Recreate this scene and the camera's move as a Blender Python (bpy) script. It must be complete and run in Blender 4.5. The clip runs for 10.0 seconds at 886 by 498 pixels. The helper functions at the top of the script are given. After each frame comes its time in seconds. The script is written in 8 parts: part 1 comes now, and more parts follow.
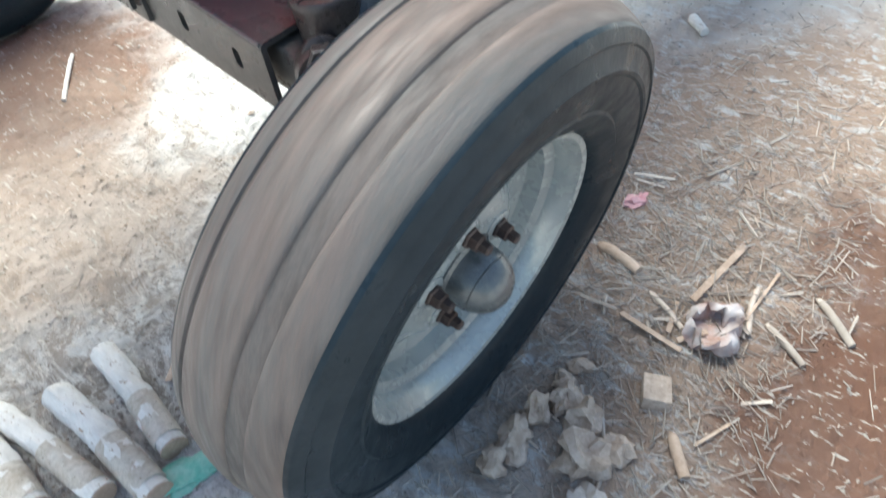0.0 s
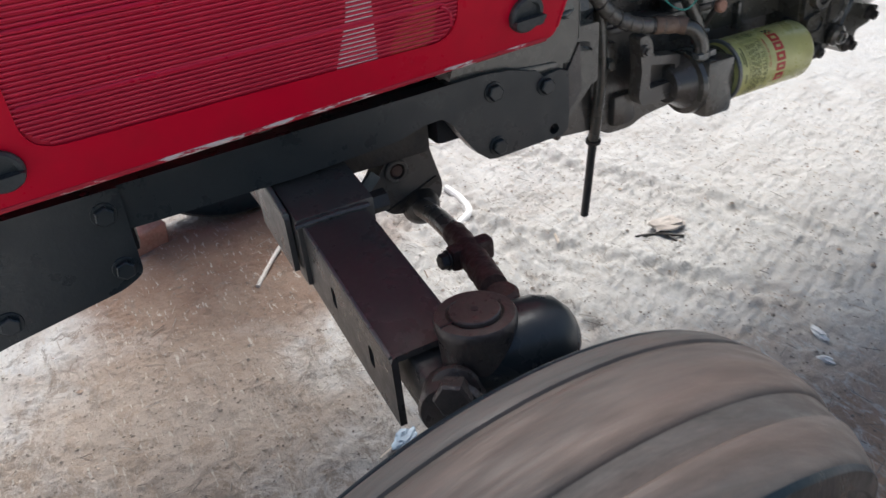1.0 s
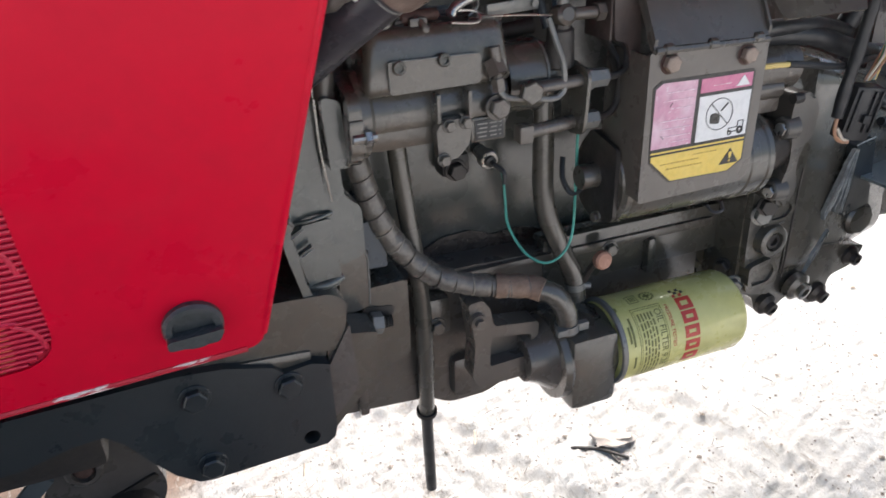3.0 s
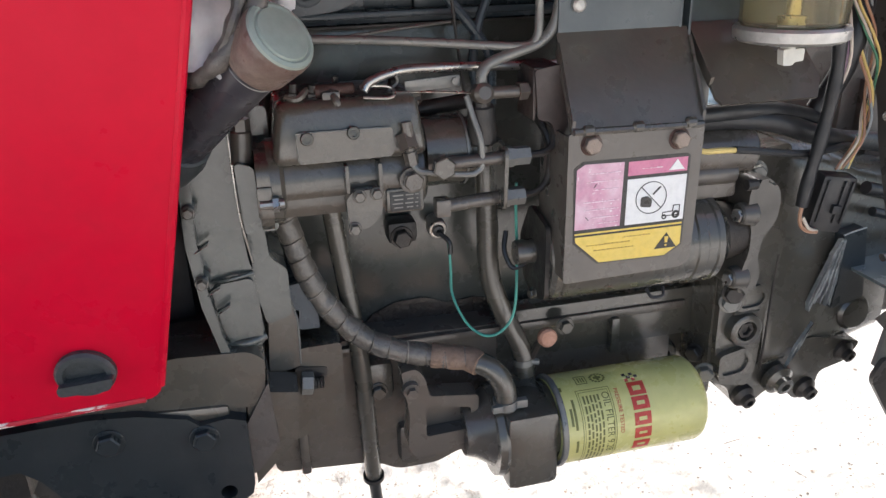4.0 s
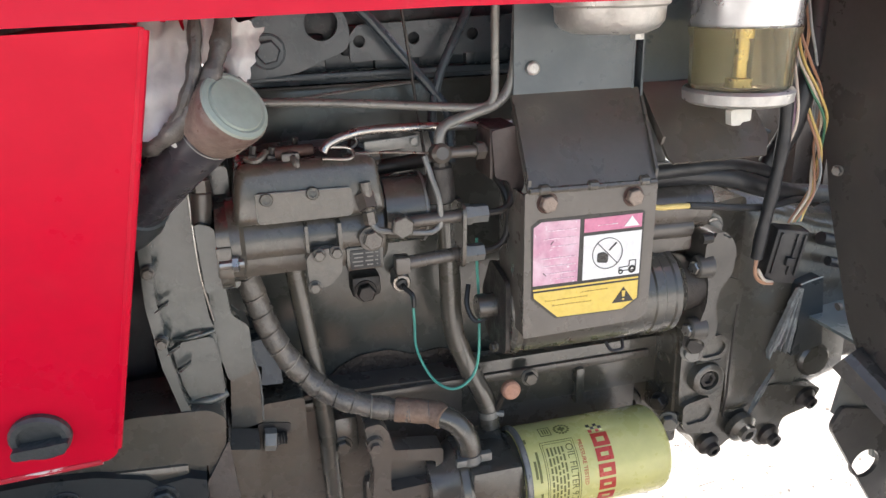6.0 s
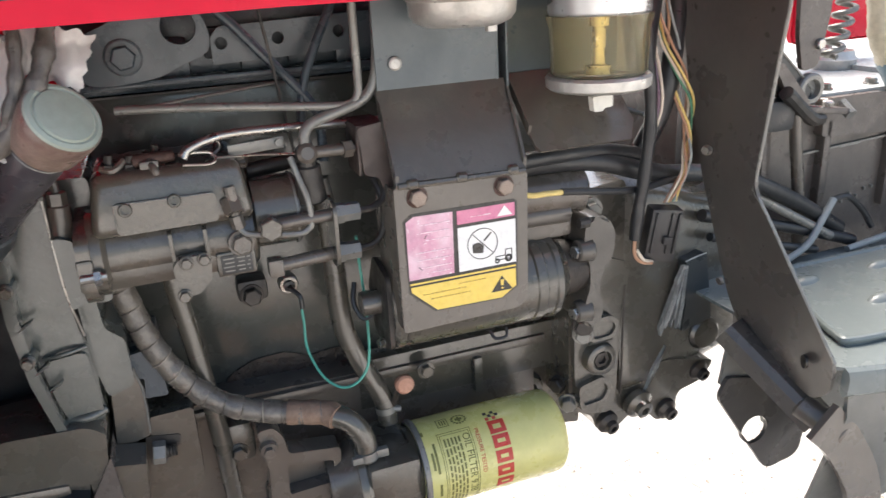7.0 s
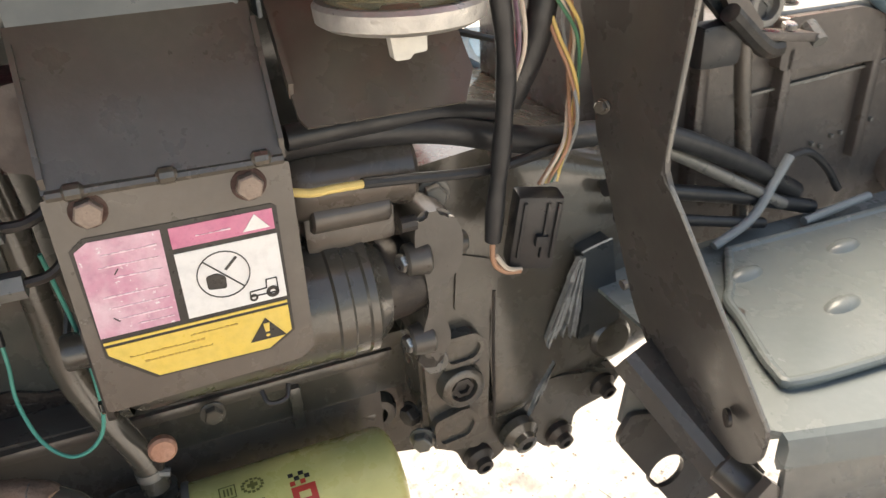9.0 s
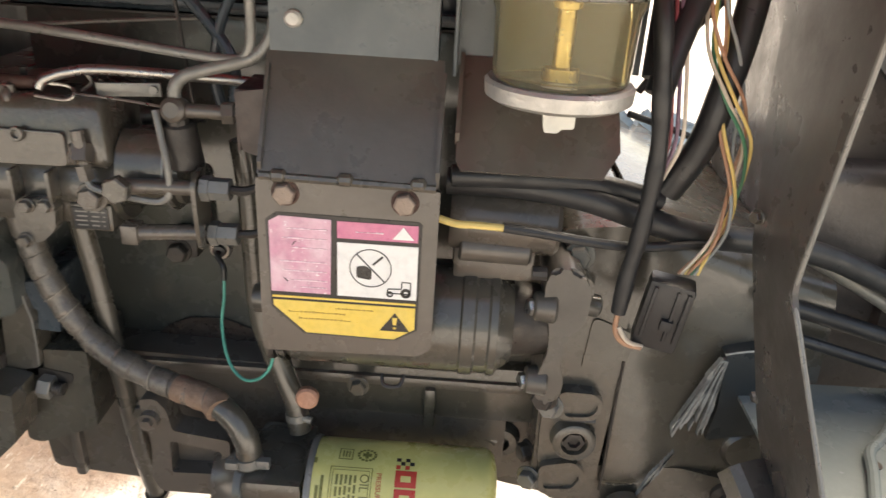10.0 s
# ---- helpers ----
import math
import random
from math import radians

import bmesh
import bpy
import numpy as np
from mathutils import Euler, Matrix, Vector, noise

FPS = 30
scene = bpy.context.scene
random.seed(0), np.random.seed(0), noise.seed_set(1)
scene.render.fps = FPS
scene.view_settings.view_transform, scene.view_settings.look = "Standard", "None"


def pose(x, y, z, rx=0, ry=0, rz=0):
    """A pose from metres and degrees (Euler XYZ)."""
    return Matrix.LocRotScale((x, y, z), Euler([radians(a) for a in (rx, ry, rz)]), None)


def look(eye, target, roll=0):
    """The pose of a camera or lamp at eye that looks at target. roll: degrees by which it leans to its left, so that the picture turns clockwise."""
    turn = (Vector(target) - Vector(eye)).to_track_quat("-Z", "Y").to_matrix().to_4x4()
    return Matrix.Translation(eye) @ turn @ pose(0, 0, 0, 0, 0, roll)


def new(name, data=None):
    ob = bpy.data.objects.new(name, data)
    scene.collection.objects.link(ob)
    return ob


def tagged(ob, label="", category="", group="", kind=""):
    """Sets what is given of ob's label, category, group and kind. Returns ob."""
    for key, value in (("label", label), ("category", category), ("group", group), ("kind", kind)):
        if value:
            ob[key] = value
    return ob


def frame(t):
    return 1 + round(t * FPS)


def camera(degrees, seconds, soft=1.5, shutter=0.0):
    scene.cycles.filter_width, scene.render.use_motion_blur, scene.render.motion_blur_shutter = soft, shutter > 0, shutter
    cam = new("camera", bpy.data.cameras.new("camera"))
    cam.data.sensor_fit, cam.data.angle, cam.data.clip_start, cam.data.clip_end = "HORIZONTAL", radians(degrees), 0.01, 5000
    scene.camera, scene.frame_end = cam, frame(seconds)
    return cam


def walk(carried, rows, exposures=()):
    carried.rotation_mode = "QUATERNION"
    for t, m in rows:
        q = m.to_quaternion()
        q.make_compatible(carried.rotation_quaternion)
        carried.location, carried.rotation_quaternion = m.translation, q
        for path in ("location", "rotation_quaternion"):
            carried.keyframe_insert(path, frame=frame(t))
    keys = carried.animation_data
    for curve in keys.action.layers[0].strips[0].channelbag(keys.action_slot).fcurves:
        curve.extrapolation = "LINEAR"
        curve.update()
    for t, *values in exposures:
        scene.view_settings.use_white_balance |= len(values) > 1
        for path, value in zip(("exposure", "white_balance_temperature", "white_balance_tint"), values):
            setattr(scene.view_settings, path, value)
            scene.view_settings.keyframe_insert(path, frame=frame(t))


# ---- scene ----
cam = camera(60.8, 10.0, soft=1.4, shutter=0.25)
PATH = [
    (0, (-0.563, -1.283, 0.974), (0.343, -0.273, -0.495), -9.6),
    (0.3, (-0.514, -1.250, 0.995), (0.382, -0.184, -0.297), -11.0),
    (0.5, (-0.484, -1.233, 0.998), (0.430, 0.049, -0.235), -10.1),
    (0.8, (-0.415, -1.191, 1.007), (0.363, 0.208, -0.017), -6.8),
    (1, (-0.374, -1.161, 1.008), (0.370, 0.378, -0.031), -5.8),
    (1.2, (-0.335, -1.131, 1.002), (0.304, 0.358, 0.009), -4.3),
    (1.5, (-0.239, -1.034, 1.011), (0.339, 0.566, -0.04), -1.6),
    (1.7, (-0.162, -0.971, 1.018), (0.413, 0.560, 0.052), -0.6),
    (2, (-0.028, -0.938, 1.048), (0.572, 0.708, 0.082), 0.0),
    (2.2, (0.023, -0.920, 1.052), (0.588, 0.640, 0.125), -0.4),
    (2.5, (0.072, -0.902, 1.061), (0.773, 0.716, 0.119), -0.3),
    (3, (0.168, -0.91, 1.078), (0.805, 0.756, 0.172), -2.2),
    (3.2, (0.219, -0.922, 1.083), (0.804, 0.787, 0.225), -1.7),
    (4.5, (0.341, -0.967, 1.093), (0.743, 0.848, 0.355), -2.2),
    (5, (0.34, -0.963, 1.107), (0.761, 0.871, 0.429), -2.8),
    (5.2, (0.346, -0.965, 1.111), (0.777, 0.872, 0.448), -2.7),
    (6.3, (0.353, -0.968, 1.109), (0.858, 0.842, 0.424), -1.5),
    (6.5, (0.374, -0.975, 1.111), (0.888, 0.831, 0.423), -2.6),
    (7, (0.415, -0.987, 1.111), (1.037, 0.779, 0.407), -3.2),
    (7.5, (0.451, -0.987, 1.109), (1.203, 0.72, 0.387), -4.3),
    (8, (0.53, -0.91, 1.099), (1.408, 0.726, 0.355), -1.7),
    (8.5, (0.612, -0.8, 1.09), (1.424, 0.766, 0.148), -0.2),
    (9, (0.668, -0.767, 1.083), (1.301, 0.871, 0.127), -2.8),
    (9.5, (0.737, -0.797, 1.099), (0.975, 0.969, 0.19), 1.9),
    (10, (0.754, -0.856, 1.112), (0.715, 0.958, 0.27), 3.4),
]
walk(cam, [(t, look(eye, target, roll)) for t, eye, target, roll in PATH],
     exposures=[(0, 0.98, 6300, 0), (0.5, 0.8, 6300, 4), (1.0, -0.22, 6400, 8), (1.5, -0.06, 6600, 9), (2.0, 0.33, 6500, 10), (2.5, 0.55, 6550, 10), (3.0, 0.65, 6600, 10), (4.5, 1.02, 6800, 10), (5.0, 1.18, 6850, 10), (6.5, 1.16, 7000, 10), (7.5, 1.14, 7100, 10), (8.0, 1.08, 7700, 10), (8.5, 1.08, 8000, 10), (9.0, 1.02, 8150, 10), (10.0, 1.05, 8250, 10)])

# ---- light ----
SUN_ELEVATION, SUN_TURN = 60.0, 20.0
world = bpy.data.worlds.new("sky")
scene.world = world
world.use_nodes = True
wn = world.node_tree.nodes
sky = wn.new("ShaderNodeTexSky")
sky.sky_type, sky.sun_disc = "NISHITA", False
sky.sun_elevation, sky.sun_rotation = radians(SUN_ELEVATION), radians(SUN_TURN)
sky.air_density, sky.dust_density = 1.0, 3.0
world.node_tree.links.new(sky.outputs[0], wn["Background"].inputs[0])
wn["Background"].inputs[1].default_value = 0.17
sun = new("sun", bpy.data.lights.new("sun", "SUN"))
sun.data.energy, sun.data.angle, sun.data.color = 5.0, radians(44.0), (1.0, 0.975, 0.945)
to_sun = Vector((math.sin(radians(SUN_TURN)) * math.cos(radians(SUN_ELEVATION)), math.cos(radians(SUN_TURN)) * math.cos(radians(SUN_ELEVATION)), math.sin(radians(SUN_ELEVATION))))
sun.matrix_world = look((0, 0, 8), Vector((0, 0, 8)) - to_sun)

GROUND = -0.10


# ---- materials ----
def material(name, base, rough=0.5, metal=0.0, second=None, patch=6.0, amount=0.5, grain=0.15, grain_scale=90.0, bump=0.15,
             wear=None, wear_at=0.66, coat=0.0, stretch=(1, 1, 1), by_object=0.0):
    """A painted, cast or natural surface: base colour with large stains, fine grain, chips of wear and a fine relief."""
    m = bpy.data.materials.new(name)
    m.use_nodes = True
    nt = m.node_tree
    bs = nt.nodes["Principled BSDF"]
    bs.inputs["Metallic"].default_value = metal
    bs.inputs["Coat Weight"].default_value = coat
    bs.inputs["Coat Roughness"].default_value = 0.14
    co = nt.nodes.new("ShaderNodeTexCoord")
    mp = nt.nodes.new("ShaderNodeMapping")
    mp.inputs["Scale"].default_value = stretch
    nt.links.new(co.outputs["Object"], mp.inputs[0])

    def noise_tex(scale, detail, rough_=0.6):
        n = nt.nodes.new("ShaderNodeTexNoise")
        n.inputs["Scale"].default_value, n.inputs["Detail"].default_value, n.inputs["Roughness"].default_value = scale, detail, rough_
        nt.links.new(mp.outputs[0], n.inputs["Vector"])
        return n

    def ramp(src, lo, hi):
        r = nt.nodes.new("ShaderNodeMapRange")
        r.inputs["From Min"].default_value, r.inputs["From Max"].default_value = lo, hi
        nt.links.new(src, r.inputs["Value"])
        return r.outputs[0]

    def mix(fac, a, b):
        x = nt.nodes.new("ShaderNodeMix")
        x.data_type = "RGBA"
        for sock, val in ((x.inputs["Factor"], fac), (x.inputs["A"], a), (x.inputs["B"], b)):
            if isinstance(val, (tuple, list)):
                sock.default_value = (*val, 1)
            elif isinstance(val, (int, float)):
                sock.default_value = val
            else:
                nt.links.new(val, sock)
        return x.outputs["Result"]

    def times(a, k):
        q = nt.nodes.new("ShaderNodeMath")
        q.operation = "MULTIPLY"
        nt.links.new(a, q.inputs[0])
        q.inputs[1].default_value = k
        return q.outputs[0]

    big, mid, fine = noise_tex(patch, 5), noise_tex(patch * 4.3, 6), noise_tex(grain_scale, 4)
    second = second or tuple(min(1, c * 1.35 + 0.01) for c in base)
    col = mix(times(ramp(big.outputs[0], 0.38, 0.66), amount), base, second)
    dark = tuple(c * 0.55 for c in base)
    col = mix(times(ramp(mid.outputs[0], 0.45, 0.75), 0.45 * min(1, amount + 0.2)), col, dark)
    light = tuple(min(1, c * 1.5 + 0.015) for c in second)
    col = mix(times(ramp(fine.outputs[0], 0.45, 0.75), grain), col, light)
    if by_object:
        info = nt.nodes.new("ShaderNodeObjectInfo")
        col = mix(times(info.outputs["Random"], by_object), col, dark)
    if wear:
        w = noise_tex(patch * 7, 8, 0.7)
        col = mix(ramp(w.outputs[0], wear_at, wear_at + 0.03), col, wear)
    nt.links.new(col, bs.inputs["Base Color"])
    r = nt.nodes.new("ShaderNodeMapRange")
    r.inputs["To Min"].default_value, r.inputs["To Max"].default_value = max(0.05, rough * 0.55), min(1, rough * 1.45)
    r.inputs["From Min"].default_value, r.inputs["From Max"].default_value = 0.3, 0.7
    nt.links.new(mid.outputs[0], r.inputs["Value"])
    nt.links.new(r.outputs[0], bs.inputs["Roughness"])
    if bump:
        b = nt.nodes.new("ShaderNodeBump")
        b.inputs["Strength"].default_value, b.inputs["Distance"].default_value = bump, 0.0012
        nt.links.new(fine.outputs[0], b.inputs["Height"])
        b2 = nt.nodes.new("ShaderNodeBump")
        b2.inputs["Strength"].default_value, b2.inputs["Distance"].default_value = min(1, bump * 1.4), 0.0025
        nt.links.new(mid.outputs[0], b2.inputs["Height"])
        nt.links.new(b2.outputs[0], b.inputs["Normal"])
        nt.links.new(b.outputs[0], bs.inputs["Normal"])
    return m


def clear(name, color, rough=0.04, ior=1.45):
    m = bpy.data.materials.new(name)
    m.use_nodes = True
    bs = m.node_tree.nodes["Principled BSDF"]
    bs.inputs["Base Color"].default_value = (*color, 1)
    bs.inputs["Roughness"].default_value, bs.inputs["IOR"].default_value = rough, ior
    bs.inputs["Transmission Weight"].default_value = 1.0
    return m


ENGINE = material("engine_grey_paint", (0.06634, 0.06118, 0.04991), 0.27, 0, (0.1038, 0.08854, 0.0691), 7, 0.55, 0.10, 160, 0.16, coat=0.75, wear=(0.3, 0.27, 0.24), wear_at=0.74)
CAST = material("cast_grey_paint", (0.07144, 0.06359, 0.05145), 0.28, 0, (0.1148, 0.09658, 0.07524), 9, 0.6, 0.12, 220, 0.28, coat=0.75)
DUSTY = material("dusty_brown_grey_sheet", (0.0900, 0.0770, 0.0650), 0.30, 0, (0.1250, 0.1060, 0.0870), 5, 0.6, 0.1, 120, 0.12, coat=0.4, wear=(0.36, 0.33, 0.30), wear_at=0.715)
BLOCK = material("block_grey_paint", (0.0570, 0.0610, 0.0550), 0.26, 0, (0.100, 0.100, 0.0845), 5, 0.5, 0.08, 160, 0.15, coat=0.75)
RAIL = material("dark_blue_grey_paint", (0.0190, 0.0245, 0.0275), 0.34, 0, (0.034, 0.039, 0.041), 5, 0.5, 0.08, 140, 0.15, wear=(0.25, 0.24, 0.22), wear_at=0.77)
BLUEGREY = material("blue_grey_paint", (0.0425, 0.0581, 0.072), 0.28, 0, (0.065, 0.0805, 0.092), 5, 0.5, 0.08, 140, 0.15, wear=(0.3, 0.29, 0.27), wear_at=0.76)
PLATE = material("pale_blue_grey_sheet", (0.07912, 0.0989, 0.1101), 0.34, 0, (0.1101, 0.1256, 0.1307), 6, 0.5, 0.08, 140, 0.1, wear=(0.08, 0.09, 0.09), wear_at=0.77)
STEP = material("step_grey_paint", (0.165, 0.188, 0.182), 0.25, 0, (0.225, 0.235, 0.222), 4, 0.6, 0.08, 120, 0.12)
SKIRT = material("dull_brown_grey_paint", (0.150, 0.152, 0.140), 0.34, 0, (0.195, 0.188, 0.170), 5, 0.6, 0.1, 120, 0.15, wear=(0.07, 0.06, 0.05), wear_at=0.74)
RED = material("red_enamel", (0.57, 0.0026, 0.0255), 0.36, 0, (0.60, 0.004, 0.030), 3, 0.35, 0.0, 60, 0.012)
RED.node_tree.nodes["Principled BSDF"].inputs["Specular IOR Level"].default_value = 0.22
REDWORN = material("worn_red_edge", (0.46, 0.006, 0.024), 0.5, 0, (0.52, 0.03, 0.05), 9, 0.5, 0.05, 90, 0.1, wear=(0.70, 0.58, 0.54), wear_at=0.56, stretch=(0.22, 1, 1))
MESHRED = material("dull_red_mesh", (0.55, 0.0068, 0.044), 0.42, 0, (0.50, 0.0125, 0.040), 5, 0.4, 0.05, 200, 0.05)
MESHBACK = material("dark_red_backing", (0.55, 0.0070, 0.040), 0.6, 0, (0.52, 0.015, 0.038), 4, 0.7, 0.05, 100, 0.05)
RUBBER = material("dusty_tyre_rubber", (0.0088, 0.0165, 0.0228), 0.36, 0, (0.0195, 0.0290, 0.0375), 5, 0.5, 0.12, 120, 0.3)
RUBBER.node_tree.nodes["Principled BSDF"].inputs["Specular IOR Level"].default_value = 0.16
HUB = material("grey_hub_paint", (0.075, 0.085, 0.090), 0.28, 0.1, (0.13, 0.135, 0.135), 16, 0.6, 0.1, 160, 0.2, coat=0.3, wear=(0.05, 0.04, 0.035), wear_at=0.66)
TREAD = material("dirt_caked_tread", (0.101, 0.097, 0.091), 0.66, 0, (0.150, 0.103, 0.082), 3.2, 0.8, 0.22, 110, 0.4, stretch=(0.7, 5.0, 0.7))
GROOVE = material("dark_tread_groove", (0.080, 0.072, 0.066), 0.8, 0, (0.16, 0.115, 0.095), 5, 0.6, 0.15, 120, 0.3, stretch=(0.7, 4.0, 0.7))
RIM = material("grey_painted_rim", (0.31, 0.335, 0.335), 0.26, 0.25, (0.40, 0.415, 0.40), 7, 0.5, 0.1, 120, 0.15, wear=(0.12, 0.075, 0.05), wear_at=0.74)
RUST = material("rusty_steel", (0.060, 0.029, 0.023), 0.7, 0.15, (0.105, 0.060, 0.046), 20, 0.7, 0.25, 200, 0.6)
NUTRUST = material("dark_rusty_nut", (0.040, 0.026, 0.023), 0.5, 0.2, (0.085, 0.050, 0.040), 30, 0.7, 0.2, 200, 0.5)
IRON = material("greasy_dark_iron", (0.0329, 0.0307, 0.02924), 0.45, 0.2, (0.06213, 0.04751, 0.03655), 12, 0.6, 0.15, 200, 0.4)
BARE = material("bare_steel", (0.42, 0.41, 0.39), 0.33, 0.9, (0.34, 0.31, 0.27), 25, 0.5, 0.1, 200, 0.15)
PIPE = material("grey_painted_pipe", (0.19, 0.19, 0.18), 0.38, 0.3, (0.25, 0.23, 0.20), 18, 0.5, 0.1, 200, 0.15)
BLACK = material("black_rubber", (0.018, 0.019, 0.021), 0.42, 0, (0.035, 0.035, 0.036), 10, 0.5, 0.1, 150, 0.15)
DARK = material("dark_inner_sheet", (0.022, 0.026, 0.032), 0.6, 0, (0.04, 0.042, 0.045), 5, 0.5, 0.1, 100, 0.1)
# the pale wear specks are painted glints of the glossy tape
WRAP = material("grimy_hose_tape", (0.085, 0.076, 0.066), 0.32, 0, (0.17, 0.145, 0.12), 26, 0.7, 0.25, 180, 0.5, coat=0.5, wear=(0.30, 0.27, 0.23), wear_at=0.66)
PALETAPE = material("pale_tape_edge", (0.27, 0.24, 0.20), 0.45)
WRAPBROWN = material("brown_hose_sleeve", (0.20, 0.125, 0.085), 0.65, 0, (0.28, 0.19, 0.14), 26, 0.6, 0.2, 180, 0.5)
FILTER = material("yellow_green_enamel", (0.60, 0.565, 0.20), 0.3, 0, (0.64, 0.595, 0.25), 8, 0.4, 0.03, 80, 0.03, coat=0.4)
ALU = material("cast_aluminium", (0.46, 0.45, 0.43), 0.42, 0.6, (0.52, 0.50, 0.46), 14, 0.5, 0.15, 220, 0.4)
ALUCAN = material("brushed_aluminium_can", (0.62, 0.63, 0.65), 0.3, 0.75, (0.56, 0.57, 0.58), 9, 0.4, 0.05, 150, 0.08)
WHITEPLASTIC = material("off_white_plastic", (0.66, 0.65, 0.60), 0.45, 0, (0.58, 0.55, 0.47), 30, 0.5, 0.1, 150, 0.1)
CHALK = material("scraped_pale_paint", (0.46, 0.47, 0.46), 0.6, 0, (0.14, 0.15, 0.145), 45, 0.8, 0.3, 260, 0.4)
SCRAPE = material("faint_scraped_paint", (0.36, 0.365, 0.35), 0.45, 0, (0.14, 0.145, 0.14), 60, 0.9, 0.3, 260, 0.4)
CAPGREEN = material("pale_green_cap_face", (0.24, 0.276, 0.228), 0.4, 0, (0.288, 0.308, 0.264), 14, 0.5, 0.08, 140, 0.1, wear=(0.35, 0.25, 0.19), wear_at=0.75)
NECK = material("glossy_purple_grey_paint", (0.028, 0.028, 0.036), 0.3, 0, (0.05, 0.042, 0.045), 9, 0.5, 0.08, 150, 0.1)
FAINTINK = material("faint_pale_print", (0.78, 0.58, 0.63), 0.4)
BROWNINK = material("brown_print", (0.50, 0.32, 0.07), 0.4)
CAPRUST = material("cap_rim_worn_brown", (0.115, 0.068, 0.055), 0.4, 0, (0.21, 0.165, 0.135), 22, 0.7, 0.2, 180, 0.3)
GREASE = material("brown_grease", (0.022, 0.015, 0.012), 0.3, 0, (0.045, 0.030, 0.023), 22, 0.7, 0.2, 200, 0.6, coat=0.3)
COPPER = material("rusty_copper_knob", (0.42, 0.21, 0.14), 0.6, 0.1, (0.50, 0.30, 0.22), 60, 0.6, 0.2, 300, 0.3)
BRASS = material("brass_tube", (0.70, 0.58, 0.32), 0.3, 0.7, (0.55, 0.40, 0.16), 20, 0.4, 0.05, 150, 0.05)
PINK = material("faded_pink_print", (0.62, 0.30, 0.40), 0.4, 0, (0.76, 0.58, 0.63), 26, 0.9, 0.1, 200, 0.03, wear=(0.80, 0.72, 0.73), wear_at=0.62)
PINKDEEP = material("deep_pink_print", (0.60, 0.17, 0.29), 0.4, 0, (0.65, 0.26, 0.36), 40, 0.6, 0.1, 200, 0.03)
WHITE = material("white_print", (0.80, 0.79, 0.77), 0.4, 0, (0.76, 0.74, 0.70), 30, 0.4, 0.03, 150, 0.02)
YELLOW = material("yellow_print", (0.80, 0.56, 0.10), 0.4, 0, (0.74, 0.56, 0.17), 30, 0.5, 0.05, 150, 0.02)
BLACKINK = material("black_print", (0.022, 0.020, 0.019), 0.4, 0, (0.04, 0.035, 0.03), 40, 0.5, 0.05, 150, 0.02)
REDINK = material("red_print", (0.50, 0.045, 0.03), 0.35, 0, (0.56, 0.08, 0.05), 30, 0.4, 0.03, 150, 0.02)
OLIVEINK = material("olive_print", (0.17, 0.165, 0.045), 0.4, 0, (0.21, 0.20, 0.06), 30, 0.4, 0.03, 150, 0.02)
CLOTH = material("white_plastic_sacking", (0.90, 0.89, 0.88), 0.55, 0, (0.84, 0.81, 0.77), 18, 0.6, 0.05, 120, 0.2)
SILVERHOSE = material("grimy_dark_sleeve", (0.055, 0.048, 0.043), 0.4, 0.1, (0.15, 0.13, 0.115), 22, 0.7, 0.2, 160, 0.5)
SMOKE = clear("amber_sediment_bowl", (0.92, 0.86, 0.64), 0.05, 1.25)
SMOKE.node_tree.nodes["Principled BSDF"].inputs["Transmission Weight"].default_value = 0.94
BULK = material("dark_grey_sheet", (0.0640, 0.0580, 0.0540), 0.32, 0, (0.092, 0.082, 0.075), 5, 0.6, 0.08, 120, 0.12, coat=0.1, wear=(0.3, 0.28, 0.25), wear_at=0.77)
# guard brown taken darker, with the hood's shade on the cover mixed in
SLOPE = material("shaded_brown_dusty_paint", (0.0660, 0.0600, 0.0520), 0.34, 0, (0.0950, 0.0840, 0.0710), 6, 0.7, 0.1, 150, 0.15, coat=0.25, wear=(0.22, 0.19, 0.17), wear_at=0.74)
GEAR = material("greasy_gearbox_paint", (0.08049, 0.06973, 0.06334), 0.32, 0, (0.1187, 0.0976, 0.08378), 7, 0.6, 0.15, 180, 0.3, wear=(0.35, 0.33, 0.30), wear_at=0.73)
AXLE = material("brown_grey_axle_paint", (0.066, 0.061, 0.056), 0.32, 0, (0.110, 0.094, 0.082), 6, 0.6, 0.12, 160, 0.25, wear=(0.3, 0.28, 0.25), wear_at=0.76)
BROWNCAST = material("brown_stained_casting", (0.085, 0.062, 0.050), 0.36, 0, (0.150, 0.108, 0.084), 9, 0.7, 0.15, 180, 0.3, coat=0.3, wear=(0.28, 0.25, 0.22), wear_at=0.70)
KNUCKLE = material("dark_brown_greasy_iron", (0.060, 0.049, 0.045), 0.36, 0.1, (0.105, 0.080, 0.068), 16, 0.6, 0.15, 200, 0.5)
# grey lightened to carry the sky's glare on the flat gearbox top
DECK = material("dusty_skylit_grey_cover", (0.30, 0.32, 0.33), 0.38, 0, (0.42, 0.43, 0.42), 9, 0.7, 0.1, 150, 0.2, wear=(0.08, 0.085, 0.09), wear_at=0.66)
COVER = material("blue_grey_cover_paint", (0.072, 0.080, 0.073), 0.24, 0, (0.112, 0.117, 0.104), 6, 0.55, 0.1, 160, 0.2, coat=0.75, wear=(0.28, 0.27, 0.25), wear_at=0.74)
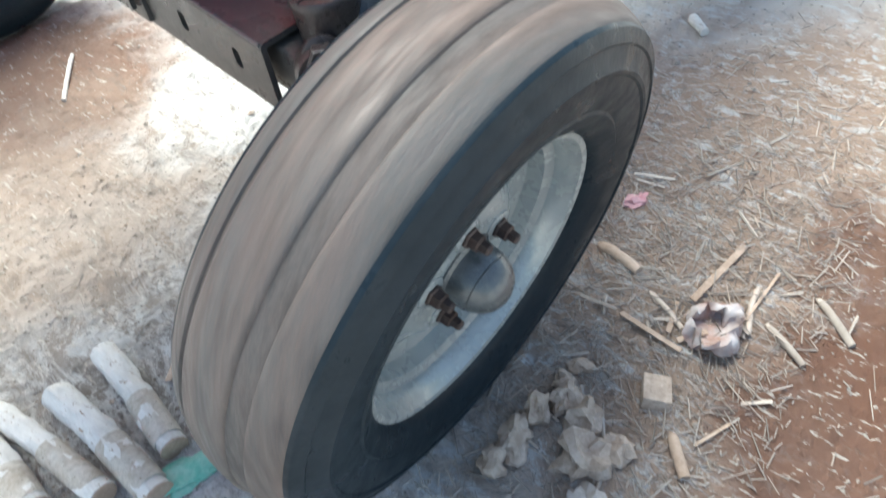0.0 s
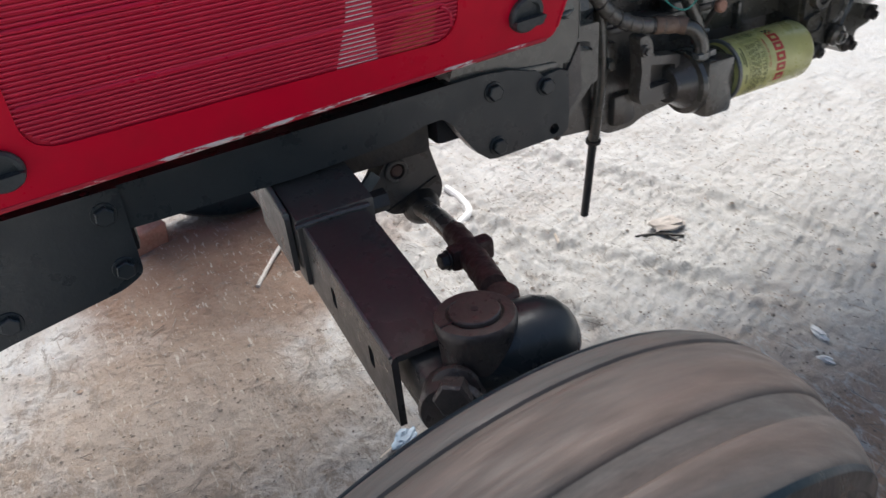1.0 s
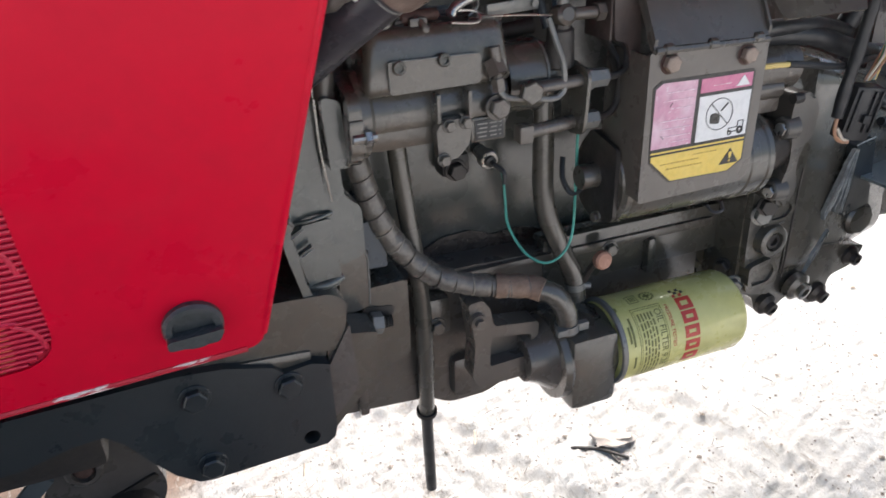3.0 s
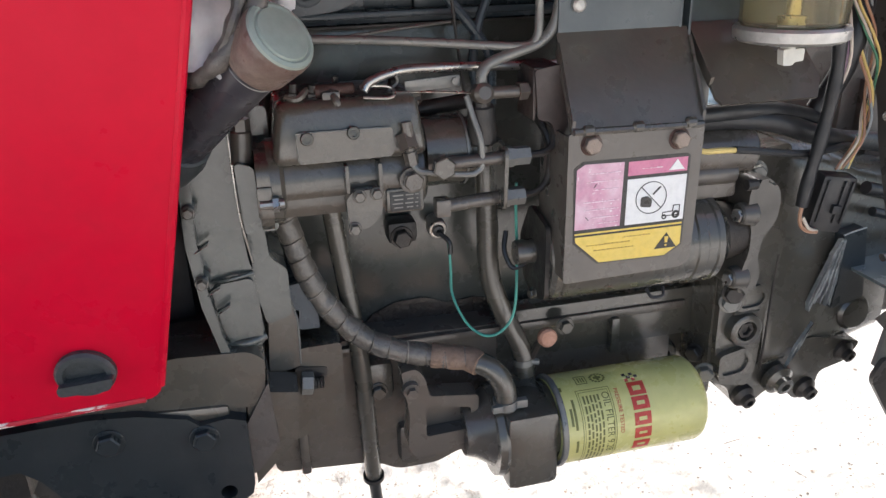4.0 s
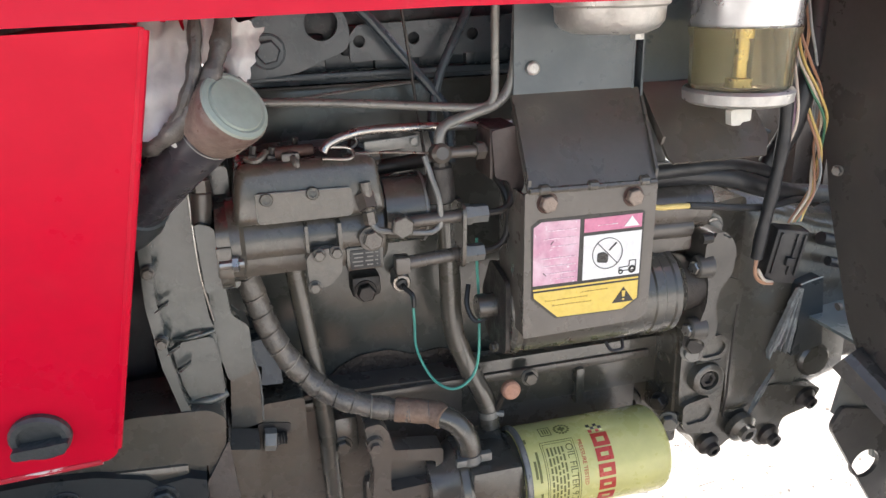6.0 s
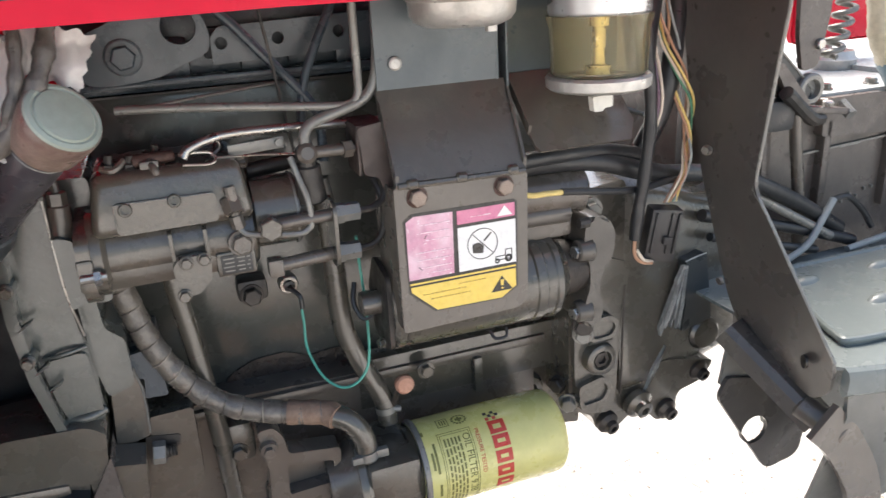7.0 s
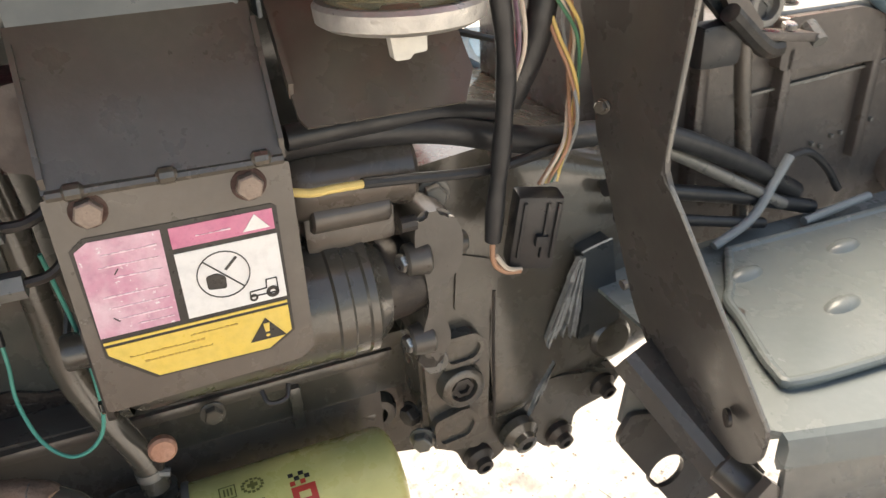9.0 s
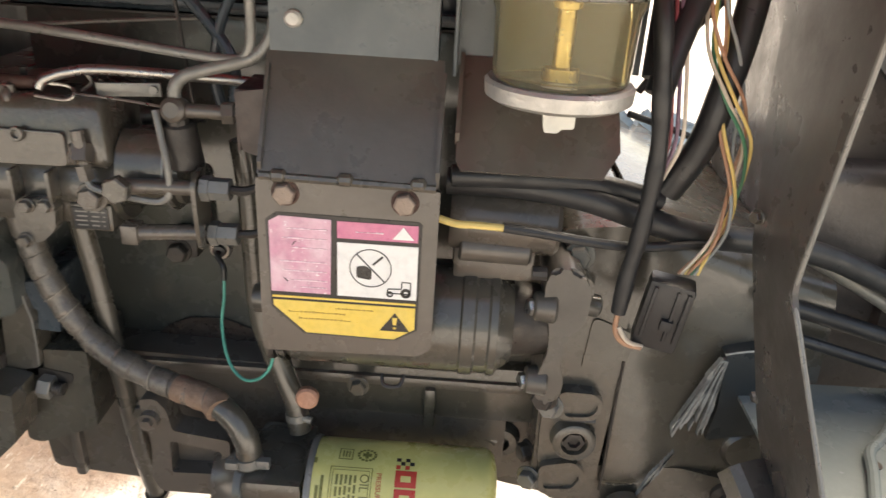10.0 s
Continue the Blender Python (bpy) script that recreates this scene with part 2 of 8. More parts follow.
STRAW = material("dry_straw", (0.52, 0.42, 0.34), 0.7, 0, (0.64, 0.58, 0.50), 3, 0.8, 0.1, 120, 0.1)
WOOD = material("pale_dry_wood", (0.70, 0.65, 0.58), 0.75, 0, (0.82, 0.78, 0.72), 14, 0.7, 0.2, 160, 0.4, stretch=(1.6, 0.5, 1), wear=(0.38, 0.27, 0.18), wear_at=0.60)
WOODTAN = material("tan_split_wood", (0.44, 0.31, 0.22), 0.75, 0, (0.58, 0.45, 0.35), 10, 0.7, 0.2, 160, 0.3)
BARK = material("tan_bark", (0.48, 0.40, 0.31), 0.8, 0, (0.66, 0.60, 0.52), 22, 0.8, 0.2, 160, 0.6, wear=(0.20, 0.14, 0.10), wear_at=0.62)
STONE = material("pale_dusty_stone", (0.46, 0.40, 0.35), 0.85, 0, (0.55, 0.50, 0.45), 16, 0.6, 0.2, 120, 0.5)
isl = STRAW.node_tree.nodes.new("ShaderNodeNewGeometry")
val = STRAW.node_tree.nodes.new("ShaderNodeHueSaturation")
rng = STRAW.node_tree.nodes.new("ShaderNodeMapRange")
rng.inputs["To Min"].default_value, rng.inputs["To Max"].default_value = 0.35, 1.25
STRAW.node_tree.links.new(isl.outputs["Random Per Island"], rng.inputs["Value"])
STRAW.node_tree.links.new(rng.outputs[0], val.inputs["Value"])
STRAW.node_tree.links.new(STRAW.node_tree.nodes["Principled BSDF"].inputs["Base Color"].links[0].from_socket, val.inputs["Color"])
STRAW.node_tree.links.new(val.outputs[0], STRAW.node_tree.nodes["Principled BSDF"].inputs["Base Color"])
CRUMB = material("earth_crumbs", (0.38, 0.33, 0.28), 0.9, 0, (0.22, 0.17, 0.135), 2.5, 0.9, 0.2, 140, 0.4)
CLOD = material("dried_earth_clod", (0.42, 0.31, 0.23), 0.9, 0, (0.62, 0.50, 0.40), 26, 0.9, 0.2, 140, 0.6)
BRICK = material("broken_brick_red", (0.38, 0.18, 0.13), 0.85, 0, (0.46, 0.29, 0.22), 24, 0.6, 0.2, 140, 0.5)
PAPER = material("crumpled_wrapper_print", (0.56, 0.51, 0.49), 0.5, 0, (0.36, 0.17, 0.11), 22, 0.9, 0.1, 120, 0.1)
GREENPL = material("green_plastic_scrap", (0.16, 0.48, 0.35), 0.45, 0, (0.45, 0.62, 0.52), 30, 0.6, 0.1, 120, 0.1)
PINKPL = material("pink_plastic_scrap", (0.62, 0.26, 0.27), 0.5, 0, (0.7, 0.5, 0.5), 40, 0.6, 0.1, 120, 0.1)

PALEBLUE = material("pale_blue_sacking", (0.42, 0.55, 0.66), 0.6, 0, (0.60, 0.66, 0.72), 16, 0.7, 0.1, 140, 0.2)


def wire_material(name, c):
    return material(name, c, 0.4, 0, None, 20, 0.3, 0.05, 150, 0.02)


W_ORANGE = wire_material("orange_brown_wire", (0.40, 0.215, 0.13))
W_YELLOW = wire_material("yellow_wire", (0.658, 0.486, 0.166))
W_GREEN = wire_material("green_wire", (0.0476, 0.18, 0.102))
W_TEAL = wire_material("teal_wire", (0.07, 0.34, 0.27))
W_CREAM = wire_material("cream_wire", (0.577, 0.499, 0.405))
W_PURPLE = wire_material("mauve_wire", (0.17, 0.10, 0.14))
W_RED = wire_material("red_wire", (0.24, 0.06, 0.07))
W_GREY = wire_material("grey_wire", (0.25, 0.27, 0.27))
W_BLUE = wire_material("pale_blue_tape", (0.14, 0.215, 0.265))
W_SAND = material("sand_yellow_tape", (0.52, 0.46, 0.34), 0.45, 0, (0.62, 0.56, 0.44), 26, 0.7, 0.1, 150, 0.3, wear=(0.30, 0.22, 0.15), wear_at=0.66)


# ---- shapes ----
def smooth_path(pts, steps=6):
    p = [Vector(q) for q in pts]
    p = [p[0] * 2 - p[1]] + p + [p[-1] * 2 - p[-2]]
    out = []
    for i in range(1, len(p) - 2):
        a, b, c, d = p[i - 1:i + 3]
        for k in range(steps):
            t = k / steps
            out.append(0.5 * ((2 * b) + (c - a) * t + (2 * a - 5 * b + 4 * c - d) * t * t + (3 * b - a - 3 * c + d) * t ** 3))
    out.append(p[-2])
    return out


def rings(bm, loops, closed=False, caps=True):
    vs = [[bm.verts.new(q) for q in loop] for loop in loops]
    n = len(vs[0])
    for a, b in zip(vs, vs[1:] + (vs[:1] if closed else [])):
        for i in range(n):
            bm.faces.new((a[i], a[(i + 1) % n], b[(i + 1) % n], b[i]))
    if caps and not closed:
        bm.faces.new(list(reversed(vs[0])))
        bm.faces.new(vs[-1])


def frame_of(axis):
    a = Vector(axis).normalized()
    u = a.cross(Vector((0, 0, 1)) if abs(a.z) < 0.9 else Vector((0, 1, 0))).normalized()
    return a, u, a.cross(u)


def lathe(bm, profile, origin, axis, seg=32, caps=True, closed=False):
    """Turns (distance along the axis, radius) round the axis."""
    a, u, v = frame_of(axis)
    o = Vector(origin)
    loops = [[o + a * d + (u * math.cos(k * math.tau / seg) + v * math.sin(k * math.tau / seg)) * max(r, 1e-5) for k in range(seg)] for d, r in profile]
    rings(bm, loops, closed, caps)


def rod(bm, p0, p1, r0, r1=None, seg=16, edge=0.0):
    p0, p1 = Vector(p0), Vector(p1)
    r1 = r0 if r1 is None else r1
    n = (p1 - p0).length
    prof = [(0, r0), (n, r1)] if not edge else [(0, r0 - edge), (edge, r0), (n - edge, r1), (n, r1 - edge)]
    lathe(bm, prof, p0, p1 - p0, seg)


def tube(bm, pts, r, seg=10, steps=6, radius=None):
    path = smooth_path(pts, steps) if steps > 1 else [Vector(q) for q in pts]
    up, loops, run = None, [], 0.0
    for i, q in enumerate(path):
        d = (path[min(i + 1, len(path) - 1)] - path[max(i - 1, 0)]).normalized()
        if up is None:
            up = d.cross(Vector((0.3, 0.2, 1))).normalized()
        up = (up - d * up.dot(d)).normalized()
        side = d.cross(up)
        run += (q - path[i - 1]).length if i else 0
        rr = radius(run) if radius else r
        loops.append([q + (up * math.cos(k * math.tau / seg) + side * math.sin(k * math.tau / seg)) * rr for k in range(seg)])
    rings(bm, loops)


def box(bm, c, s, bevel=0.0, rot=None, seg=2):
    m = Matrix.Translation(c) @ (rot.to_4x4() if rot else Matrix()) @ Matrix.Diagonal((*s, 1))
    vs = bmesh.ops.create_cube(bm, size=1.0, matrix=m)["verts"]
    if bevel:
        es = list({e for v in vs for e in v.link_edges})
        bmesh.ops.bevel(bm, geom=es, offset=bevel, segments=seg, profile=0.6, affect="EDGES")


def rounded(pts, r, seg=4):
    """A polygon with its corners rounded by r (one number, or one for each corner)."""
    out, n = [], len(pts)
    rs = r if isinstance(r, (list, tuple)) else [r] * n
    for i in range(n):
        a, b, c = Vector(pts[i - 1]), Vector(pts[i]), Vector(pts[(i + 1) % n])
        u, w = (a - b), (c - b)
        k = min(rs[i], u.length * 0.45, w.length * 0.45)
        if k <= 0:
            out.append(tuple(b))
            continue
        p, q = b + u.normalized() * k, b + w.normalized() * k
        for j in range(seg + 1):
            t = j / seg
            out.append(tuple(p * (1 - t) ** 2 + b * 2 * t * (1 - t) + q * t * t))
    return out


def disc(cx, cy, r, n=16):
    return [(cx + r * math.cos(k * math.tau / n), cy + r * math.sin(k * math.tau / n)) for k in range(n)]


def plate(bm, outer, axis, a, b, holes=(), place=None):
    """A flat sheet between a and b along the axis: an outline in the other two axes, with holes through it."""
    def at(p, d):
        q = {"x": (d, p[0], p[1]), "y": (p[0], d, p[1]), "z": (p[0], p[1], d)}[axis]
        return place @ Vector(q) if place else Vector(q)
    if not holes:
        lo, hi = [bm.verts.new(at(p, a)) for p in outer], [bm.verts.new(at(p, b)) for p in outer]
        n = len(outer)
        f0, f1 = bm.faces.new(lo), bm.faces.new(list(reversed(hi)))
        for i in range(n):
            bm.faces.new((lo[i], hi[i], hi[(i + 1) % n], lo[(i + 1) % n]))
        return
    edges, loops = [], []
    for loop in (outer, *holes):
        lo = [bm.verts.new(at(p, a)) for p in loop]
        loops.append((lo, loop))
        edges += [bm.edges.new((lo[i], lo[(i + 1) % len(lo)])) for i in range(len(lo))]
    made = bmesh.ops.triangle_fill(bm, use_beauty=True, use_dissolve=False, edges=edges)
    faces = [f for f in made["geom"] if isinstance(f, bmesh.types.BMFace)]
    twin = {}
    for lo, loop in loops:
        hi = [bm.verts.new(at(p, b)) for p in loop]
        for v, w in zip(lo, hi):
            twin[v] = w
        for i in range(len(lo)):
            j = (i + 1) % len(lo)
            bm.faces.new((lo[i], hi[i], hi[j], lo[j]))
    for f in faces:
        bm.faces.new([twin[v] for v in reversed(f.verts)])


def finish(name, bm, mat, angle=35):
    bmesh.ops.recalc_face_normals(bm, faces=bm.faces)
    me = bpy.data.meshes.new(name)
    bm.to_mesh(me)
    bm.free()
    for p in me.polygons:
        p.use_smooth = True
    me.set_sharp_from_angle(angle=radians(angle))
    for one in (mat if isinstance(mat, (list, tuple)) else [mat]):
        me.materials.append(one)
    return me


def part(name, bm, mat, parent, label="", angle=35):
    """Links a bmesh as one mesh object under a thing or a part."""
    ob = new(name, finish(name, bm, mat, angle))
    ob.parent = parent
    if parent and parent.type == "EMPTY":
        ob.matrix_parent_inverse = Matrix.Translation(-parent.location)
    if label:
        ob["label"] = label
    return ob


def thing(name, bm, mat, label, category, group="", kind="", angle=35):
    return tagged(new(name, finish(name, bm, mat, angle)), label, category, group, kind)


def bm_():
    return bmesh.new()


def simple(fn, *a, **k):
    b = bm_()
    fn(b, *a, **k)
    return b


def piece(name, mesh, parent, m, label=""):
    ob = new(name, mesh)
    ob.parent = parent
    if parent.type == "EMPTY":
        ob.matrix_parent_inverse = Matrix.Translation(-parent.location)
    ob.matrix_basis = m
    if label:
        ob["label"] = label
    return ob


def bolt_mesh(r, h, washer=0.0, mat=None):
    """A hexagon head on its washer; it stands along +z."""
    b = bm_()
    z = 0.0
    if washer:
        lathe(b, [(0, washer), (0.0015, washer), (0.002, washer - 0.0006)], (0, 0, 0), (0, 0, 1), 18)
        z = 0.0018
    lathe(b, [(z, r), (z + h * 0.85, r), (z + h, r * 0.86)], (0, 0, 0), (0, 0, 1), 6)
    return finish("bolt", b, mat, 25)


BOLT = bolt_mesh(0.0085, 0.007, 0.0115, ENGINE)
BOLT_RUST = bolt_mesh(0.0086, 0.007, 0.0, material("tan_bolt", (0.24, 0.185, 0.15), 0.4, 0.3, (0.30, 0.24, 0.20), 60, 0.6, 0.2, 300, 0.3))
BOLT_BARE = bolt_mesh(0.0075, 0.006, 0.0, BARE)
BOLT_WORN = bolt_mesh(0.0100, 0.010, 0.0135, PIPE)
BOLT_DARK = bolt_mesh(0.0105, 0.010, 0.013, IRON)
BOLT_SMALL = bolt_mesh(0.0052, 0.005, 0.0065, CAST)
BOLT_RAIL = bolt_mesh(0.0120, 0.008, 0.015, RAIL)
BOLT_BLUE = bolt_mesh(0.0120, 0.009, 0.016, BLUEGREY)


def toward(p, d, spin=0.0):
    """A pose whose +z looks along d."""
    return Matrix.Translation(p) @ Vector(d).to_track_quat("Z", "Y").to_matrix().to_4x4() @ Matrix.Rotation(radians(spin), 4, "Z")


NEAR = (0, -1, 0)


# ---- ground ----
# wheel tracks on the far side: where they cross y = 0, how they slant, half their width
TRACKS = ((0.33, 0.10, 0.040), (0.50, 0.16, 0.042), (0.86, -0.55, 0.05), (1.25, -0.35, 0.05))


def ground_height(x, y):
    h = 0.014 * noise.noise((x * 1.7, y * 1.7, 0.3)) + 0.008 * noise.noise((x * 6, y * 6, 2.1)) + 0.006 * noise.noise((x * 17, y * 17, 5.0))
    h += 0.009 * abs(noise.noise((x * 24, y * 40, 7.0))) + 0.004 * noise.noise((x * 58, y * 58, 3.0))
    if y > -0.3 and x > 0.1:
        # old wheel ruts running past the far side
        s = (y - 0.42 * x)
        h += 0.007 * math.sin(s * 21) * max(0, 1 - abs(s - 0.2) / 0.9) + 0.006 * noise.noise((x * 7, s * 55, 1.0))
        fade = min(1, (y + 0.3) / 0.3, (x - 0.1) / 0.2)
        for xc, lean_, half in TRACKS:
            d = x - xc - lean_ * y - 0.03 * noise.noise((1.3, y * 2.2, xc * 9))
            if abs(d) < half + 0.08:
                bank = math.exp(-((abs(d) - half) / 0.022) ** 2)
                cut = 1 / (1 + math.exp((abs(d) - half) / 0.012))
                tread = math.sin((y * 1.0 + 0.9 * abs(d)) * 95 + 2 * noise.noise((x * 6, y * 6, 0)))
                h += fade * (0.016 * bank - 0.011 * cut + 0.0065 * cut * tread * (0.4 + abs(noise.noise((x * 9, y * 5, 4)))))
    fade = 1.0 / (1.0 + (max(0, math.hypot(x, y) - 6) / 6) ** 2)
    return GROUND + h * fade


def spread(lo, hi, step, far):
    c = list(np.arange(lo, hi, step))
    d, a, b = step, c[0], c[-1]
    while b < far:
        d *= 1.22
        a, b = a - d, b + d
        c = [a] + c + [b]
    return c


def earth():
    """Pale dust over brown and red soil, with crumbs, chaff, small dark bits and painted rut shading."""
    m = bpy.data.materials.new("dusty_earth")
    m.use_nodes = True
    nt = m.node_tree
    bs = nt.nodes["Principled BSDF"]
    bs.inputs["Roughness"].default_value = 0.95
    co = nt.nodes.new("ShaderNodeTexCoord")

    def tex(scale, detail, rough=0.6, distort=0.0, squash=(1, 1, 1), turn=0.0):
        mp = nt.nodes.new("ShaderNodeMapping")
        mp.inputs["Scale"].default_value, mp.inputs["Rotation"].default_value = squash, (0, 0, turn)
        nt.links.new(co.outputs["Object"], mp.inputs[0])
        n = nt.nodes.new("ShaderNodeTexNoise")
        for key, val in (("Scale", scale), ("Detail", detail), ("Roughness", rough), ("Distortion", distort)):
            n.inputs[key].default_value = val
        nt.links.new(mp.outputs[0], n.inputs["Vector"])
        return n.outputs[0]

    def level(src, lo, hi, top=1.0):
        r = nt.nodes.new("ShaderNodeMapRange")
        r.inputs["From Min"].default_value, r.inputs["From Max"].default_value, r.inputs["To Max"].default_value = lo, hi, top
        nt.links.new(src, r.inputs["Value"])
        return r.outputs[0]

    def over(col, c, fac):
        x = nt.nodes.new("ShaderNodeMix")
        x.data_type = "RGBA"
        nt.links.new(fac, x.inputs["Factor"])
        if isinstance(col, tuple):
            x.inputs["A"].default_value = (*col, 1)
        else:
            nt.links.new(col, x.inputs["A"])
        x.inputs["B"].default_value = (*c, 1)
        return x.outputs["Result"]

    def away(px, py, scale=1.0):
        v = nt.nodes.new("ShaderNodeVectorMath")
        v.operation = "DISTANCE"
        nt.links.new(co.outputs["Object"], v.inputs[0])
        v.inputs[1].default_value = (px, py, GROUND)
        return v.outputs["Value"]

    def plus(a, b, k):
        q = nt.nodes.new("ShaderNodeMath")
        q.operation = "MULTIPLY_ADD"
        nt.links.new(b, q.inputs[0])
        q.inputs[1].default_value = k
        nt.links.new(a, q.inputs[2])
        return q.outputs[0]

    ragged = tex(3.2, 8, 0.65, 0.5)
    # pale grey dust, trodden tan soil on the near side, a heap of red soil beyond the axle
    col = over((0.86, 0.83, 0.785), (0.66, 0.60, 0.54), level(tex(2.6, 7, 0.68, 0.4), 0.49, 0.70, 0.6))
    col = over(col, (0.50, 0.35, 0.275), level(plus(away(0.56, -1.18), ragged, -0.9), 0.34, 0.0, 0.92))
    col = over(col, (0.53, 0.385, 0.29), level(plus(away(0.48, -0.98), ragged, -0.9), 0.52, 0.06, 0.95))
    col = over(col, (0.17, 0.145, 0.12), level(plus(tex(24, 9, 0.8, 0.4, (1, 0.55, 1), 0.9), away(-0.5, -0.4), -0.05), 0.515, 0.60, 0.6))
    col = over(col, (0.80, 0.785, 0.76), level(tex(44, 6, 0.7, 0.3, (1, 0.35, 1), 0.6), 0.53, 0.62, 0.85))
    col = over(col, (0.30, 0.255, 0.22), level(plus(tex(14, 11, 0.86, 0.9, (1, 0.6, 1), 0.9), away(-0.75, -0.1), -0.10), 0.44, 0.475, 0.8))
    col = over(col, (0.84, 0.83, 0.81), level(plus(tex(13, 10, 0.84, 0.7, (1, 0.5, 1), 0.7), away(-0.6, 0.0), -0.06), 0.475, 0.515, 0.9))
    col = over(col, (0.21, 0.105, 0.068), level(plus(away(0.14, -1.45), ragged, -0.7), 0.07, -0.07, 0.9))
    col = over(col, (0.23, 0.115, 0.072), level(plus(away(0.50, -1.42), ragged, -0.7), 0.04, -0.10, 0.85))
    col = over(col, (0.31, 0.175, 0.11), level(plus(away(-0.14, 0.74), ragged, -0.7), 0.20, -0.04, 0.9))
    col = over(col, (0.50, 0.385, 0.30), level(plus(away(-0.38, 0.25), ragged, -0.9), 0.12, -0.20, 0.8))
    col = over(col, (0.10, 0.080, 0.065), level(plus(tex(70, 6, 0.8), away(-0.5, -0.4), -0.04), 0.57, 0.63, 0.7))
    col = over(col, (0.70, 0.64, 0.56), level(tex(110, 3, 0.6, 0.3, (1, 0.2, 1), 1.2), 0.61, 0.67, 0.9))
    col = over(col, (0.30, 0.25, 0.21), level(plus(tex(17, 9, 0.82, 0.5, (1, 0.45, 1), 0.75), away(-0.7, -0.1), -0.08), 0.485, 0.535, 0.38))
    # dark streaks both ways: shading of ruts and cracks put into the colour
    streak = plus(tex(20, 12, 0.80, 0.8, (1, 0.30, 1), 0.55), away(0.6, 0.35), -0.045)
    col = over(col, (0.20, 0.17, 0.145), level(streak, 0.52, 0.59, 0.34))
    cross = plus(tex(26, 12, 0.82, 0.6, (0.30, 1, 1), 0.25), away(0.8, 0.2), -0.05)
    col = over(col, (0.27, 0.235, 0.20), level(cross, 0.51, 0.58, 0.34))
    nt.links.new(col, bs.inputs["Base Color"])
    last = None
    for src, dist in ((tex(26, 9, 0.8), 0.019), (tex(110, 6, 0.75), 0.006)):
        b = nt.nodes.new("ShaderNodeBump")
        b.inputs["Strength"].default_value, b.inputs["Distance"].default_value = 1.0, dist
        nt.links.new(src, b.inputs["Height"])
        if last:
            nt.links.new(last, b.inputs["Normal"])
        last = b.outputs[0]
    nt.links.new(last, bs.inputs["Normal"])
    return m


def build_ground():
    xs, ys = spread(-1.3, 2.0, 0.0085, 600), spread(-1.5, 1.6, 0.0085, 600)
    verts = [(x, y, ground_height(x, y)) for y in ys for x in xs]
    n = len(xs)
    faces = [(j * n + i, j * n + i + 1, (j + 1) * n + i + 1, (j + 1) * n + i) for j in range(len(ys) - 1) for i in range(n - 1)]
    me = bpy.data.meshes.new("ground")
    me.from_pydata(verts, [], faces)
    for p in me.polygons:
        p.use_smooth = True
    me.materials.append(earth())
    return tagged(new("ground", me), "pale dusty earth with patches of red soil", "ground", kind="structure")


ground = build_ground()

# ---- the tractor ----
tractor = tagged(new("tractor"), "red farm tractor with grey engine, its rear side panel taken off", "tractor")
tractor.location = (0.4, 0, GROUND)
tractor.empty_display_size = 0.2


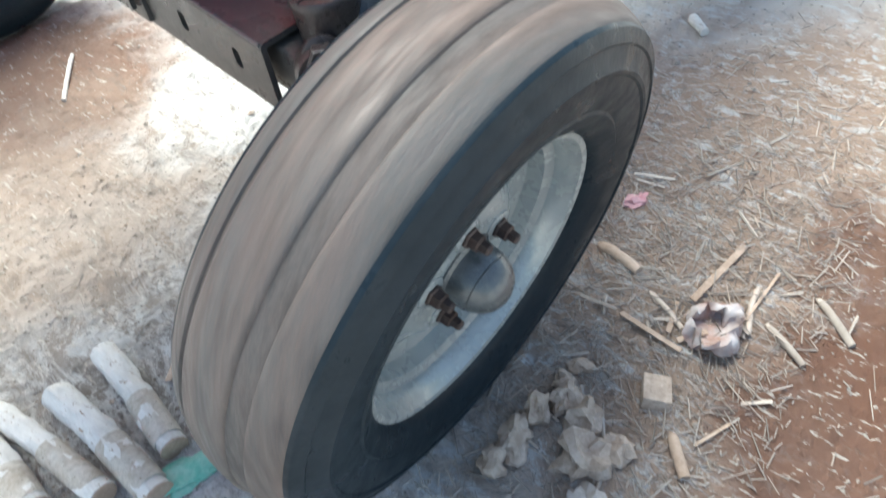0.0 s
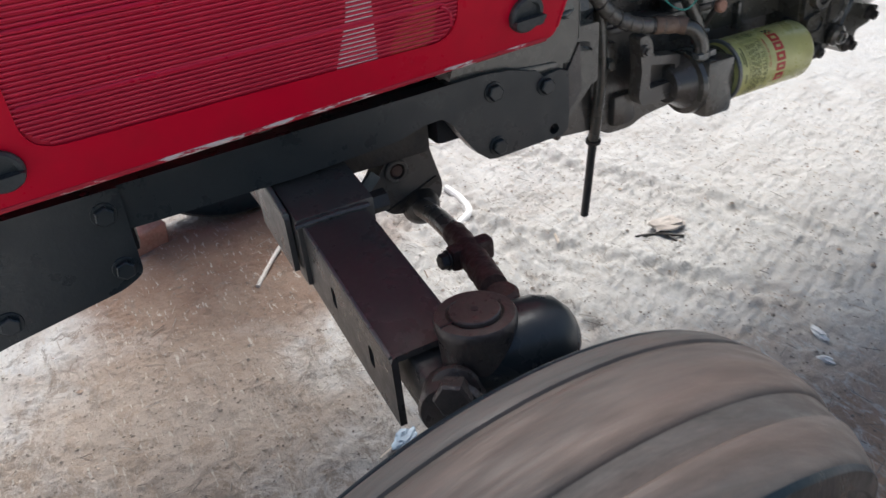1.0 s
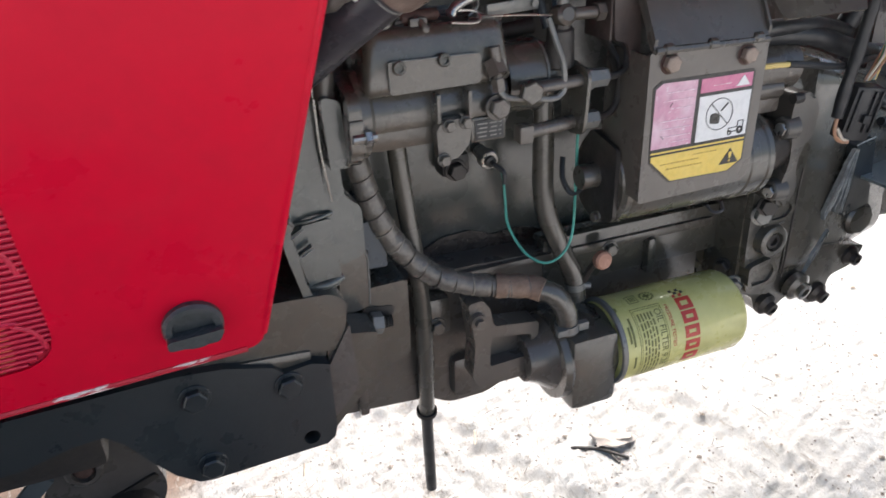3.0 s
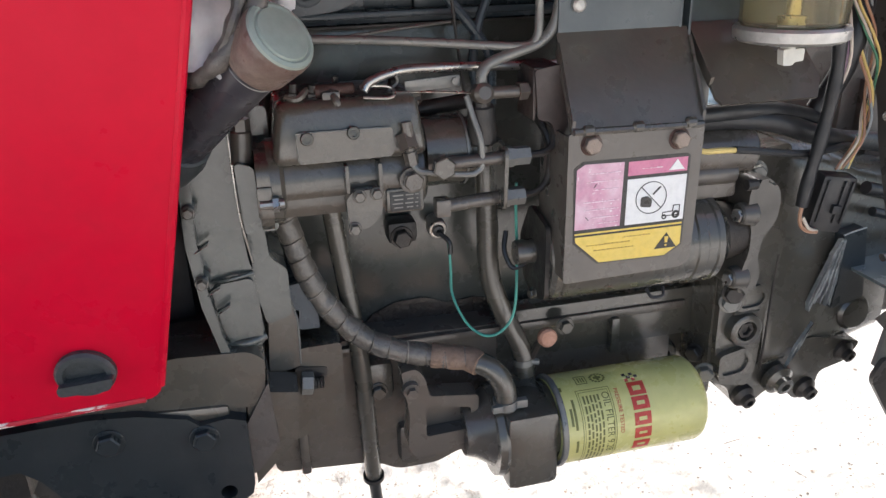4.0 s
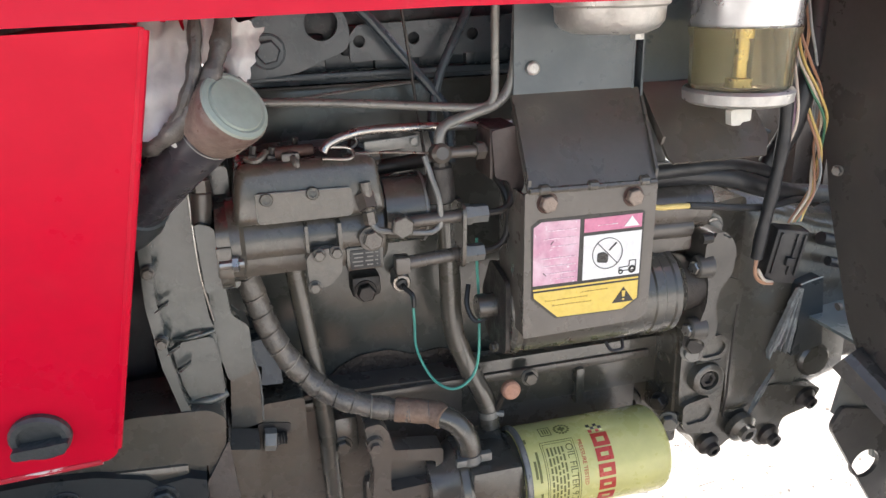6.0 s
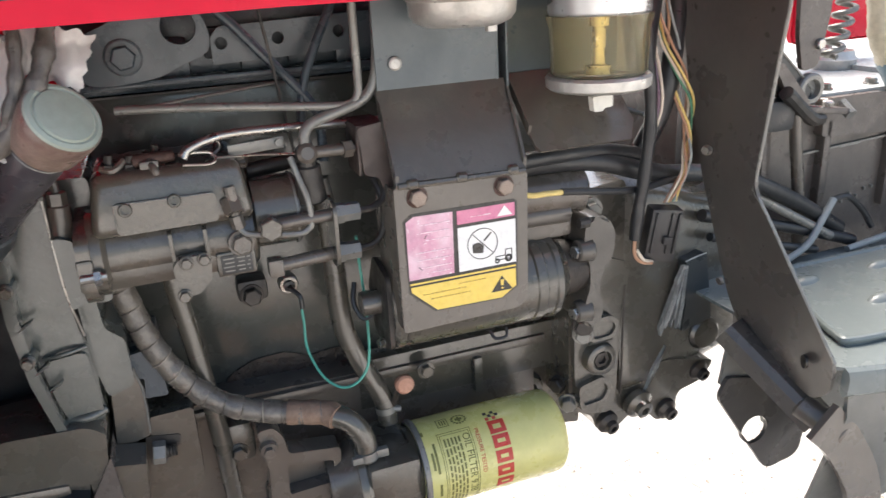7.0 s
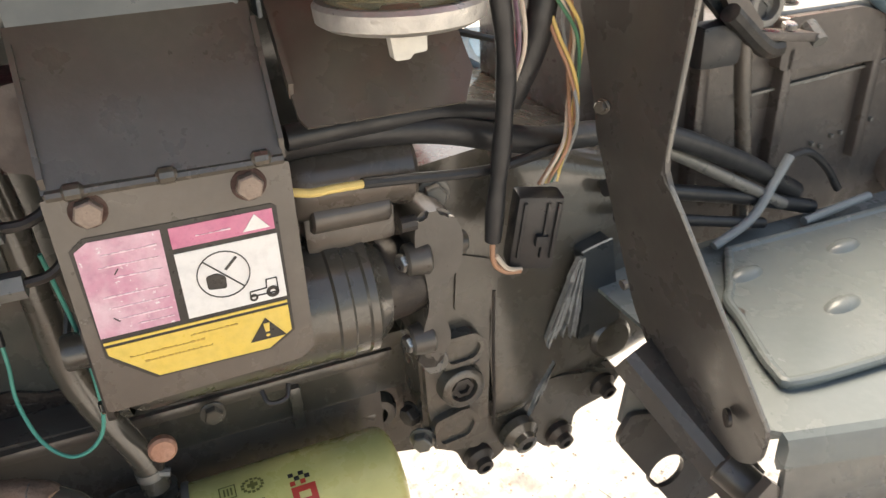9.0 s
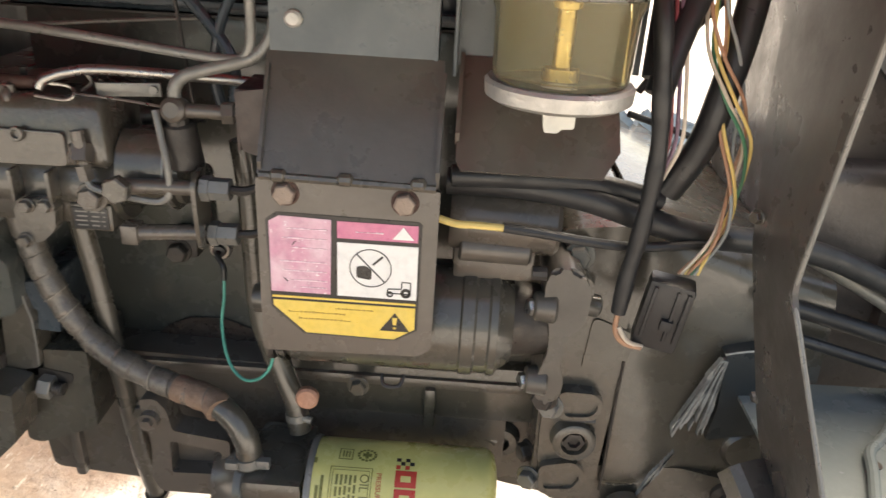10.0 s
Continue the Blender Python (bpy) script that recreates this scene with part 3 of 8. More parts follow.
# front wheels
def build_wheel(C, yaw, camber, name_label):
    n = Vector((math.sin(yaw) * math.cos(camber), -math.cos(yaw) * math.cos(camber), math.sin(camber)))
    RS, RC, W = 0.3495, 0.3690, 0.152
    b = bm_()
    lathe(b, [(-0.135, 0.210), (-0.155, 0.24), (-0.168, 0.27), (-0.170, 0.305), (-0.163, 0.332), (-W - 0.002, RS - 0.0025), (-W + 0.002, RS), (0.0125, RS), (0.0165, RS - 0.002), (0.0235, RS - 0.017), (0.0220, RS - 0.020), (0.0290, 0.308), (0.0315, 0.305), (0.0315, 0.300), (0.0290, 0.297),
              (0.0300, 0.282), (0.0255, 0.256), (0.0235, 0.252), (0.0255, 0.248), (0.017, 0.228), (0.009, 0.216), (-0.008, 0.206)], C, n, 96, False, True)
    tyre = part("tyre", b, RUBBER, tractor, name_label)

    def r_at(a):
        t = (0.0135 - a) / (W + 0.0135)
        return RS + (RC - RS) * (1 - abs(2 * t - 1) ** 2.4)
    for hi, lo in ((0.0125, -0.030), (-0.054, -0.121), (-0.1255, -0.1515)):
        b = bm_()
        prof = [(hi, RS - 0.001), (hi, r_at(hi) - 0.0045), (hi - 0.002, r_at(hi - 0.002) - 0.0015), (hi - 0.006, r_at(hi - 0.006))]
        prof += [(hi - 0.006 + (lo - hi + 0.012) * k / 8, r_at(hi - 0.006 + (lo - hi + 0.012) * k / 8)) for k in range(1, 8)]
        prof += [(lo + 0.006, r_at(lo + 0.006)), (lo + 0.002, r_at(lo + 0.002) - 0.0015), (lo, r_at(lo) - 0.0045), (lo, RS - 0.001)]
        lathe(b, prof, C, n, 96, False, True)
        part("tread_rib", b, TREAD, tyre, "worn rib caked with brown dirt")
    b = bm_()
    lathe(b, [(-W + 0.002, RS - 0.0005)] + [(-W + 0.002 + k * 0.01615, r_at(-W + 0.002 + k * 0.01615) - 0.0045) for k in range(1, 10)] + [(0.0118, RS - 0.0005)], C, n, 96, False, True)
    part("tread_groove", b, GROOVE, tyre)
    b = bm_()
    lathe(b, [(-0.004, 0.209), (0.003, 0.2150), (0.0055, 0.2135), (0.003, 0.2065), (-0.008, 0.200), (-0.014, 0.1955), (-0.030, 0.193), (-0.034, 0.188), (-0.037, 0.180),
              (-0.062, 0.176), (-0.066, 0.170), (-0.070, 0.158), (-0.066, 0.148), (-0.052, 0.120), (-0.038, 0.104), (-0.033, 0.094), (-0.032, 0.03), (-0.040, 0.03), (-0.045, 0.11),
              (-0.09, 0.16), (-0.125, 0.178), (-0.133, 0.205), (-0.125, 0.209), (-0.08, 0.182), (-0.03, 0.198)], C, n, 80, False, True)
    rim = part("rim", b, RIM, tractor, "grey painted steel rim with chipped paint")
    b = bm_()
    lathe(b, [(-0.06, 0.052), (-0.030, 0.052), (-0.026, 0.047), (-0.020, 0.0455), (0.000, 0.0440), (0.004, 0.0415), (0.006, 0.0425), (0.010, 0.0405), (0.022, 0.034), (0.031, 0.024), (0.036, 0.012), (0.037, 0.0)], C, n, 36, False)
    part("hub_cap", b, HUB, rim, "greasy grey domed hub cap")
    a, u, v = frame_of(n)
    for k in range(5):
        t = k * math.tau / 5 + 0.95
        p = Vector(C) + (u * math.cos(t) + v * math.sin(t)) * 0.070 + a * -0.034
        part("stud_seat", simple(lathe, [(0, 0.024), (0.003, 0.0235), (0.005, 0.0205), (0.005, 0.0)], p, n, 20, False), RIM, rim)
        bb = bm_()
        lathe(bb, [(0.004, 0.0155), (0.008, 0.0155), (0.010, 0.0130), (0.021, 0.0125), (0.023, 0.0085), (0.034, 0.0080), (0.036, 0.006), (0.036, 0.0)], p, n, 6, False)
        part("wheel_nut", bb, NUTRUST, rim, "rusty wheel nut")
    return tyre


build_wheel((-0.127, -0.862, 0.247), 0.026, radians(-12), "dusty ribbed front tyre")
build_wheel((0.01, 1.20, 0.262), math.pi, radians(-6), "far front tyre in shade")

# front axle: a channel that falls away towards the wheel, with a telescoping inner tube
def fall(b):
    for v in b.verts:
        v.co.z += 0.185 * (v.co.y + 0.44) + 0.0145
    return b


def slot(y, z=0.4935):
    return rounded([(y - 0.0065, z - 0.0135), (y + 0.0065, z - 0.0135), (y + 0.0065, z + 0.0135), (y - 0.0065, z + 0.0135)], 0.006, 4)


b = bm_()
plate(b, [(-0.600, 0.448), (-0.12, 0.448), (-0.12, 0.534), (-0.600, 0.534)], "x", -0.1735, -0.1655, [slot(-0.542), slot(-0.440), slot(-0.335)])
axle = part("axle_beam", fall(b), AXLE, tractor, "brown-grey steel axle arm with slotted holes")
b = bm_()
prof = [(-0.1735, 0.5335), (-0.1715, 0.5385), (-0.1665, 0.5405), (-0.094, 0.5405), (-0.0885, 0.538), (-0.0865, 0.533), (-0.0865, 0.448), (-0.0945, 0.448), (-0.0945, 0.531), (-0.0965, 0.5325), (-0.1655, 0.5325), (-0.1655, 0.5335)]
rings(b, [[Vector((x, y, z)) for x, z in prof] for y in (-0.600, -0.45, -0.30, -0.12)])
part("channel", fall(b), AXLE, axle)
b = bm_()
tube(b, [(-0.172, -0.597, 0.5385), (-0.172, -0.46, 0.5385), (-0.172, -0.36, 0.5385)], 0.0022, 8, 3)
part("worn_corner", fall(b), PIPE, axle, "corner of the channel worn to bare metal")
b = bm_()
plate(b, rounded([(-0.150, 0.458), (-0.098, 0.458), (-0.098, 0.524), (-0.150, 0.524)], 0.006), "y", -0.655, -0.30)
part("inner_tube", fall(b), AXLE, axle, "brown-grey telescoping inner tube")
b = bm_()
box(b, (-0.128, -0.225, 0.5005), (0.106, 0.27, 0.098), 0.007)
part("axle_sleeve", fall(b), AXLE, axle, "dark sleeve round the axle arm")
b = bm_()
box(b, (-0.122, 0.02, 0.555), (0.115, 0.40, 0.092), 0.012)
part("axle_centre", b, RAIL, axle)
b = bm_()
plate(b, rounded([(-0.348, 0.470), (-0.232, 0.470), (-0.232, 0.553), (-0.348, 0.548)], 0.004), "x", -0.1905, -0.1835)
part("stop_plate", fall(b), AXLE, axle)
part("worn_corner", fall(simple(rod, (-0.187, -0.346, 0.549), (-0.187, -0.234, 0.554), 0.0042, seg=8)), PIPE, axle, "bright worn edge of the stop plate")
part("weld_bead", fall(simple(tube, [(-0.182, -0.361, 0.541), (-0.150, -0.363, 0.5435), (-0.120, -0.362, 0.543), (-0.084, -0.362, 0.541)], 0.0042, 8, 5, lambda s: 0.0042 + 0.0009 * math.sin(s * 700))), AXLE, axle, "rough weld bead round the sleeve")
part("clamp_bolt", fall(simple(rod, (-0.087, -0.325, 0.515), (-0.046, -0.325, 0.515), 0.014, seg=6)), IRON, axle, "dark bolt head on the sleeve")
b = bm_()
box(b, (-0.122, 0.43, 0.494), (0.09, 0.36, 0.075), 0.006)
rod(b, (-0.11, 0.672, 0.24), (-0.11, 0.672, 0.60), 0.045)
box(b, (-0.12, 0.76, 0.255), (0.08, 0.18, 0.08), 0.02)
part("far_axle_arm", b, IRON, axle)
# knuckle and steering arm
KX, KY = -0.0875, -0.632
b = bm_()
lathe(b, [(0, 0.034), (0.020, 0.037), (0.085, 0.0395), (0.108, 0.0405), (0.114, 0.0425), (0.1225, 0.0425), (0.1255, 0.0405), (0.1262, 0.0300), (0.1235, 0.0270)], (KX, KY, 0.437), (0, 0.05, 1), 36)
lathe(b, [(0, 0.033), (0.030, 0.034), (0.035, 0.031)], (-0.125, -0.640, 0.487), (-0.5, -0.75, 0.1), 24)
knuckle = part("steering_knuckle", b, KNUCKLE, tractor, "dark brown king pin housing with a round cap")
part("pin_cap", simple(lathe, [(0.0, 0.0265), (0.0040, 0.0262), (0.0052, 0.0250), (0.0052, 0.0)], (KX, KY + 0.0062, 0.5615), (0, 0.05, 1), 30, False), KNUCKLE, knuckle, "round flat cap on the king pin")
part("cap_gap", simple(box, (KX - 0.033, KY + 0.004, 0.5628), (0.016, 0.0028, 0.0024)), BLACK, knuckle)
part("grease_hole", simple(lathe, [(0.0, 0.0040), (0.0008, 0.0040), (0.0008, 0.0)], (KX, KY + 0.0064, 0.5665), (0, 0.05, 1), 12, False), BLACK, knuckle)
b = bm_()
lathe(b, [(-0.045, 0.034), (-0.010, 0.0435), (0.020, 0.0475), (0.046, 0.0470), (0.066, 0.040), (0.078, 0.027), (0.083, 0.010), (0.0835, 0.0)], (-0.062, -0.633, 0.506), (1.0, -0.10, 0.02), 36)
part("knuckle_boss", b, RAIL, knuckle, "smooth blue-grey casting")
b = bm_()
d = Vector((-0.62, -0.78, 0.16)).normalized()
lathe(b, [(0, 0.0250), (0.006, 0.0245), (0.008, 0.0200)], Vector((-0.130, -0.655, 0.508)), d, 24)
part("bolt_face", b, KNUCKLE, knuckle)
b = bm_()
lathe(b, [(0.0, 0.0195), (0.018, 0.0195), (0.021, 0.0165), (0.021, 0.0)], Vector((-0.130, -0.655, 0.508)) + d * 0.007, d, 6, False)
part("stop_bolt", b, KNUCKLE, knuckle, "dark greasy hexagon stop bolt", 25)
b = bm_()
rod(b, (KX, -0.64, 0.22), (KX, KY, 0.45), 0.034)
rod(b, (-0.100, -0.63, 0.26), (-0.127, -0.835, 0.252), 0.038, 0.045)
part("spindle", b, IRON, knuckle)
# tie rod and its bell crank
b = bm_()
tube(b, [(0.058, -0.185, 0.448), (0.036, -0.30, 0.484), (0.018, -0.40, 0.503)], 0.0150, 16)
tie = part("tie_rod", b, AXLE, tractor, "brown tie rod running to the wheel")
b = bm_()
tube(b, [(0.021, -0.385, 0.501), (-0.003, -0.48, 0.516), (-0.022, -0.555, 0.526)], 0.0172, 14, 6, lambda s: 0.0172 + 0.0012 * math.sin(s * 210))
box(b, (0.006, -0.452, 0.511), (0.060, 0.022, 0.030), 0.006)
rod(b, (-0.030, -0.585, 0.500), (-0.030, -0.585, 0.545), 0.022, 0.018, 14, 0.004)
part("rod_end", b, RUST, tie, "rusty clamp and ball end")
piece("clamp_bolt", BOLT_DARK, tie, toward((-0.026, -0.452, 0.511), (-1, 0, 0.1), 0))
b = bm_()
plate(b, rounded([(-0.022, 0.500), (0.012, 0.545), (0.052, 0.572), (0.078, 0.566), (0.092, 0.512), (0.101, 0.478), (0.094, 0.452), (0.060, 0.444), (0.010, 0.452), (-0.012, 0.474)], 0.012, 5), "y", -0.202, -0.166)
box(b, (0.050, -0.155, 0.560), (0.085, 0.055, 0.05), 0.012)
crank = part("bell_crank", b, AXLE, tractor, "brown-grey steering crank below the rail")
part("crank_step", simple(plate, rounded([(0.000, 0.462), (0.090, 0.496), (0.094, 0.490), (0.012, 0.454)], 0.002), "y", -0.2055, -0.200), IRON, crank)
b = bm_()
lathe(b, [(0, 0.0195), (0.006, 0.0190), (0.008, 0.0165), (0.008, 0.0125), (0.002, 0.0115)], (0.0245, -0.200, 0.524), NEAR, 24)
part("pivot_boss", b, AXLE, crank)
part("pivot_pin", simple(rod, (0.0245, -0.19, 0.524), (0.0245, -0.2055, 0.524), 0.0105, edge=0.002), RUST, crank, "rusty pivot pin")
b = bm_()
lathe(b, [(0, 0.031), (0.012, 0.029), (0.026, 0.023), (0.034, 0.016)], (0.060, -0.198, 0.452), (-0.10, -1, 0.30), 24)
part("ball_joint", b, IRON, crank)
b = bm_()
box(b, (-0.043, -0.205, 0.499), (0.090, 0.007, 0.020), 0.002, Euler((0, radians(-44), 0)).to_matrix())
part("tab", b, PLATE, crank, "bright worn tab")

# frame rails
for sgn in (-1, 1):
    y0, y1 = sgn * 0.29, sgn * 0.262
    b = bm_()
    outline = [(-0.36, 0.598), (-0.14, 0.600), (-0.004, 0.609), (0.040, 0.620), (0.066, 0.622), (0.082, 0.608), (0.100, 0.580), (0.118, 0.556), (0.138, 0.5405), (0.150, 0.5385), (0.268, 0.5430), (0.277, 0.550), (0.280, 0.562), (0.280, 0.640), (0.262, 0.646), (0.235, 0.6425), (0.225, 0.652), (0.18, 0.664), (0.135, 0.668), (-0.36, 0.655)]
    plate(b, outline, "y", min(y0, y1), max(y0, y1), [disc(0.253, 0.5565, 0.0085, 14)])
    rail = part("frame_rail", b, RAIL, tractor, "blue-grey steel frame rail")
    b = bm_()
    plate(b, rounded([(-0.72, 0.455), (-0.52, 0.502), (-0.385, 0.526), (-0.358, 0.540), (-0.356, 0.655), (-0.72, 0.648)], [0, 0, 0.012, 0.010, 0.004, 0]), "y", *sorted((sgn * 0.296, sgn * 0.262)))
    front = part("front_plate", b, RAIL, rail)
    for x, z in ((-0.379, 0.627), (-0.377, 0.554), (-0.512, 0.530), (-0.52, 0.63)):
        piece("bolt", BOLT_RAIL, rail, toward((x, y0 + sgn * 0.006, z), (0, sgn, 0), 20))
    for x, z in ((0.150, 0.640), (0.153, 0.558), (0.238, 0.628)):
        piece("bolt", BOLT_RAIL, rail, toward((x, y0, z), (0, sgn, 0), 8))
b = bm_()
box(b, (-0.43, 0, 0.60), (0.16, 0.52, 0.10), 0.01)
box(b, (-0.05, 0, 0.612), (0.22, 0.52, 0.095), 0.01)
part("front_support", b, IRON, tractor)
b = bm_()
plate(b, rounded([(0.085, 0.660), (0.300, 0.648), (0.306, 0.700), (0.292, 0.712), (0.22, 0.716), (0.10, 0.700)], [0.004, 0.004, 0.006, 0.012, 0.01, 0.01]), "y", -0.279, -0.20)
box(b, (0.205, -0.275, 0.652), (0.12, 0.016, 0.016), 0.005, Euler((0, radians(4), 0)).to_matrix())
plate(b, [(0.282, 0.550), (0.33, 0.60), (0.335, 0.655), (0.282, 0.665)], "y", -0.276, -0.235)
part("rail_bracket", b, ENGINE, rail, "grey bracket tying the rail to the engine")

# side panels and hood
slope = lambda x: 0.703 + 0.055 * x
LATCH = material("black_latch_plastic", (0.04, 0.045, 0.047), 0.5, 0, (0.075, 0.08, 0.08), 40, 0.5, 0.1, 200, 0.2)
STAIN = material("rust_orange_stain", (0.46, 0.14, 0.055), 0.7, 0, (0.50, 0.03, 0.04), 60, 0.8, 0.2, 160, 0.1)


def flare(b, sgn):
    """The side panels lean outwards towards the hood."""
    for v in b.verts:
        v.co.y += sgn * 0.26 * (v.co.z - 0.72)
    return b


for sgn in (-1, 1):
    y = sgn * 0.345
    b = bm_()
    outer = rounded([(-0.70, slope(-0.70)), (0.10, slope(0.1)), (0.2150, 0.7150), (0.3000, 1.084), (-0.70, 1.055)], [0.01, 0, 0.014, 0.003, 0.01])
    vent = rounded([(-0.425, 0.735), (0.064, 0.747), (0.064, 1.03), (-0.425, 1.02)], 0.035, 6)
    plate(b, outer, "y", min(y, y - sgn * 0.003), max(y, y - sgn * 0.003), [vent])
    panel = part("side_panel", flare(b, sgn), RED, tractor, "glossy red engine side panel with a mesh inset")
    for k in range(54):
        z = 0.7405 + k * 0.0053
        inset = 0.032 * max(0, 1 - k / 6.5) ** 2
        part("mesh_wire", flare(simple(rod, (-0.425 + inset, y - sgn * 0.003, z - 0.006), (0.064 - inset, y - sgn * 0.003, z + 0.004), 0.0018, seg=8), sgn), MESHRED, panel)
    for z in (0.793, 0.866, 0.942, 1.005):
        part("mesh_rib", flare(simple(tube, [(-0.42, y - sgn * 0.0022, z - 0.010), (-0.2, y - sgn * 0.0022, z - 0.004), (0.02, y - sgn * 0.0022, z + 0.001), (0.042, y - sgn * 0.0022, z - 0.003), (0.054, y - sgn * 0.0024, z - 0.013), (0.058, y - sgn * 0.003, z - 0.030)], 0.0024, 6, 4), sgn), MESHRED, panel, "pressed rib across the mesh")
    part("mesh_backing", flare(simple(box, (-0.18, y - sgn * 0.0060, 0.881), (0.50, 0.003, 0.31)), sgn), MESHBACK, panel, "darker red sheet behind the mesh")
    if sgn < 0:
        part("pale_strip", flare(simple(plate, [(-0.073, 0.912), (-0.050, 0.912), (-0.056, 0.895), (-0.049, 0.880), (-0.047, 0.82), (-0.040, 0.742), (-0.092, 0.742), (-0.078, 0.80), (-0.074, 0.87)], "y", y + 0.0042, y + 0.0060), sgn), CLOTH, panel, "pale strip showing behind the mesh")
        part("rusty_stain", flare(simple(plate, rounded([(0.012, 0.828), (0.024, 0.822), (0.036, 0.79), (0.034, 0.752), (0.010, 0.738), (-0.026, 0.742), (-0.016, 0.775), (0.004, 0.79)], 0.008), "y", y + 0.0036, y + 0.0060), sgn), STAIN, panel, "rusty orange stain on the mesh")
    b = bm_()
    tube(b, [(-0.70, y - sgn * 0.001, slope(-0.70) + 0.001), (-0.3, y - sgn * 0.001, slope(-0.3) + 0.001), (0.09, y - sgn * 0.001, slope(0.09) + 0.001), (0.202, y - sgn * 0.001, 0.7145)], 0.0034, 8, 3)
    for x in (-0.55, -0.3, -0.05, 0.12):
        box(b, (x, y - sgn * 0.012, slope(x) + 0.001), (0.25 if x < 0.1 else 0.12, 0.022, 0.003), 0.0, Euler((0, radians(-3.15), 0)).to_matrix())
    part("rolled_edge", flare(b, sgn), REDWORN, panel, "bottom edge with the paint worn off")
    b = bm_()
    rod(b, (0.2170, y - sgn * 0.002, 0.728), (0.2990, y - sgn * 0.002, 1.082), 0.0035, seg=8)
    part("rear_edge", flare(b, sgn), RED, panel)
    for x, z in ((0.163, 0.757), (-0.455, 0.724)):
        b = bm_()
        lathe(b, [(0, 0.024), (0.006, 0.024), (0.0095, 0.0215), (0.0095, 0.017), (0.004, 0.0155), (0.004, 0)], (x, y + sgn * 0.0, z), (0, sgn, 0), 28, False)
        plate(b, rounded([(x - 0.022, z - 0.014), (x + 0.018, z - 0.014), (x + 0.0235, z - 0.001), (x + 0.008, z - 0.0025), (x - 0.022, z - 0.004)], 0.004, 3), "y", *sorted((y, y + sgn * 0.017)))
        part("latch", flare(b, sgn), LATCH, panel, "black plastic turn latch")
b = bm_()
HY = 0.446
prof = [(-HY, 1.090), (-HY, 1.27), (-0.41, 1.33), (-0.34, 1.352), (0.34, 1.352), (0.41, 1.33), (HY, 1.27), (HY, 1.090), (HY - 0.005, 1.090), (HY - 0.005, 1.268), (0.405, 1.325), (0.34, 1.347), (-0.34, 1.347), (-0.405, 1.325), (-HY + 0.005, 1.268), (-HY + 0.005, 1.090)]
loops = [[Vector((x, p[0], p[1] - (0.03 if p[1] < 1.2 else 0.06) * max(0, 0.3 - x))) for p in prof] for x in (-0.70, -0.3, 0.1, 0.5, 1.02)]
rings(b, loops)
hood = part("hood", b, RED, tractor, "red engine hood with a grey and white stripe")


def hood_band(y0, y1, z0, z1):
    b = bm_()
    rings(b, [[Vector((x, yy, z - 0.03 * max(0, 0.3 - x))) for yy, z in ((y0, z0), (y0, z1), (y1, z1), (y1, z0))] for x in (-0.69, -0.3, 0.1, 0.5, 1.0)])
    return b


part("dark_stripe", hood_band(-HY - 0.0015, -HY + 0.0005, 1.107, 1.121), RAIL, hood, "dark grey stripe")
part("white_stripe", hood_band(-HY - 0.0015, -HY + 0.0005, 1.1212, 1.20), WHITE, hood, "white stripe with large dark marks")
for x0, w in ((0.10, 0.03), (0.16, 0.05), (0.22, 0.05), (0.29, 0.045)):
    part("mark", simple(box, (x0, -HY - 0.002, 1.154 - 0.03 * (0.3 - x0)), (w, 0.002, 0.045)), RAIL, hood)
b = bm_()
box(b, (0.06, 0, 0.90), (0.11, 0.60, 0.36), 0.01)
radiator = part("radiator", b, DARK, tractor, "dark radiator behind the panel")
# dark block added to fill the gap below radiator and fan
part("lower_tank", simple(box, (0.19, 0, 0.63), (0.20, 0.44, 0.16), 0.01), DARK, radiator)
for k in range(22):
    part("fin", simple(box, (0.119, -0.27 + k * 0.0257, 0.90), (0.008, 0.006, 0.32)), DARK, radiator)
b = bm_()
box(b, (-0.70, 0, 0.95), (0.02, 0.80, 0.62), 0.01)
part("nose_panel", b, RED, tractor)

# ---- engine ----
b = bm_()
box(b, (0.60, 0, 0.815), (0.54, 0.27, 0.375), 0.008)
block = part("engine_block", b, BLOCK, tractor, "dark grey painted engine block")
b = bm_()
plate(b, rounded([(0.418, 0.640), (0.60, 0.640), (0.60, 0.658), (0.565, 0.668), (0.53, 0.664), (0.50, 0.676), (0.462, 0.674), (0.432, 0.660)], 0.008), "y", -0.1385, -0.13)
part("grease_cake", b, GREASE, block, "dark brown cake of grease")
b = bm_()
box(b, (0.60, -0.02, 1.052), (0.55, 0.27, 0.095), 0.006)
box(b, (0.60, -0.01, 1.115), (0.42, 0.16, 0.06), 0.02)
for x in (0.42, 0.52, 0.62, 0.72, 0.82):
    box(b, (x, -0.156, 1.035), (0.05, 0.016, 0.045), 0.006)
head = part("cylinder_head", b, BLUEGREY, tractor, "blue-grey cylinder head")
part("gasket", simple(box, (0.60, -0.02, 1.0035), (0.552, 0.276, 0.0022)), IRON, head, "dark edge of the head gasket")
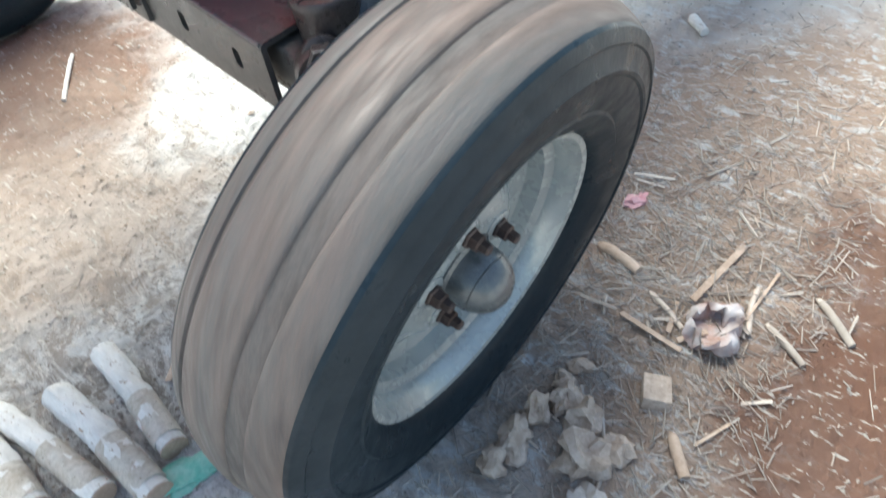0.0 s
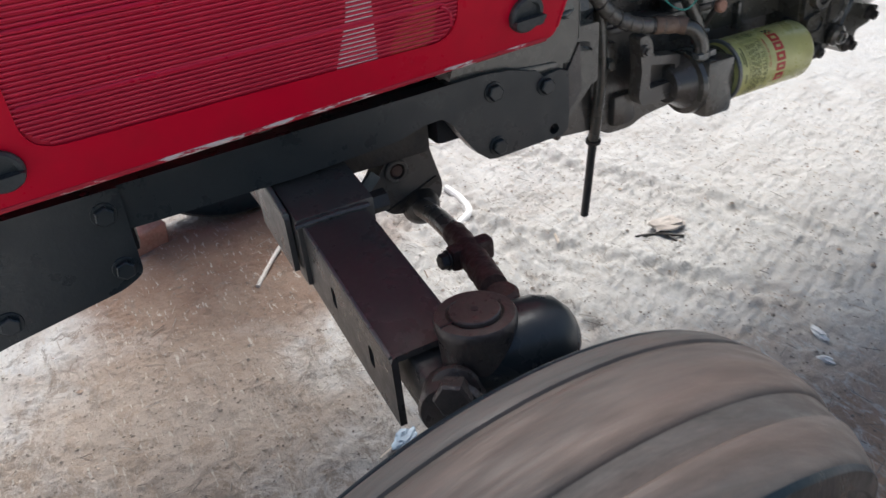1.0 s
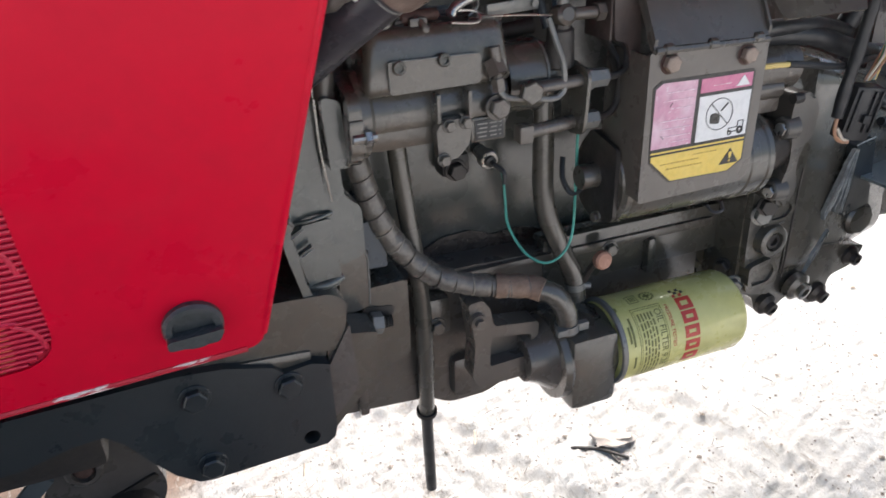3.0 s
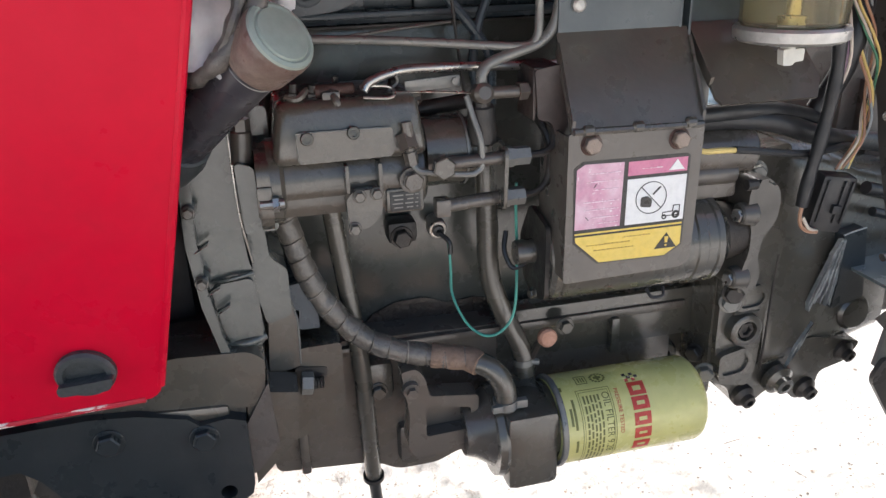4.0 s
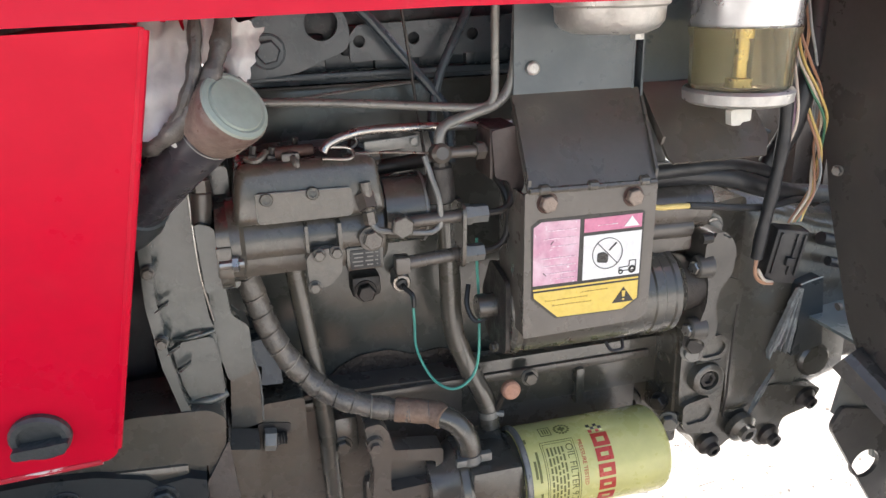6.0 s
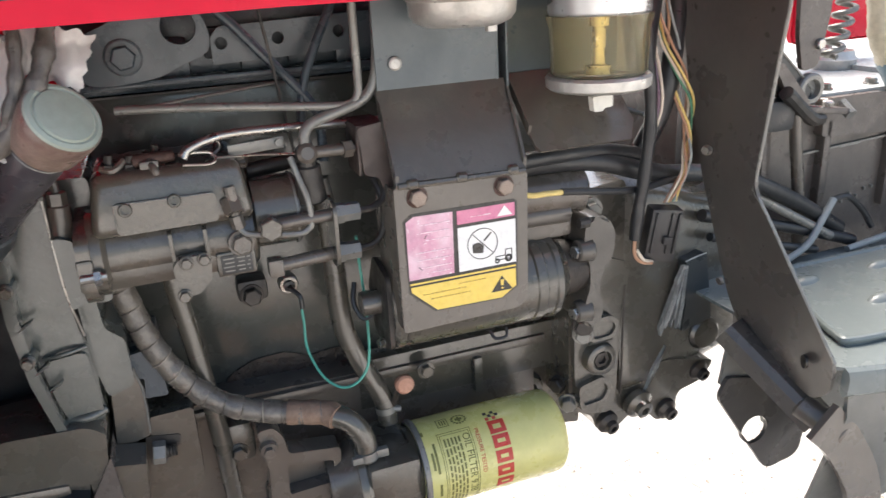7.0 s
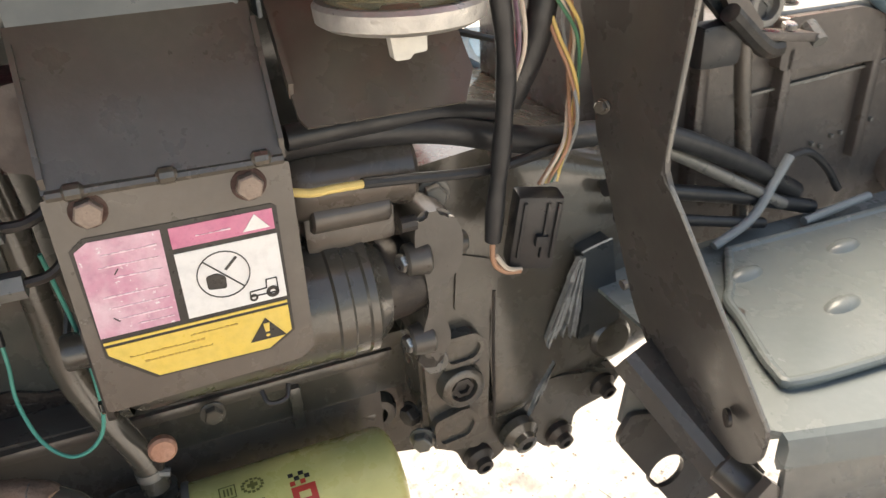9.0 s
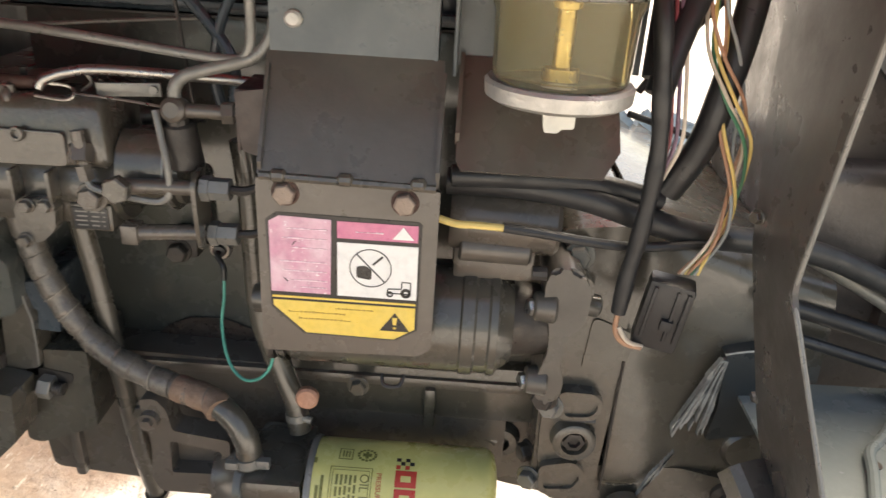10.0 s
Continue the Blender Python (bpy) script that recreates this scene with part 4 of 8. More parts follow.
# lifting eye and rocker strip
b = bm_()
eye_o = rounded([(0.345, 1.022), (0.372, 1.019), (0.414, 1.023), (0.437, 1.034), (0.464, 1.043), (0.466, 1.064), (0.455, 1.090), (0.435, 1.100), (0.404, 1.096), (0.380, 1.078), (0.350, 1.066)], 0.010)
plate(b, eye_o, "y", -0.198, -0.190, [disc(0.438, 1.069, 0.0165, 24)])
part("lifting_plate", b, BLUEGREY, head, "plate with a round lifting eye")
part("washer", simple(lathe, [(0, 0.0175), (0.0025, 0.0172), (0.003, 0.0165), (0.003, 0.0)], (0.385, -0.198, 1.045), NEAR, 24, False), BLUEGREY, head)
piece("bolt", BOLT_BLUE, head, toward((0.385, -0.200, 1.045), NEAR, 10))
b = bm_()
plate(b, rounded([(0.466, 1.030), (0.66, 1.036), (0.66, 1.072), (0.475, 1.066), (0.466, 1.056)], 0.004), "y", -0.190, -0.183, [disc(0.476, 1.050, 0.0062, 12), disc(0.532, 1.051, 0.0062, 12), disc(0.595, 1.053, 0.0062, 12)])
part("rocker_strip", b, BLUEGREY, head, "flat strip with round holes")
part("strip_backing", simple(box, (0.56, -0.168, 1.050), (0.20, 0.020, 0.030), 0.003), DARK, head)
part("head_ledge", simple(box, (0.56, -0.165, 1.0165), (0.44, 0.030, 0.007), 0.002), BLUEGREY, head)
part("return_rod", simple(tube, [(0.372, -0.200, 0.9945), (0.389, -0.200, 0.996), (0.455, -0.200, 1.0025), (0.525, -0.200, 1.0085)], 0.0017, 8), PIPE, head, "thin steel return pipe")

# timing cover: a curved casting with a ledge across it, behind a thin flange
b = bm_()
plate(b, rounded([(0.252, 0.893), (0.276, 0.944), (0.301, 0.940), (0.298, 0.852), (0.302, 0.800), (0.306, 0.777), (0.309, 0.707), (0.272, 0.704), (0.259, 0.759), (0.250, 0.825)], 0.009), "y", -0.258, 0.20)
cover = part("timing_cover", b, COVER, tractor, "blue-grey cast timing cover")
b = bm_()
plate(b, rounded([(0.264, 0.780), (0.304, 0.784), (0.308, 0.712), (0.277, 0.709), (0.268, 0.745)], 0.008), "y", -0.263, -0.25)
part("lower_face", b, COVER, cover)
part("ledge", simple(tube, [(0.266, -0.260, 0.783), (0.285, -0.2655, 0.7865), (0.305, -0.260, 0.788)], 0.0022, 12), COVER, cover, "cast ledge across the cover")
part("bottom_roll", simple(tube, [(0.274, -0.258, 0.7135), (0.292, -0.264, 0.7145), (0.309, -0.258, 0.717)], 0.0045, 14), COVER, cover)
b = bm_()
plate(b, rounded([(0.248, 0.829), (0.250, 0.884), (0.257, 0.895), (0.261, 0.884), (0.258, 0.839), (0.262, 0.779), (0.269, 0.731), (0.276, 0.708), (0.267, 0.705), (0.254, 0.765)], 0.004), "y", -0.277, -0.235)
part("cover_flange", b, COVER, cover)
for x, z in ((0.262, 0.825), (0.267, 0.780), (0.274, 0.7595)):
    part("rib", simple(box, (x, -0.270, z), (0.015, 0.008, 0.0016), 0.0005, Euler((0, radians(-30), 0)).to_matrix()), COVER, cover, "thin cast rib")
    part("worn_edge", simple(rod, (x - 0.006, -0.2775, z - 0.0036), (x + 0.006, -0.2775, z + 0.0036), 0.0007, seg=6), BARE, cover, "rib edge worn bright")
for x, z in ((0.256, 0.863), (0.258, 0.792)):
    part("flange_lug", simple(rod, (x, -0.262, z), (x, -0.281, z), 0.0075, 0.0065, 14, 0.0015), COVER, cover)
    piece("bolt", BOLT_SMALL, cover, toward((x, -0.281, z), NEAR, 15))
b = bm_()
plate(b, rounded([(0.301, 0.905), (0.318, 0.900), (0.320, 0.842), (0.304, 0.834)], 0.006), "y", -0.282, -0.20)
part("pump_flange", b, COVER, cover, "grey flange plate of the pump")
b = bm_()
plate(b, rounded([(0.303, 0.838), (0.320, 0.832), (0.322, 0.796), (0.338, 0.782), (0.338, 0.730), (0.312, 0.722), (0.305, 0.760)], 0.006), "y", -0.246, -0.12)
part("back_plate", b, COVER, cover)
part("back_plate", simple(plate, rounded([(0.29, 0.945), (0.335, 0.945), (0.335, 0.82), (0.29, 0.82)], 0.006), "y", -0.235, -0.10), COVER, cover)
part("gasket_line", simple(tube, [(0.2985, -0.264, 0.935), (0.299, -0.266, 0.87), (0.3005, -0.266, 0.842), (0.306, -0.262, 0.80)], 0.0012, 6), BARE, cover, "bright line of sealant")
b = bm_()
rod(b, (0.308, -0.264, 0.898), (0.3105, -0.264, 0.930), 0.0105, 0.0095, 14, 0.0015)
rod(b, (0.3105, -0.264, 0.930), (0.311, -0.264, 0.941), 0.0085, seg=6)
rod(b, (0.311, -0.264, 0.941), (0.308, -0.258, 0.985), 0.0034, seg=8)
part("oil_union", b, DUSTY, cover)
b = bm_()
box(b, (0.14, 0, 0.84), (0.20, 0.36, 0.44), 0.02)
part("fan_shroud", b, DARK, tractor, "black shroud behind the side panel")
# oil filler
b = bm_()
A0, A1 = Vector((0.264, -0.330, 0.943)), Vector((0.357, -0.430, 1.036))
ax = (A1 - A0).normalized()
lathe(b, [(-0.045, 0.0255), (0.0, 0.0250), (0.06, 0.0225), (0.128, 0.0215)], A0, ax, 32, False)
filler = part("oil_filler_neck", b, NECK, tractor, "glossy dark purple-grey filler neck")
L = 0.122
part("collar", simple(lathe, [(-0.034, 0.031), (-0.012, 0.031), (-0.008, 0.029), (0.002, 0.0275), (0.003, 0.025)], A0, ax, 28, False), RAIL, filler)
part("neck_seam", simple(lathe, [(L - 0.009, 0.0212), (L - 0.008, 0.0222), (L - 0.007, 0.0212)], A0, ax, 32, False), PIPE, filler)
part("cap_skirt", simple(lathe, [(L - 0.003, 0.0215), (L - 0.003, 0.0240), (L, 0.0252), (L + 0.022, 0.0272), (L + 0.027, 0.0272), (L + 0.029, 0.0265), (L + 0.029, 0.024)], A0, ax, 40, False), CAPRUST, filler, "cap rim with paint worn to brown")
part("cap_face", simple(lathe, [(L + 0.0285, 0.0265), (L + 0.0308, 0.0254), (L + 0.0318, 0.0225), (L + 0.0311, 0.0207), (L + 0.0325, 0.0196), (L + 0.0332, 0.0124), (L + 0.0335, 0.0)], A0, ax, 40, False), CAPGREEN, filler, "pale green cap face")


# white sacking and sleeved hose tucked behind the panel
def sheet(cx, cz, w, h, y, turn, seed):
    b = bm_()
    rows = []
    c, s = math.cos(turn), math.sin(turn)
    for i in range(15):
        row = []
        for j in range(15):
            u, v = (i / 14 - 0.5) * w, (j / 14 - 0.5) * h
            edge = 1 + 0.10 * math.sin(i * 1.1 + seed) + 0.08 * math.sin(j * 1.7 + seed)
            d = 0.008 * math.sin(u * 190 + v * 60 + seed) + 0.006 * math.sin(v * 170 - u * 90) + 0.010 * noise.noise((u * 40, v * 40, seed))
            row.append(b.verts.new((cx + (u * c - v * s) * edge, y + 0.5 * d + 0.18 * v, cz + (u * s + v * c) * edge)))
        rows.append(row)
    for i in range(14):
        for j in range(14):
            b.faces.new((rows[i][j], rows[i + 1][j], rows[i + 1][j + 1], rows[i][j + 1]))
    bmesh.ops.solidify(b, geom=b.faces[:], thickness=0.002)
    return thing("plastic_sheet", b, CLOTH, "crumpled white plastic sheet stuffed behind the red panel", "plastic sheet", angle=60)


sheet(0.304, 1.048, 0.042, 0.078, -0.402, -0.35, 1.0)
sheet(0.352, 1.064, 0.032, 0.040, -0.385, -0.4, 4.0)
sheet(0.330, 1.078, 0.020, 0.050, -0.388, -0.2, 6.0)
b = bm_()
tube(b, [(0.272, -0.376, 0.996), (0.290, -0.402, 1.001), (0.311, -0.415, 1.017), (0.332, -0.414, 1.043), (0.345, -0.404, 1.072), (0.350, -0.392, 1.104)], 0.0066, 14, 8, lambda s: 0.0066 + 0.0009 * math.sin(s * 260) + 0.0005 * math.sin(s * 610))
part("sleeved_hose", b, SILVERHOSE, tractor, "grimy dark sleeved hose")
b = bm_()
tube(b, [(0.306, -0.412, 1.014), (0.318, -0.418, 1.036), (0.326, -0.413, 1.060), (0.330, -0.400, 1.100)], 0.0048, 10, 6, lambda s: 0.0048 + 0.0008 * math.sin(s * 300))
part("sleeved_hose", b, SILVERHOSE, tractor, "grimy dark sleeved hose")

# front engine mounts below the timing cover
b = bm_()
plate(b, rounded([(0.307, 0.637), (0.340, 0.648), (0.341, 0.677), (0.387, 0.678), (0.386, 0.584), (0.322, 0.558), (0.308, 0.561)], 0.005), "y", -0.225, -0.14)
mount = part("front_mount", b, ENGINE, tractor, "grey engine mount casting")
part("mount_slot", simple(plate, rounded([(0.334, 0.656), (0.370, 0.650), (0.368, 0.640), (0.350, 0.618), (0.334, 0.620)], 0.006), "y", -0.2265, -0.21), IRON, mount)
b = bm_()
plate(b, rounded([(0.319, 0.768), (0.332, 0.766), (0.344, 0.718), (0.342, 0.661), (0.307, 0.653), (0.312, 0.71)], 0.005), "y", -0.233, -0.14)
part("mount_column", b, ENGINE, mount)
part("column_edge", simple(tube, [(0.331, -0.2335, 0.764), (0.3425, -0.2335, 0.718), (0.341, -0.2335, 0.664)], 0.0011, 6, 2), PIPE, mount, "edge worn to bare metal")
b = bm_()
plate(b, rounded([(0.323, 0.752), (0.363, 0.757), (0.366, 0.70), (0.343, 0.701), (0.346, 0.724), (0.323, 0.727)], 0.003), "y", -0.226, -0.14)
part("mount_box", b, BLUEGREY, mount, "blue-grey painted bracket block")
b = bm_()
plate(b, rounded([(0.306, 0.676), (0.310, 0.600), (0.285, 0.570), (0.262, 0.560), (0.268, 0.600), (0.277, 0.625)], 0.004), "y", -0.282, -0.20)
part("mount_wedge", b, GEAR, mount, "dusty gusset plate")
part("mount_nut", simple(rod, (0.339, -0.235, 0.640), (0.352, -0.235, 0.638), 0.0125, seg=6, edge=0.001), PIPE, mount, "dull hexagon nut")
part("stud", simple(lathe, [(k * 0.0016, 0.0068 if k % 2 else 0.0056) for k in range(8)] + [(0.0125, 0.0)], (0.352, -0.235, 0.638), (1, 0, -0.05), 14, False), IRON, mount, "threaded stud end")
b = bm_()
plate(b, rounded([(0.214, 0.712), (0.287, 0.695), (0.280, 0.639), (0.272, 0.626), (0.201, 0.633)], 0.005), "y", -0.275, -0.20)
part("mount_box", b, CAST, mount, "glossy dusty box on the rail")
part("box_edge", simple(tube, [(0.204, -0.2752, 0.634), (0.24, -0.2752, 0.6305), (0.271, -0.2752, 0.6275), (0.279, -0.2752, 0.640)], 0.0012, 6, 3), PIPE, mount, "edge worn to bare metal")

# sump
b = bm_()
plate(b, rounded([(0.292, 0.578), (0.300, 0.484), (0.42, 0.474), (0.45, 0.457), (0.50, 0.457), (0.53, 0.470), (0.62, 0.480), (0.82, 0.53), (0.82, 0.64), (0.30, 0.655)], 0.01), "y", -0.178, 0.17)
box(b, (0.56, 0.0, 0.64), (0.55, 0.37, 0.012), 0.003)
box(b, (0.335, -0.178, 0.515), (0.012, 0.02, 0.07), 0.004)
box(b, (0.475, -0.178, 0.50), (0.05, 0.03, 0.06), 0.012)
sump = part("sump", b, DUSTY, tractor, "grey-brown engine sump")
b = bm_()
box(b, (0.72, -0.165, 0.628), (0.28, 0.03, 0.068), 0.004)
box(b, (0.735, -0.182, 0.612), (0.012, 0.02, 0.05), 0.004)
part("sump_side", b, ENGINE, sump)
for x, z in ((0.427, 0.594), (0.66, 0.645)):
    piece("bolt", BOLT, sump, toward((x, -0.203, z), NEAR, 12))
b = bm_()
box(b, (0.430, -0.188, 0.604), (0.034, 0.03, 0.052), 0.010)
part("boss", b, CAST, sump)

# oil filter bracket and head
b = bm_()
plate(b, rounded([(0.447, 0.644), (0.464, 0.646), (0.474, 0.633), (0.478, 0.608), (0.536, 0.600), (0.534, 0.540), (0.518, 0.528), (0.459, 0.528), (0.451, 0.544), (0.455, 0.587)], 0.005), "y", -0.252, -0.225, [rounded([(0.474, 0.595), (0.527, 0.585), (0.524, 0.556), (0.473, 0.554)], 0.004)])
plate(b, [(0.468, 0.60), (0.53, 0.59), (0.53, 0.545), (0.468, 0.545)], "y", -0.232, -0.222)
lathe(b, [(0, 0.030), (0.012, 0.034), (0.030, 0.047), (0.034, 0.051)], (0.518, -0.240, 0.546), (1, 0, 0), 28)
bracket = part("filter_bracket", b, DUSTY, tractor, "grey-brown cast filter bracket")
b = bm_()
box(b, (0.588, -0.248, 0.541), (0.062, 0.100, 0.098), 0.010)
lathe(b, [(0, 0.053), (0.008, 0.055), (0.012, 0.053)], (0.548, -0.246, 0.545), (1, 0, 0), 32)
lathe(b, [(0, 0.047), (0.012, 0.0475)], (0.614, -0.246, 0.546), (1, 0, 0), 32)
part("filter_head", b, ENGINE, bracket, "dark grey filter head")
b = bm_()
rod(b, (0.457, -0.252, 0.622), (0.457, -0.259, 0.622), 0.0105, 0.0095, 16)
rod(b, (0.457, -0.259, 0.622), (0.457, -0.265, 0.622), 0.0062, seg=6)
part("lug", b, DUSTY, bracket)

# spin-on oil filter
FX, FY, FZ, FR = 0.6220, -0.2540, 0.5500, 0.0525
b = bm_()
lathe(b, [(0.0, 0.02), (0.0, FR - 0.001), (0.002, FR), (0.1745, FR), (0.180, FR - 0.002), (0.1845, FR - 0.007), (0.187, FR - 0.016), (0.187, 0.0)], (FX, FY, FZ), (1, 0, 0), 64, False)
oil_filter = part("oil_filter", b, FILTER, tractor, "yellow-green spin-on oil filter with red and olive print")
part("rolled_seam", simple(lathe, [(-0.002, FR - 0.003), (-0.002, FR + 0.0012), (0.000, FR + 0.0022), (0.0025, FR + 0.0022), (0.0045, FR + 0.0008), (0.0045, FR - 0.003)], (FX, FY, FZ), (1, 0, 0), 64, False, True), PIPE, oil_filter, "dull rolled seam")


def on_can(u, v, lift=0.0004):
    """u runs down the side of the can from the top, v along it."""
    a = radians(78) - u / FR
    return Vector((FX + v, FY - (FR + lift) * math.cos(a), FZ + (FR + lift) * math.sin(a)))


def can_patch(name, u0, u1, v0, v1, mat, lift=0.0004, label=""):
    b = bm_()
    n = max(2, int(abs(u1 - u0) / 0.0025))
    lo = [b.verts.new(on_can(u0 + (u1 - u0) * k / n, v0, lift)) for k in range(n + 1)]
    hi = [b.verts.new(on_can(u0 + (u1 - u0) * k / n, v1, lift)) for k in range(n + 1)]
    for k in range(n):
        b.faces.new((lo[k], lo[k + 1], hi[k + 1], hi[k]))
    return b


def can_join(name, patches, mat, label="", lift=0.0004):
    b = bm_()
    for u0, u1, v0, v1 in patches:
        c = can_patch("", u0, u1, v0, v1, mat, lift)
        me = bpy.data.meshes.new("tmp")
        c.to_mesh(me)
        c.free()
        b.from_mesh(me)
        bpy.data.meshes.remove(me)
    return part(name, b, mat, oil_filter, label)


def frame_patches(u0, u1, v0, v1, w):
    return [(u0, u1, v0, v0 + w), (u0, u1, v1 - w, v1), (u0, u0 + w, v0, v1), (u1 - w, u1, v0, v1)]


def lettering(name, text, size, place, mat, parent, label="", squeeze=1.0):
    """Built-in letters laid out by place(u, v): u along the line, v up from its foot."""
    cu = bpy.data.curves.new("letters", "FONT")
    cu.body, cu.size = text, size
    tmp = bpy.data.objects.new("letters", cu)
    scene.collection.objects.link(tmp)
    bpy.context.view_layer.update()
    me = tmp.evaluated_get(bpy.context.evaluated_depsgraph_get()).to_mesh().copy()
    bpy.data.objects.remove(tmp)
    b = bm_()
    b.from_mesh(me)
    bmesh.ops.subdivide_edges(b, edges=[e for e in b.edges if e.calc_length() > 0.004], cuts=1)
    bmesh.ops.triangulate(b, faces=b.faces)
    for v in b.verts:
        v.co = place(v.co.x * squeeze, v.co.y)
    return part(name, b, mat, parent, label)


lettering("lettering", "OIL FILTER 9.28", 0.0125, lambda u, v: on_can(0.016 + u, 0.052 + v), OLIVEINK, oil_filter, "olive printed words", 0.9)
lettering("lettering", "PRESSURE TESTED", 0.0070, lambda u, v: on_can(0.014 + u, 0.068 + v), REDINK, oil_filter, "small red words", 0.95)
# brand word as plain red blocks
for k, w in enumerate((0.0165, 0.0150, 0.0150, 0.0140, 0.0150)):
    u = 0.010 + k * 0.0182
    can_join("brand_block", [(u, u + 0.0052, 0.086, 0.107), (u + w - 0.0052, u + w, 0.086, 0.107), (u, u + w, 0.086, 0.0915), (u, u + w, 0.1015, 0.107)], REDINK, "red printed block")
can_join("print_frame", frame_patches(0.010, 0.118, 0.022, 0.0635, 0.0007) + frame_patches(0.013, 0.115, 0.0245, 0.061, 0.0006), OLIVEINK, "thin double printed frame")
random.seed(11)
lines = []
for k, v in enumerate((0.046, 0.0415, 0.037, 0.0325, 0.028)):
    u = 0.018
    while u < 0.105:
        w = random.uniform(0.004, 0.011)
        lines.append((u, min(u + w, 0.108), v, v + 0.0024))
        u += w + 0.002
for v, u0, u1 in ((0.0135, 0.02, 0.055), (0.0135, 0.068, 0.085), (0.009, 0.03, 0.05), (0.0045, 0.002, 0.008)):
    lines.append((u0, u1, v, v + 0.003))
can_join("small_print", lines, OLIVEINK, "lines of small illegible print")
can_join("badge", frame_patches(-0.012, 0.002, 0.028, 0.042, 0.001) + [(-0.009, -0.001, 0.0315, 0.033), (-0.009, -0.001, 0.0345, 0.036), (-0.009, -0.001, 0.0375, 0.039)], OLIVEINK, "small framed badge")
ringp = []
for k in range(14):
    a0 = k * math.tau / 14
    cu_, cv_ = -0.005 + 0.0068 * math.cos(a0), 0.056 + 0.0085 * math.sin(a0)
    ringp.append((cu_ - 0.0012, cu_ + 0.0012, cv_ - 0.0014, cv_ + 0.0014))
can_join("emblem", ringp + [(-0.007, -0.003, 0.0515, 0.0605), (-0.0095, -0.0005, 0.0545, 0.0575)], OLIVEINK, "round printed emblem")
chk_r, chk_b = [], []
for i in range(3):
    for j in range(4):
        q = (-0.004 + i * 0.0042, -0.004 + (i + 1) * 0.0042, 0.086 + j * 0.0045, 0.086 + (j + 1) * 0.0045)
        (chk_r if i == 2 else chk_b).append(q) if (i + j) % 2 == 0 else None
can_join("chequers_black", chk_b, BLACKINK, "black chequered flag print")
can_join("chequers_red", chk_r, REDINK, "red chequers")

# wrapped hose
HOSE = [(0.334, -0.215, 0.868), (0.344, -0.219, 0.815), (0.358, -0.222, 0.762), (0.380, -0.225, 0.718), (0.410, -0.229, 0.684), (0.446, -0.234, 0.664), (0.484, -0.242, 0.655), (0.522, -0.254, 0.651), (0.546, -0.265, 0.641), (0.560, -0.271, 0.618), (0.562, -0.272, 0.590)]


def wrapped(s):
    k = (s / 0.0215) % 1.0
    return 0.0118 + 0.0014 * k ** 0.6 + (0.0007 * math.sin(s * 170) if s > 0.13 else 0)


b = bm_()
tube(b, HOSE[:8], 0.012, 16, 22, wrapped)
hose = part("coolant_hose", b, WRAP, tractor, "thick hose wrapped in grimy tape")
path = smooth_path([Vector(p) for p in HOSE[:8]], 22)
run, mark = 0.0, 0.0215
for p, q in zip(path, path[1:]):
    run += (q - p).length
    if run > mark:
        mark += 0.0215
        d = (q - p).normalized() + Vector((0.10, 0.05, 0.16))
        part("tape_edge", simple(lathe, [(-0.0007, 0.0118), (-0.0004, 0.0136), (0.0006, 0.0135), (0.0008, 0.0118)], q, d, 20, False, True), WRAP if int(mark * 1000) % 3 else PALETAPE, hose)
b = bm_()
tube(b, [HOSE[6], HOSE[7], (0.533, -0.265, 0.648)], 0.0138, 16, 8, lambda s: 0.0138 + 0.0006 * math.sin(s * 300))
part("hose_sleeve", b, WRAPBROWN, hose, "brown dirt-stained sleeve")
b = bm_()
tube(b, HOSE[7:], 0.0128, 16, 8)
part("hose_elbow", b, ENGINE, hose)
b = bm_()
lathe(b, [(-0.005, 0.0142), (0.005, 0.0142)], (0.5615, -0.272, 0.598), (0.08, 0, -1), 24)
box(b, (0.578, -0.279, 0.599), (0.013, 0.008, 0.010), 0.001)
box(b, (0.548, -0.284, 0.599), (0.012, 0.007, 0.008), 0.001)
part("hose_clamp", b, PIPE, hose, "metal hose clamp")

# breather tube that hangs below the sump
b = bm_()
tube(b, [(0.388, -0.205, 0.852), (0.392, -0.204, 0.805), (0.399, -0.203, 0.74), (0.405, -0.204, 0.68), (0.410, -0.203, 0.62), (0.413, -0.196, 0.54), (0.417, -0.178, 0.452)], 0.0105, 14)
breather = part("breather_tube", b, ENGINE, tractor, "long grey breather tube")
b = bm_()
tube(b, [(0.417, -0.177, 0.450), (0.424, -0.158, 0.365), (0.432, -0.137, 0.280)], 0.0076, 12)
part("rubber_end", b, BLACK, breather, "black rubber end hanging below")
part("collar", simple(lathe, [(-0.004, 0.0095), (-0.004, 0.0135), (0.002, 0.0135), (0.002, 0.0095)], (0.417, -0.178, 0.452), (0.03, 0.2, -1), 18, False, True), IRON, breather)

